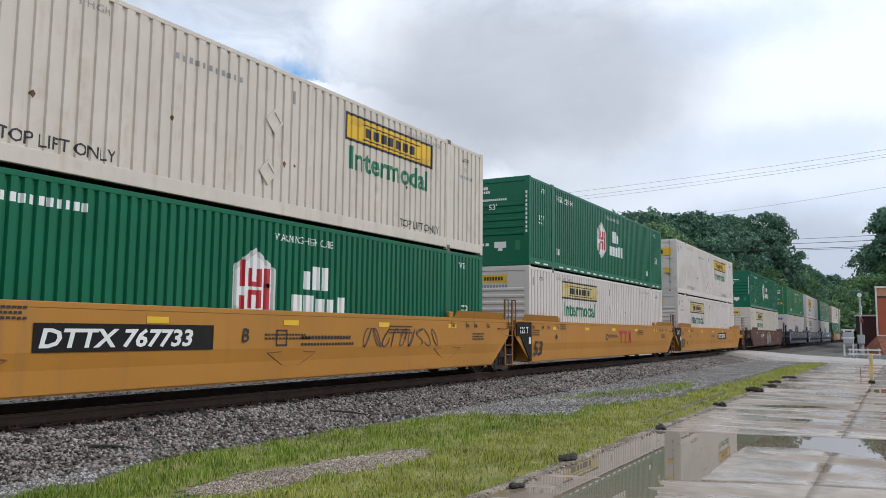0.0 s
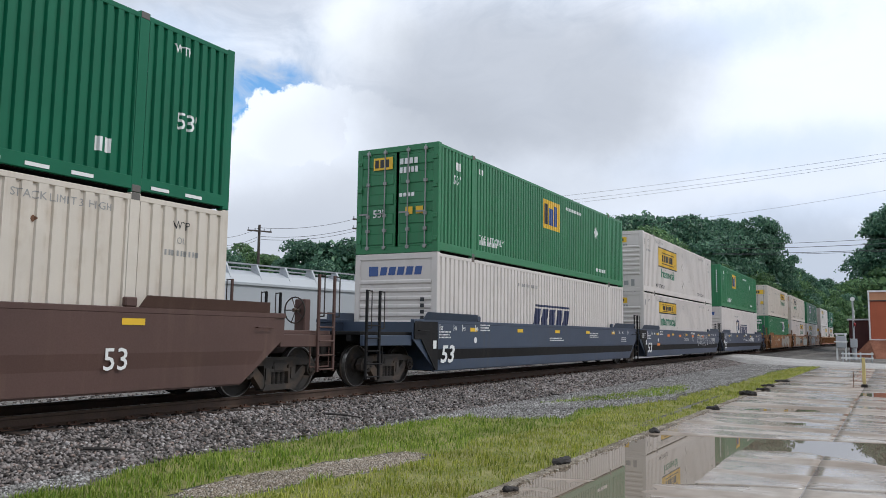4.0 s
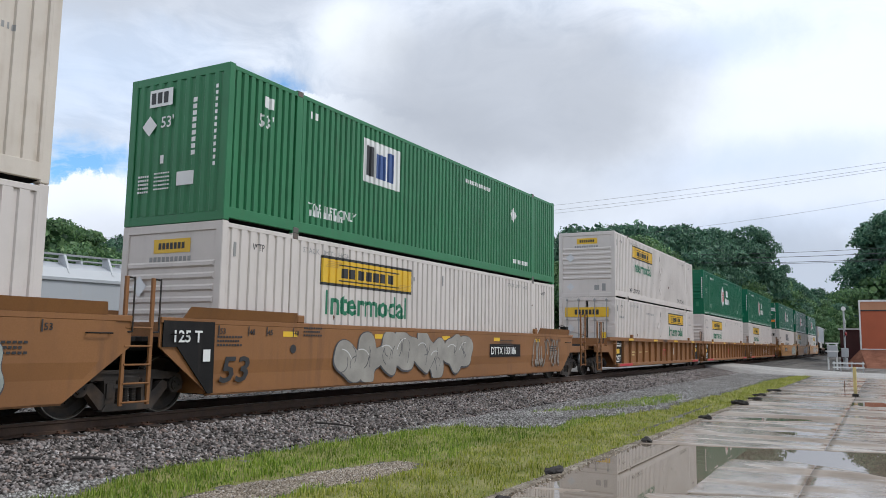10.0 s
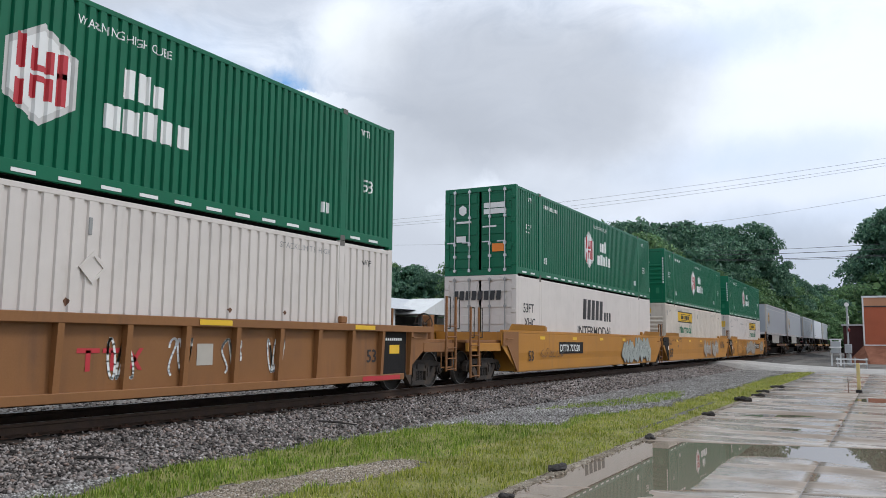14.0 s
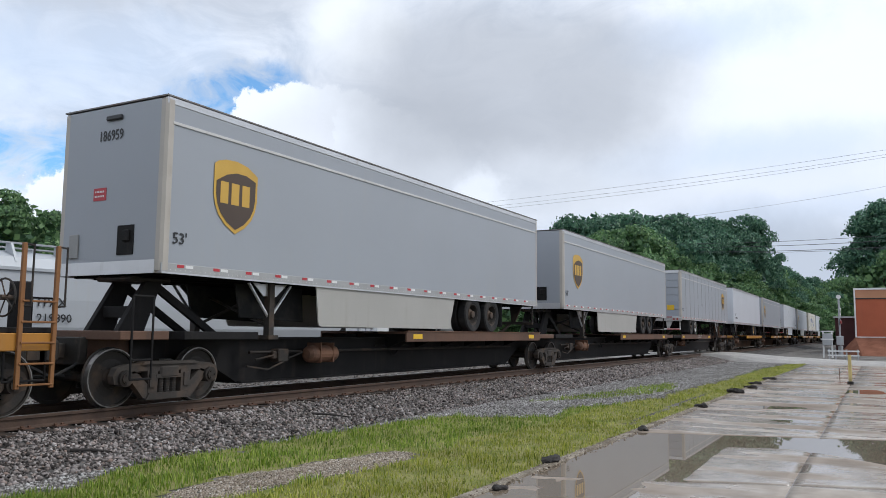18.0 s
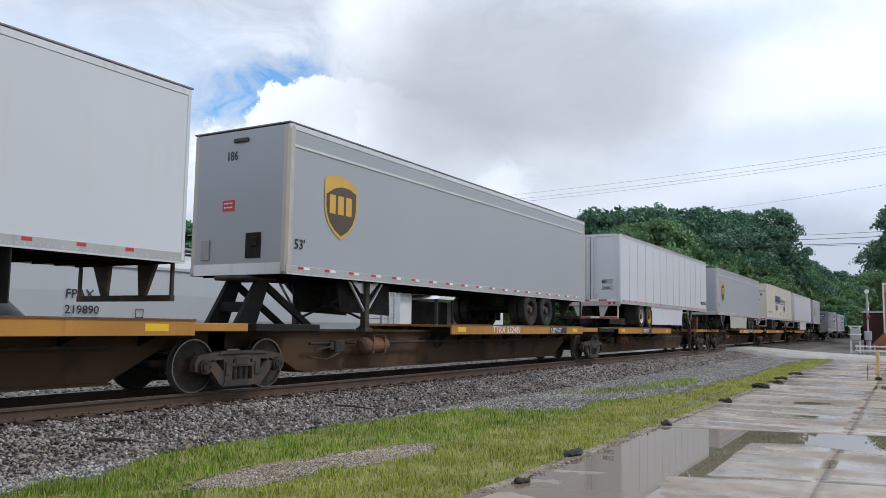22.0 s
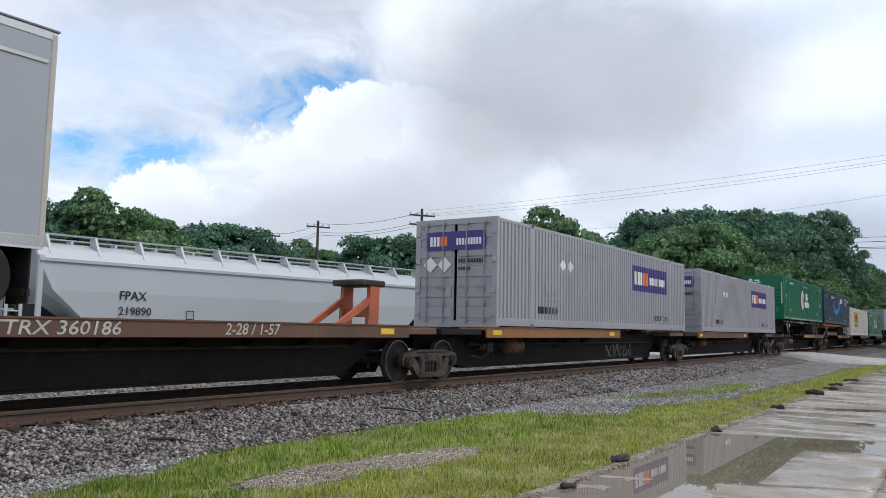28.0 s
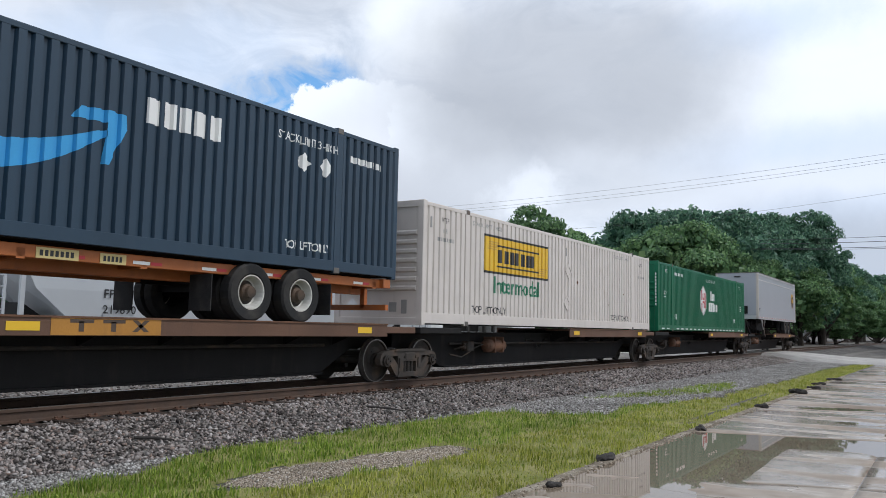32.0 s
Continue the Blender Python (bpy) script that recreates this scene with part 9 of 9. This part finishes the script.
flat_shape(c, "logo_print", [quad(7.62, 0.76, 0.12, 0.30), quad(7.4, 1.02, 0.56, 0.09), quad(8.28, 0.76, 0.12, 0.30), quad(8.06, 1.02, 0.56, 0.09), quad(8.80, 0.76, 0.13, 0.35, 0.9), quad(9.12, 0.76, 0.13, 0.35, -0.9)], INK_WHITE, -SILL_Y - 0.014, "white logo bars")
stack(171.55, white_box(10, doors=True, far=True), white_box(11, old=True, pale=True, rusty=True))
c = well(191.05, OLD, TTX_OLD, -1.40, LEN + 1.40, last=True)
numbers(c, INK_BLACK, ton="125 T")
spray_blobs(c, 3.2, 6.2, 0.30, 1.12, 45, SPRAY, SPRAY_DARK, 4)
plate_words(c, "DTTX 133186", 10.6, 0.90, 0.30, INK_WHITE, CAR_BLACK)
scrawl(c, 13.7, 2.4, 0.5, 0.85, 46, SPRAY, 0.06)
stack(191.05, white_box(12), emp_box(8, mark_x=4.25))
# three ribbed wells
RIB = "brownish-yellow ribbed well car"
for i, (x, extra) in enumerate(((214.55, "first"), (234.1, ""), (253.53, "last"))):
    c = well(x, RIB, TTX_OLD, -1.55, LEN + 1.55, ribbed=True, first=extra == "first", last=extra == "last", end_skin=TTX_OLD)
    y = -SILL_Y - 0.050
    flat_shape(c, "reflector", [quad(a, 1.43, 0.75, 0.09) for a in (1.2, 5.6, 10.0, 14.4)], INK_YELLOW, y, "yellow reflector strips")
    flat_shape(c, "data_panel", [quad(-0.52, 0.34, 1.06, 1.06), quad(LEN - 0.54, 0.34, 1.06, 1.06)], CAR_BLACK, -SILL_Y + 0.094, "black data panel")
    flat_shape(c, "data_label", [quad(-0.22, 0.86, 0.42, 0.2), quad(LEN - 0.20, 0.90, 0.42, 0.2)], INK_YELLOW, -SILL_Y + 0.090, "yellow label")
    flat_shape(c, "small_lettering", letter_bars(-0.44, 1.16, 0.9, 0.06, 10, 2) + letter_bars(-0.44, 1.26, 0.7, 0.05, 9, 3) + letter_bars(LEN - 0.46, 1.2, 0.8, 0.06, 9, 4), INK_WHITE, -SILL_Y + 0.090)
    flat_shape(c, "small_lettering", letter_bars(2.0, 0.88, 0.7, 0.06, 7, 2) + letter_bars(2.0, 0.76, 0.6, 0.06, 6, 3) + letter_bars(3.2, 0.88, 0.6, 0.05, 7, 5) + letter_bars(4.3, 0.9, 0.6, 0.05, 7, 6), INK_FADED, -SILL_Y + 0.092)
    flat_shape(c, "primer_patch", [quad(5.2, 0.72, 0.4, 0.4), quad(10.1, 0.76, 0.36, 0.36)], POST_TAN, -SILL_Y + 0.092, "pale scraped patch")
    words(c, "53", LEN - 1.12, 0.72, -SILL_Y + 0.092, 0.40, INK_BLACK, 0.004)
    words(c, "125T", -0.47, 0.50, -SILL_Y + 0.088, 0.40, INK_WHITE, 0.006)
    words(c, "48", 0.34, 1.22, -SILL_Y + 0.086, 0.14, INK_WHITE, 0.002)
    words(c, "45", 0.78, 1.2, -SILL_Y + 0.092, 0.14, INK_BLACK, 0.002)
    flat_shape(c, "primer_patch", [quad(LEN - 1.4, 0.32, 1.5, 0.10), quad(-0.1, 0.315, 2.0, 0.11)], INK_RED, -SILL_Y - 0.016, "red primer patches on the lower sill")
    if i < 2:
        plate_words(c, "DTTX 786908 C", 7.5, 1.44, 0.13, INK_BLACK, y=y)
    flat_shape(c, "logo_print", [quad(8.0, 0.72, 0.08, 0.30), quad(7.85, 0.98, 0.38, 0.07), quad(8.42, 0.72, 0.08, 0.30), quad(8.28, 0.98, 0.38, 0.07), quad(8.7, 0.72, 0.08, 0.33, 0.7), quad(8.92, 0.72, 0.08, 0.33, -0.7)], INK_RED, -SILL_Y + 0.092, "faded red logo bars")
    if i == 2:
        for k in range(4):
            scrawl(c, 8.35 + k * 1.15, 0.5, 0.6, 0.6, 60 + k, INK_WHITE, 0.04, -SILL_Y + 0.090)
stack(214.55, white_box(13, doors=True, far=True), white_box(14))
stack(234.1, white_box(15), green_box(5))
stack(253.53, white_box(16), green_box(6))
# three yellow wells with tags
c = well(276.88, "dusty yellow well car with faded tags", TTX_YELLOW, -1.40, LEN + 1.40, first=True, end_skin=TTX_OLD, reach=3.45)
words(c, "53", 0.5, 0.60, -SILL_Y - 0.012, 0.46, INK_BLACK, 0.004)
plate_words(c, "DTTX 727220", 3.3, 0.88, 0.34, INK_WHITE, CAR_BLACK)
spray_blobs(c, 10.8, 4.6, 0.34, 1.0, 51, SPRAY_TEAL, SPRAY_DARK, 5)
scrawl(c, 1.5, 2.2, 0.7, 0.3, 52, SPRAY_DARK, 0.02)
stack(276.88, prime_white_box(17), green_box(7, doors=True))
c = well(296.25, "dusty yellow well car with faded tags", TTX_YELLOW, -1.40, LEN + 1.40)
numbers(c, INK_BLACK)
spray_blobs(c, 8.9, 2.2, 0.40, 0.9, 53, SPRAY, TTX_OLD, 3)
spray_blobs(c, 11.5, 2.1, 0.36, 0.95, 54, SPRAY, TTX_OLD, 3)
scrawl(c, 14.0, 1.8, 0.9, 0.45, 55, SPRAY_DARK, 0.03)
stack(296.25, white_box(18, old=True), green_box(8))
c = well(315.65, "dusty yellow well car with grey block tags", TTX_YELLOW, -1.40, LEN + 1.40, last=True, tank=True)
numbers(c, INK_BLACK, ton="125 T")
spray_blobs(c, 2.0, 4.2, 0.35, 1.05, 56, TTX_YELLOW, SPRAY_DARK, 6)
spray_blobs(c, 6.5, 4.8, 0.35, 1.08, 57, SPRAY, SPRAY_DARK, 4)
spray_blobs(c, 14.3, 1.9, 0.4, 0.98, 58, SPRAY, SPRAY_DARK, 3)
plate_words(c, "DTTX 727220", 11.45, 0.88, 0.34, INK_WHITE, CAR_BLACK)
stack(315.65, white_box(19, doors=True, far=True), green_box(9, number="HGIU 512713"))

# spine cars: bogies along the train
SPB = "rust-brown skeleton spine car carrying a trailer"
SPY = "yellow skeleton spine car carrying a trailer"


def unit(a, b, front, label, skin, deck, **kw):
    """A platform between bogies at a and b along the train."""
    hit = kw.pop("hitch_at", None)
    ob = spine_unit(label, 0.0, round(b - a, 2), skin, [(round(p - a, 2), round(q - a, 2)) for p, q in deck], hitch_at=None if hit is None else round(hit - a, 2),
                    **{k: ((v[0], v[1] - a) if k in ("number", "gauge") and v else v) for k, v in kw.items()})
    return join(ob, a)


SHIP = "grey road trailer with a brown shield logo"
unit(337.15, 354.5, 0, SPB, SPINE_BROWN, [(344.3, 353.0)], hitch_at=337.2, first=True)
join(trailer(SHIP, TRAILER_GREY, 16.15, 2.14, 5.08, True, 11.95, (STEEL_DARK,), (1.65, 3.68, 1.30), skirt=(4.1, 10.2), number="186959"), 336.65)
unit(354.5, 373.2, 0, SPB, SPINE_BROWN, [(362.7, 371.5)], hitch_at=355.9)
join(trailer(SHIP, TRAILER_GREY, 16.15, 2.14, 5.08, True, 11.95, (STEEL_DARK,), (1.65, 3.68, 1.30), skirt=(4.1, 10.2), number="184953"), 355.35)
unit(373.2, 390.4, 0, SPB, SPINE_BROWN, [(375.2, 384.5)], hitch_at=389.3, last=True, gauge=("2-28' / 1-57'", 379.9))
join(trailer("grey road trailer with a roll-up door", TRAILER_GREY, 16.15, 2.14, 5.06, False, 3.35, (STEEL_DARK, RIM_WHITE), (14.27, 3.75, 1.2), roll_door=True, seams=1.24), 375.42)
unit(394.95, 412.35, 0, SPY, SPINE_YELLOW, [(401.5, 411.0)], hitch_at=395.3, first=True)
join(trailer("plain white road trailer", TRAILER_WHITE, 16.15, 2.16, 5.06, True, 11.9, (RIM_YELLOW, STEEL_DARK), None), 394.6)
words(TRAIN[-1][0], "53'", 0.92, 2.80, -WID / 2 - 0.008, 0.28, INK_BLACK, 0.003)
words(TRAIN[-1][0], "CTLZ231661", 0.92, 2.58, -WID / 2 - 0.008, 0.20, INK_BLACK, 0.002)
unit(412.35, 430.8, 0, SPY, SPINE_YELLOW, [(419.5, 429.0)], hitch_at=413.4, number=("TTRX 552481", 421.8), gauge=("1-28'/1-57'", 426.0))
join(trailer(SHIP, TRAILER_GREY, 16.15, 2.15, 5.08, True, 12.0, (STEEL_DARK,), (1.65, 3.68, 1.30), number="186"), 413.15)
unit(430.8, 448.9, 0, SPY, SPINE_YELLOW, [(433.2, 441.4)], hitch_at=447.6, last=True, gauge=("1-28'/1-57'", 436.5))
t = join(trailer("white road trailer with swing doors at its end", TRAILER_WHITE, 16.15, 2.22, 5.12, False, 3.62, (RIM_WHITE, RIM_YELLOW), None, seams=1.22, skirt=(4.6, 10.5)), 433.45)
words(t, "MEOZ 268621", 14.6, 2.62, -WID / 2 - 0.008, 0.24, INK_BLACK, 0.003)
words(t, "MEOZ", -0.50, 3.05, -0.012 + 0.03, 0.24, INK_BLACK, 0.003, end=True, stretch=0.72)
words(t, "268621", -0.50, 2.80, -0.012 + 0.03, 0.24, INK_BLACK, 0.003, end=True, stretch=0.72)
unit(453.5, 470.7, 0, SPY, SPINE_YELLOW, [(460.0, 469.5)], hitch_at=453.6, first=True, number=("TTRX 552260", 461.45), gauge=("1-28'/1-57'", 464.2))
join(trailer(SHIP, TRAILER_GREY, 16.15, 2.14, 5.08, True, 12.15, (STEEL_DARK,), (1.65, 3.68, 1.30), skirt=(4.1, 10.35), number="1849"), 452.75)
unit(470.7, 489.6, 0, SPY, SPINE_YELLOW, [(472.2, 482.5)], hitch_at=487.7, gauge=("ALL PURPOSE SPINE CAR", 477.6))
t = join(trailer("cream road trailer with blue discs and swing doors", TRAILER_CREAM, 16.15, 2.15, 5.15, False, 3.72, (RUSTY,), None, seams=1.0), 472.9)
ALY = -WID / 2 - 0.011
flat_shape(t, "logo_lettering", [quad(4.78 + 0.425 * i, 3.74, 0.30, 0.56, 0.16) for i in range(8)] + [quad(4.72, 3.63, 6.9, 0.05)], INK_BLUE, ALY, "blue logo bars")
flat_shape(t, "logo_lettering", letter_bars(8.30, 3.76, 3.25, 0.26, 12, 2, 0.3, 0.3), INK_GREY, ALY)
for x in (5.25, 5.91, 10.44, 11.08):
    flat_shape(t, "logo_disc", [ring(x, 3.24, 0.28, 24)], INK_BLUE, ALY, "blue disc")
flat_shape(t, "small_lettering", letter_bars(0.51, 2.72, 2.45, 0.17, 16, 3), INK_GREY, ALY)
words(t, "53'", 7.95, 2.66, ALY, 0.30, INK_BLACK, 0.001)
end_print(t, "door_logo", [quad(-0.95 + 0.17 * i, 4.42, 0.12, 0.24, 0.15) for i in range(8)] + [ring(-0.80, 4.22, 0.10, 14), ring(-0.56, 4.22, 0.10, 14), ring(0.62, 4.22, 0.10, 14), ring(0.84, 4.22, 0.10, 14)], INK_BLUE, "blue logo bars and discs", 0.012)
end_print(t, "door_logo_lettering", letter_bars(0.42, 4.44, 0.75, 0.14, 8, 1) + letter_bars(-0.95, 3.72, 1.75, 0.13, 15, 2), INK_GREY, "", 0.012)
end_print(t, "door_placard", [quad(-0.2, 3.1, 0.38, 0.3)], INK_YELLOW, "", 0.012)
unit(489.6, 506.5, 0, SPY, SPINE_YELLOW, [(491.5, 500.0)], hitch_at=505.8, last=True)
join(trailer("white road trailer with swing doors at its end", TRAILER_WHITE, 16.15, 2.16, 5.12, False, 3.6, (RIM_WHITE,), None, skirt=(4.6, 10.5)), 491.6)
unit(510.9, 528.8, 0, SPB, SPINE_BROWN, [(517.5, 527.6)], hitch_at=511.4, first=True, number=("TTRX 360186", 518.72), gauge=("2-28 / 1-57", 522.5))
t = join(trailer("short grey road trailer with a brown shield logo", TRAILER_GREY, 8.53, 2.14, 5.08, True, 7.0, (STEEL_DARK,), (1.62, 3.68, 1.32), number="367070"), 510.9)
HITCHED = TRAIN[-2][0]
hitch(HITCHED, 527.43 - 510.9, HITCH_ORANGE, STEEL_DARK, True)
unit(528.8, 547.45, 0, "rust-brown spine car carrying a container", SPINE_BROWN, [(530.9, 540.0)], deck_skin=TTX_OLD)
scrawl(TRAIN[-1][0], 12.1, 2.6, 0.30, 0.42, 71, SPRAY, 0.025, -0.405)
join(silver_box(21), 531.4, 1.25)
unit(547.45, 565.5, 0, "rust-brown spine car carrying a container", SPINE_BROWN, [(549.4, 558.9)], last=True)
join(silver_box(22), 550.12, 1.25)
unit(569.4, 585.75, 0, SPB, SPINE_BROWN, [(576.5, 585.5)], hitch_at=569.6, first=True)


def chassis(label, skin, gear, rims, plates=()):
    """Container chassis: two long beams, bolsters, legs and a tandem axle."""
    c = thing("container_chassis", label, "chassis", "trailers on the train")
    for s in (-1, 1):
        put("main_beam", shared("main_beam", skin, lambda bm, s: (box(bm, 0.3, LEN - 0.3, *sorted((s * 0.42, s * 0.58)), 1.88, 2.20, 0.01)), s), c)
        put("side_rail", shared("side_rail", skin, lambda bm, s: box(bm, 0.2, LEN - 0.2, *sorted((s * 1.02, s * 1.14)), 2.02, 2.20, 0.01), s), c)
    for x in np.arange(0.4, LEN, 1.9):
        put("cross_member", shared("cross_member", skin, lambda bm: box(bm, -0.06, 0.06, -1.14, 1.14, 2.0, 2.14)), c, at=pose(float(x), 0, 0))
    for x in (0.25, LEN - 0.25):
        put("bolster", shared("chassis_bolster", skin, lambda bm: box(bm, -0.12, 0.12, -1.25, 1.25, 2.02, 2.21, 0.01)), c, at=pose(x, 0, 0))
    running_gear(c, gear, 2.0, rims)
    landing_gear(c, 3.0, 2.0)
    put("underride_guard", shared("underride_guard_chassis", skin, lambda bm: (box(bm, -0.05, 0.05, -1.15, 1.15, 1.55, 1.67), [box(bm, -0.05, 0.05, y - 0.06, y + 0.06, 1.6, 2.05) for y in (-0.5, 0.5)])), c, at=pose(LEN - 0.1, 0, 0))
    flat_shape(c, "reflector", [quad(float(x), 2.06, 0.3, 0.05) for x in np.arange(0.6, LEN - 0.6, 1.3)], INK_WHITE, -1.146, "white reflector strips")
    flat_shape(c, "reflector", [quad(float(x), 2.06, 0.2, 0.05) for x in np.arange(0.92, LEN - 0.6, 1.3)], INK_RED, -1.146, "red reflector strips")
    for x, wide in plates:
        put("number_plate", shared("number_plate", INK_FADED, lambda bm, w: box(bm, 0, w, -0.008, 0, 0, 0.15, 0.003), wide), c, "pale plate with small dark print", at=pose(x, -1.1465, 2.025))
        flat_shape(c, "plate_lettering", letter_bars(x + 0.05, 2.06, wide - 0.1, 0.08, int(wide * 12), 3, 0.35), INK_BLACK, -1.1565)
    for x in (gear - 1.5, gear + 1.45):
        for s in (-1, 1):
            put("mud_flap", shared("mud_flap_chassis", RUBBER, lambda bm, s: box(bm, -0.01, 0.01, *sorted((s * 0.75, s * 1.28)), 1.40, 2.0), s), c, at=pose(x, 0, 0))
    return c


flat_shape(TRAIN[-1][0], "small_lettering", letter_bars(7.95, 1.04, 2.3, 0.15, 10, 4, 0.4), SPRAY, -1.3215)
flat_shape(TRAIN[-1][0], "paint_patch", [quad(10.4, 1.0, 0.5, 0.235), quad(11.1, 1.0, 0.45, 0.235)], SPINE_YELLOW, -1.3205, "yellow paint patch on the deck edge")
join(chassis("black steel container chassis", CAR_BLACK, 12.3, (STEEL_DARK,), ((6.55, 0.62), (7.7, 0.4))), 569.14)
join(green_box(23), 569.14, 2.215)
unit(585.75, 603.6, 0, SPB, SPINE_BROWN, [(594.0, 602.4)], hitch_at=587.2)
DECK = TRAIN[-1][0]
flat_shape(DECK, "paint_patch", [quad(9.15, 1.0, 1.75, 0.235)], SPINE_YELLOW, -1.3205, "yellow paint patch on the deck edge")
flat_shape(DECK, "logo_print", [quad(x - 0.7, z, w, h, k) for x, z, w, h, k in ((10.25, 1.05, 0.08, 0.14, 0), (10.12, 1.17, 0.36, 0.05, 0), (10.75, 1.05, 0.08, 0.14, 0), (10.62, 1.17, 0.36, 0.05, 0), (11.1, 1.05, 0.09, 0.17, 1.2), (11.3, 1.05, 0.09, 0.17, -1.2))], INK_BROWN, -1.3225)
join(chassis("orange steel container chassis", ORANGE, 12.6, (RIM_WHITE,), ((8.2, 0.62), (9.15, 0.43))), 586.52)
join(navy_box(24), 586.52, 2.215)
unit(603.6, 620.6, 0, "rust-brown spine car carrying a container", SPINE_BROWN, [(612.0, 619.4)])
join(white_box(25, big=True), 603.7, 1.25)
unit(620.6, 638.2, 0, "rust-brown spine car carrying a container", SPINE_BROWN, [(629.0, 637.0)])
join(green_box(26), 621.0, 1.25)
unit(638.2, 654.0, 0, SPB, SPINE_BROWN, [(646.0, 653.0)], hitch_at=641.6, last=True)
join(trailer(SHIP, TRAILER_GREY, 14.0, 2.14, 5.05, True, 10.2, (STEEL_DARK,), (12.6, 3.75, 1.1)), 641.2)


def motions():
    """The train runs by on its track, every wheelset turning."""
    times = [i * 0.5 for i in range(65)]
    for ob, x, z in TRAIN:
        walk(ob, [(t, pose(x - run(t), TRACK_Y, z)) for t in times])
    turns = [(f / FPS, -run(f / FPS) / WHEEL_R) for f in range(int(32 * FPS) + 1)]
    for dx in (-0.89, 0.89):
        same = [w for w, d in WHEELSETS if d == dx]
        rows = [(t, Matrix.Translation((dx, 0, WHEEL_R)) @ Matrix.Rotation(a, 4, "Y")) for t, a in turns]
        walk(same[0], rows)
        keys = same[0].animation_data
        for w in same[1:]:
            w.rotation_mode = "QUATERNION"
            w.animation_data_create()
            w.animation_data.action = keys.action
            w.animation_data.action_slot = keys.action_slot


motions()
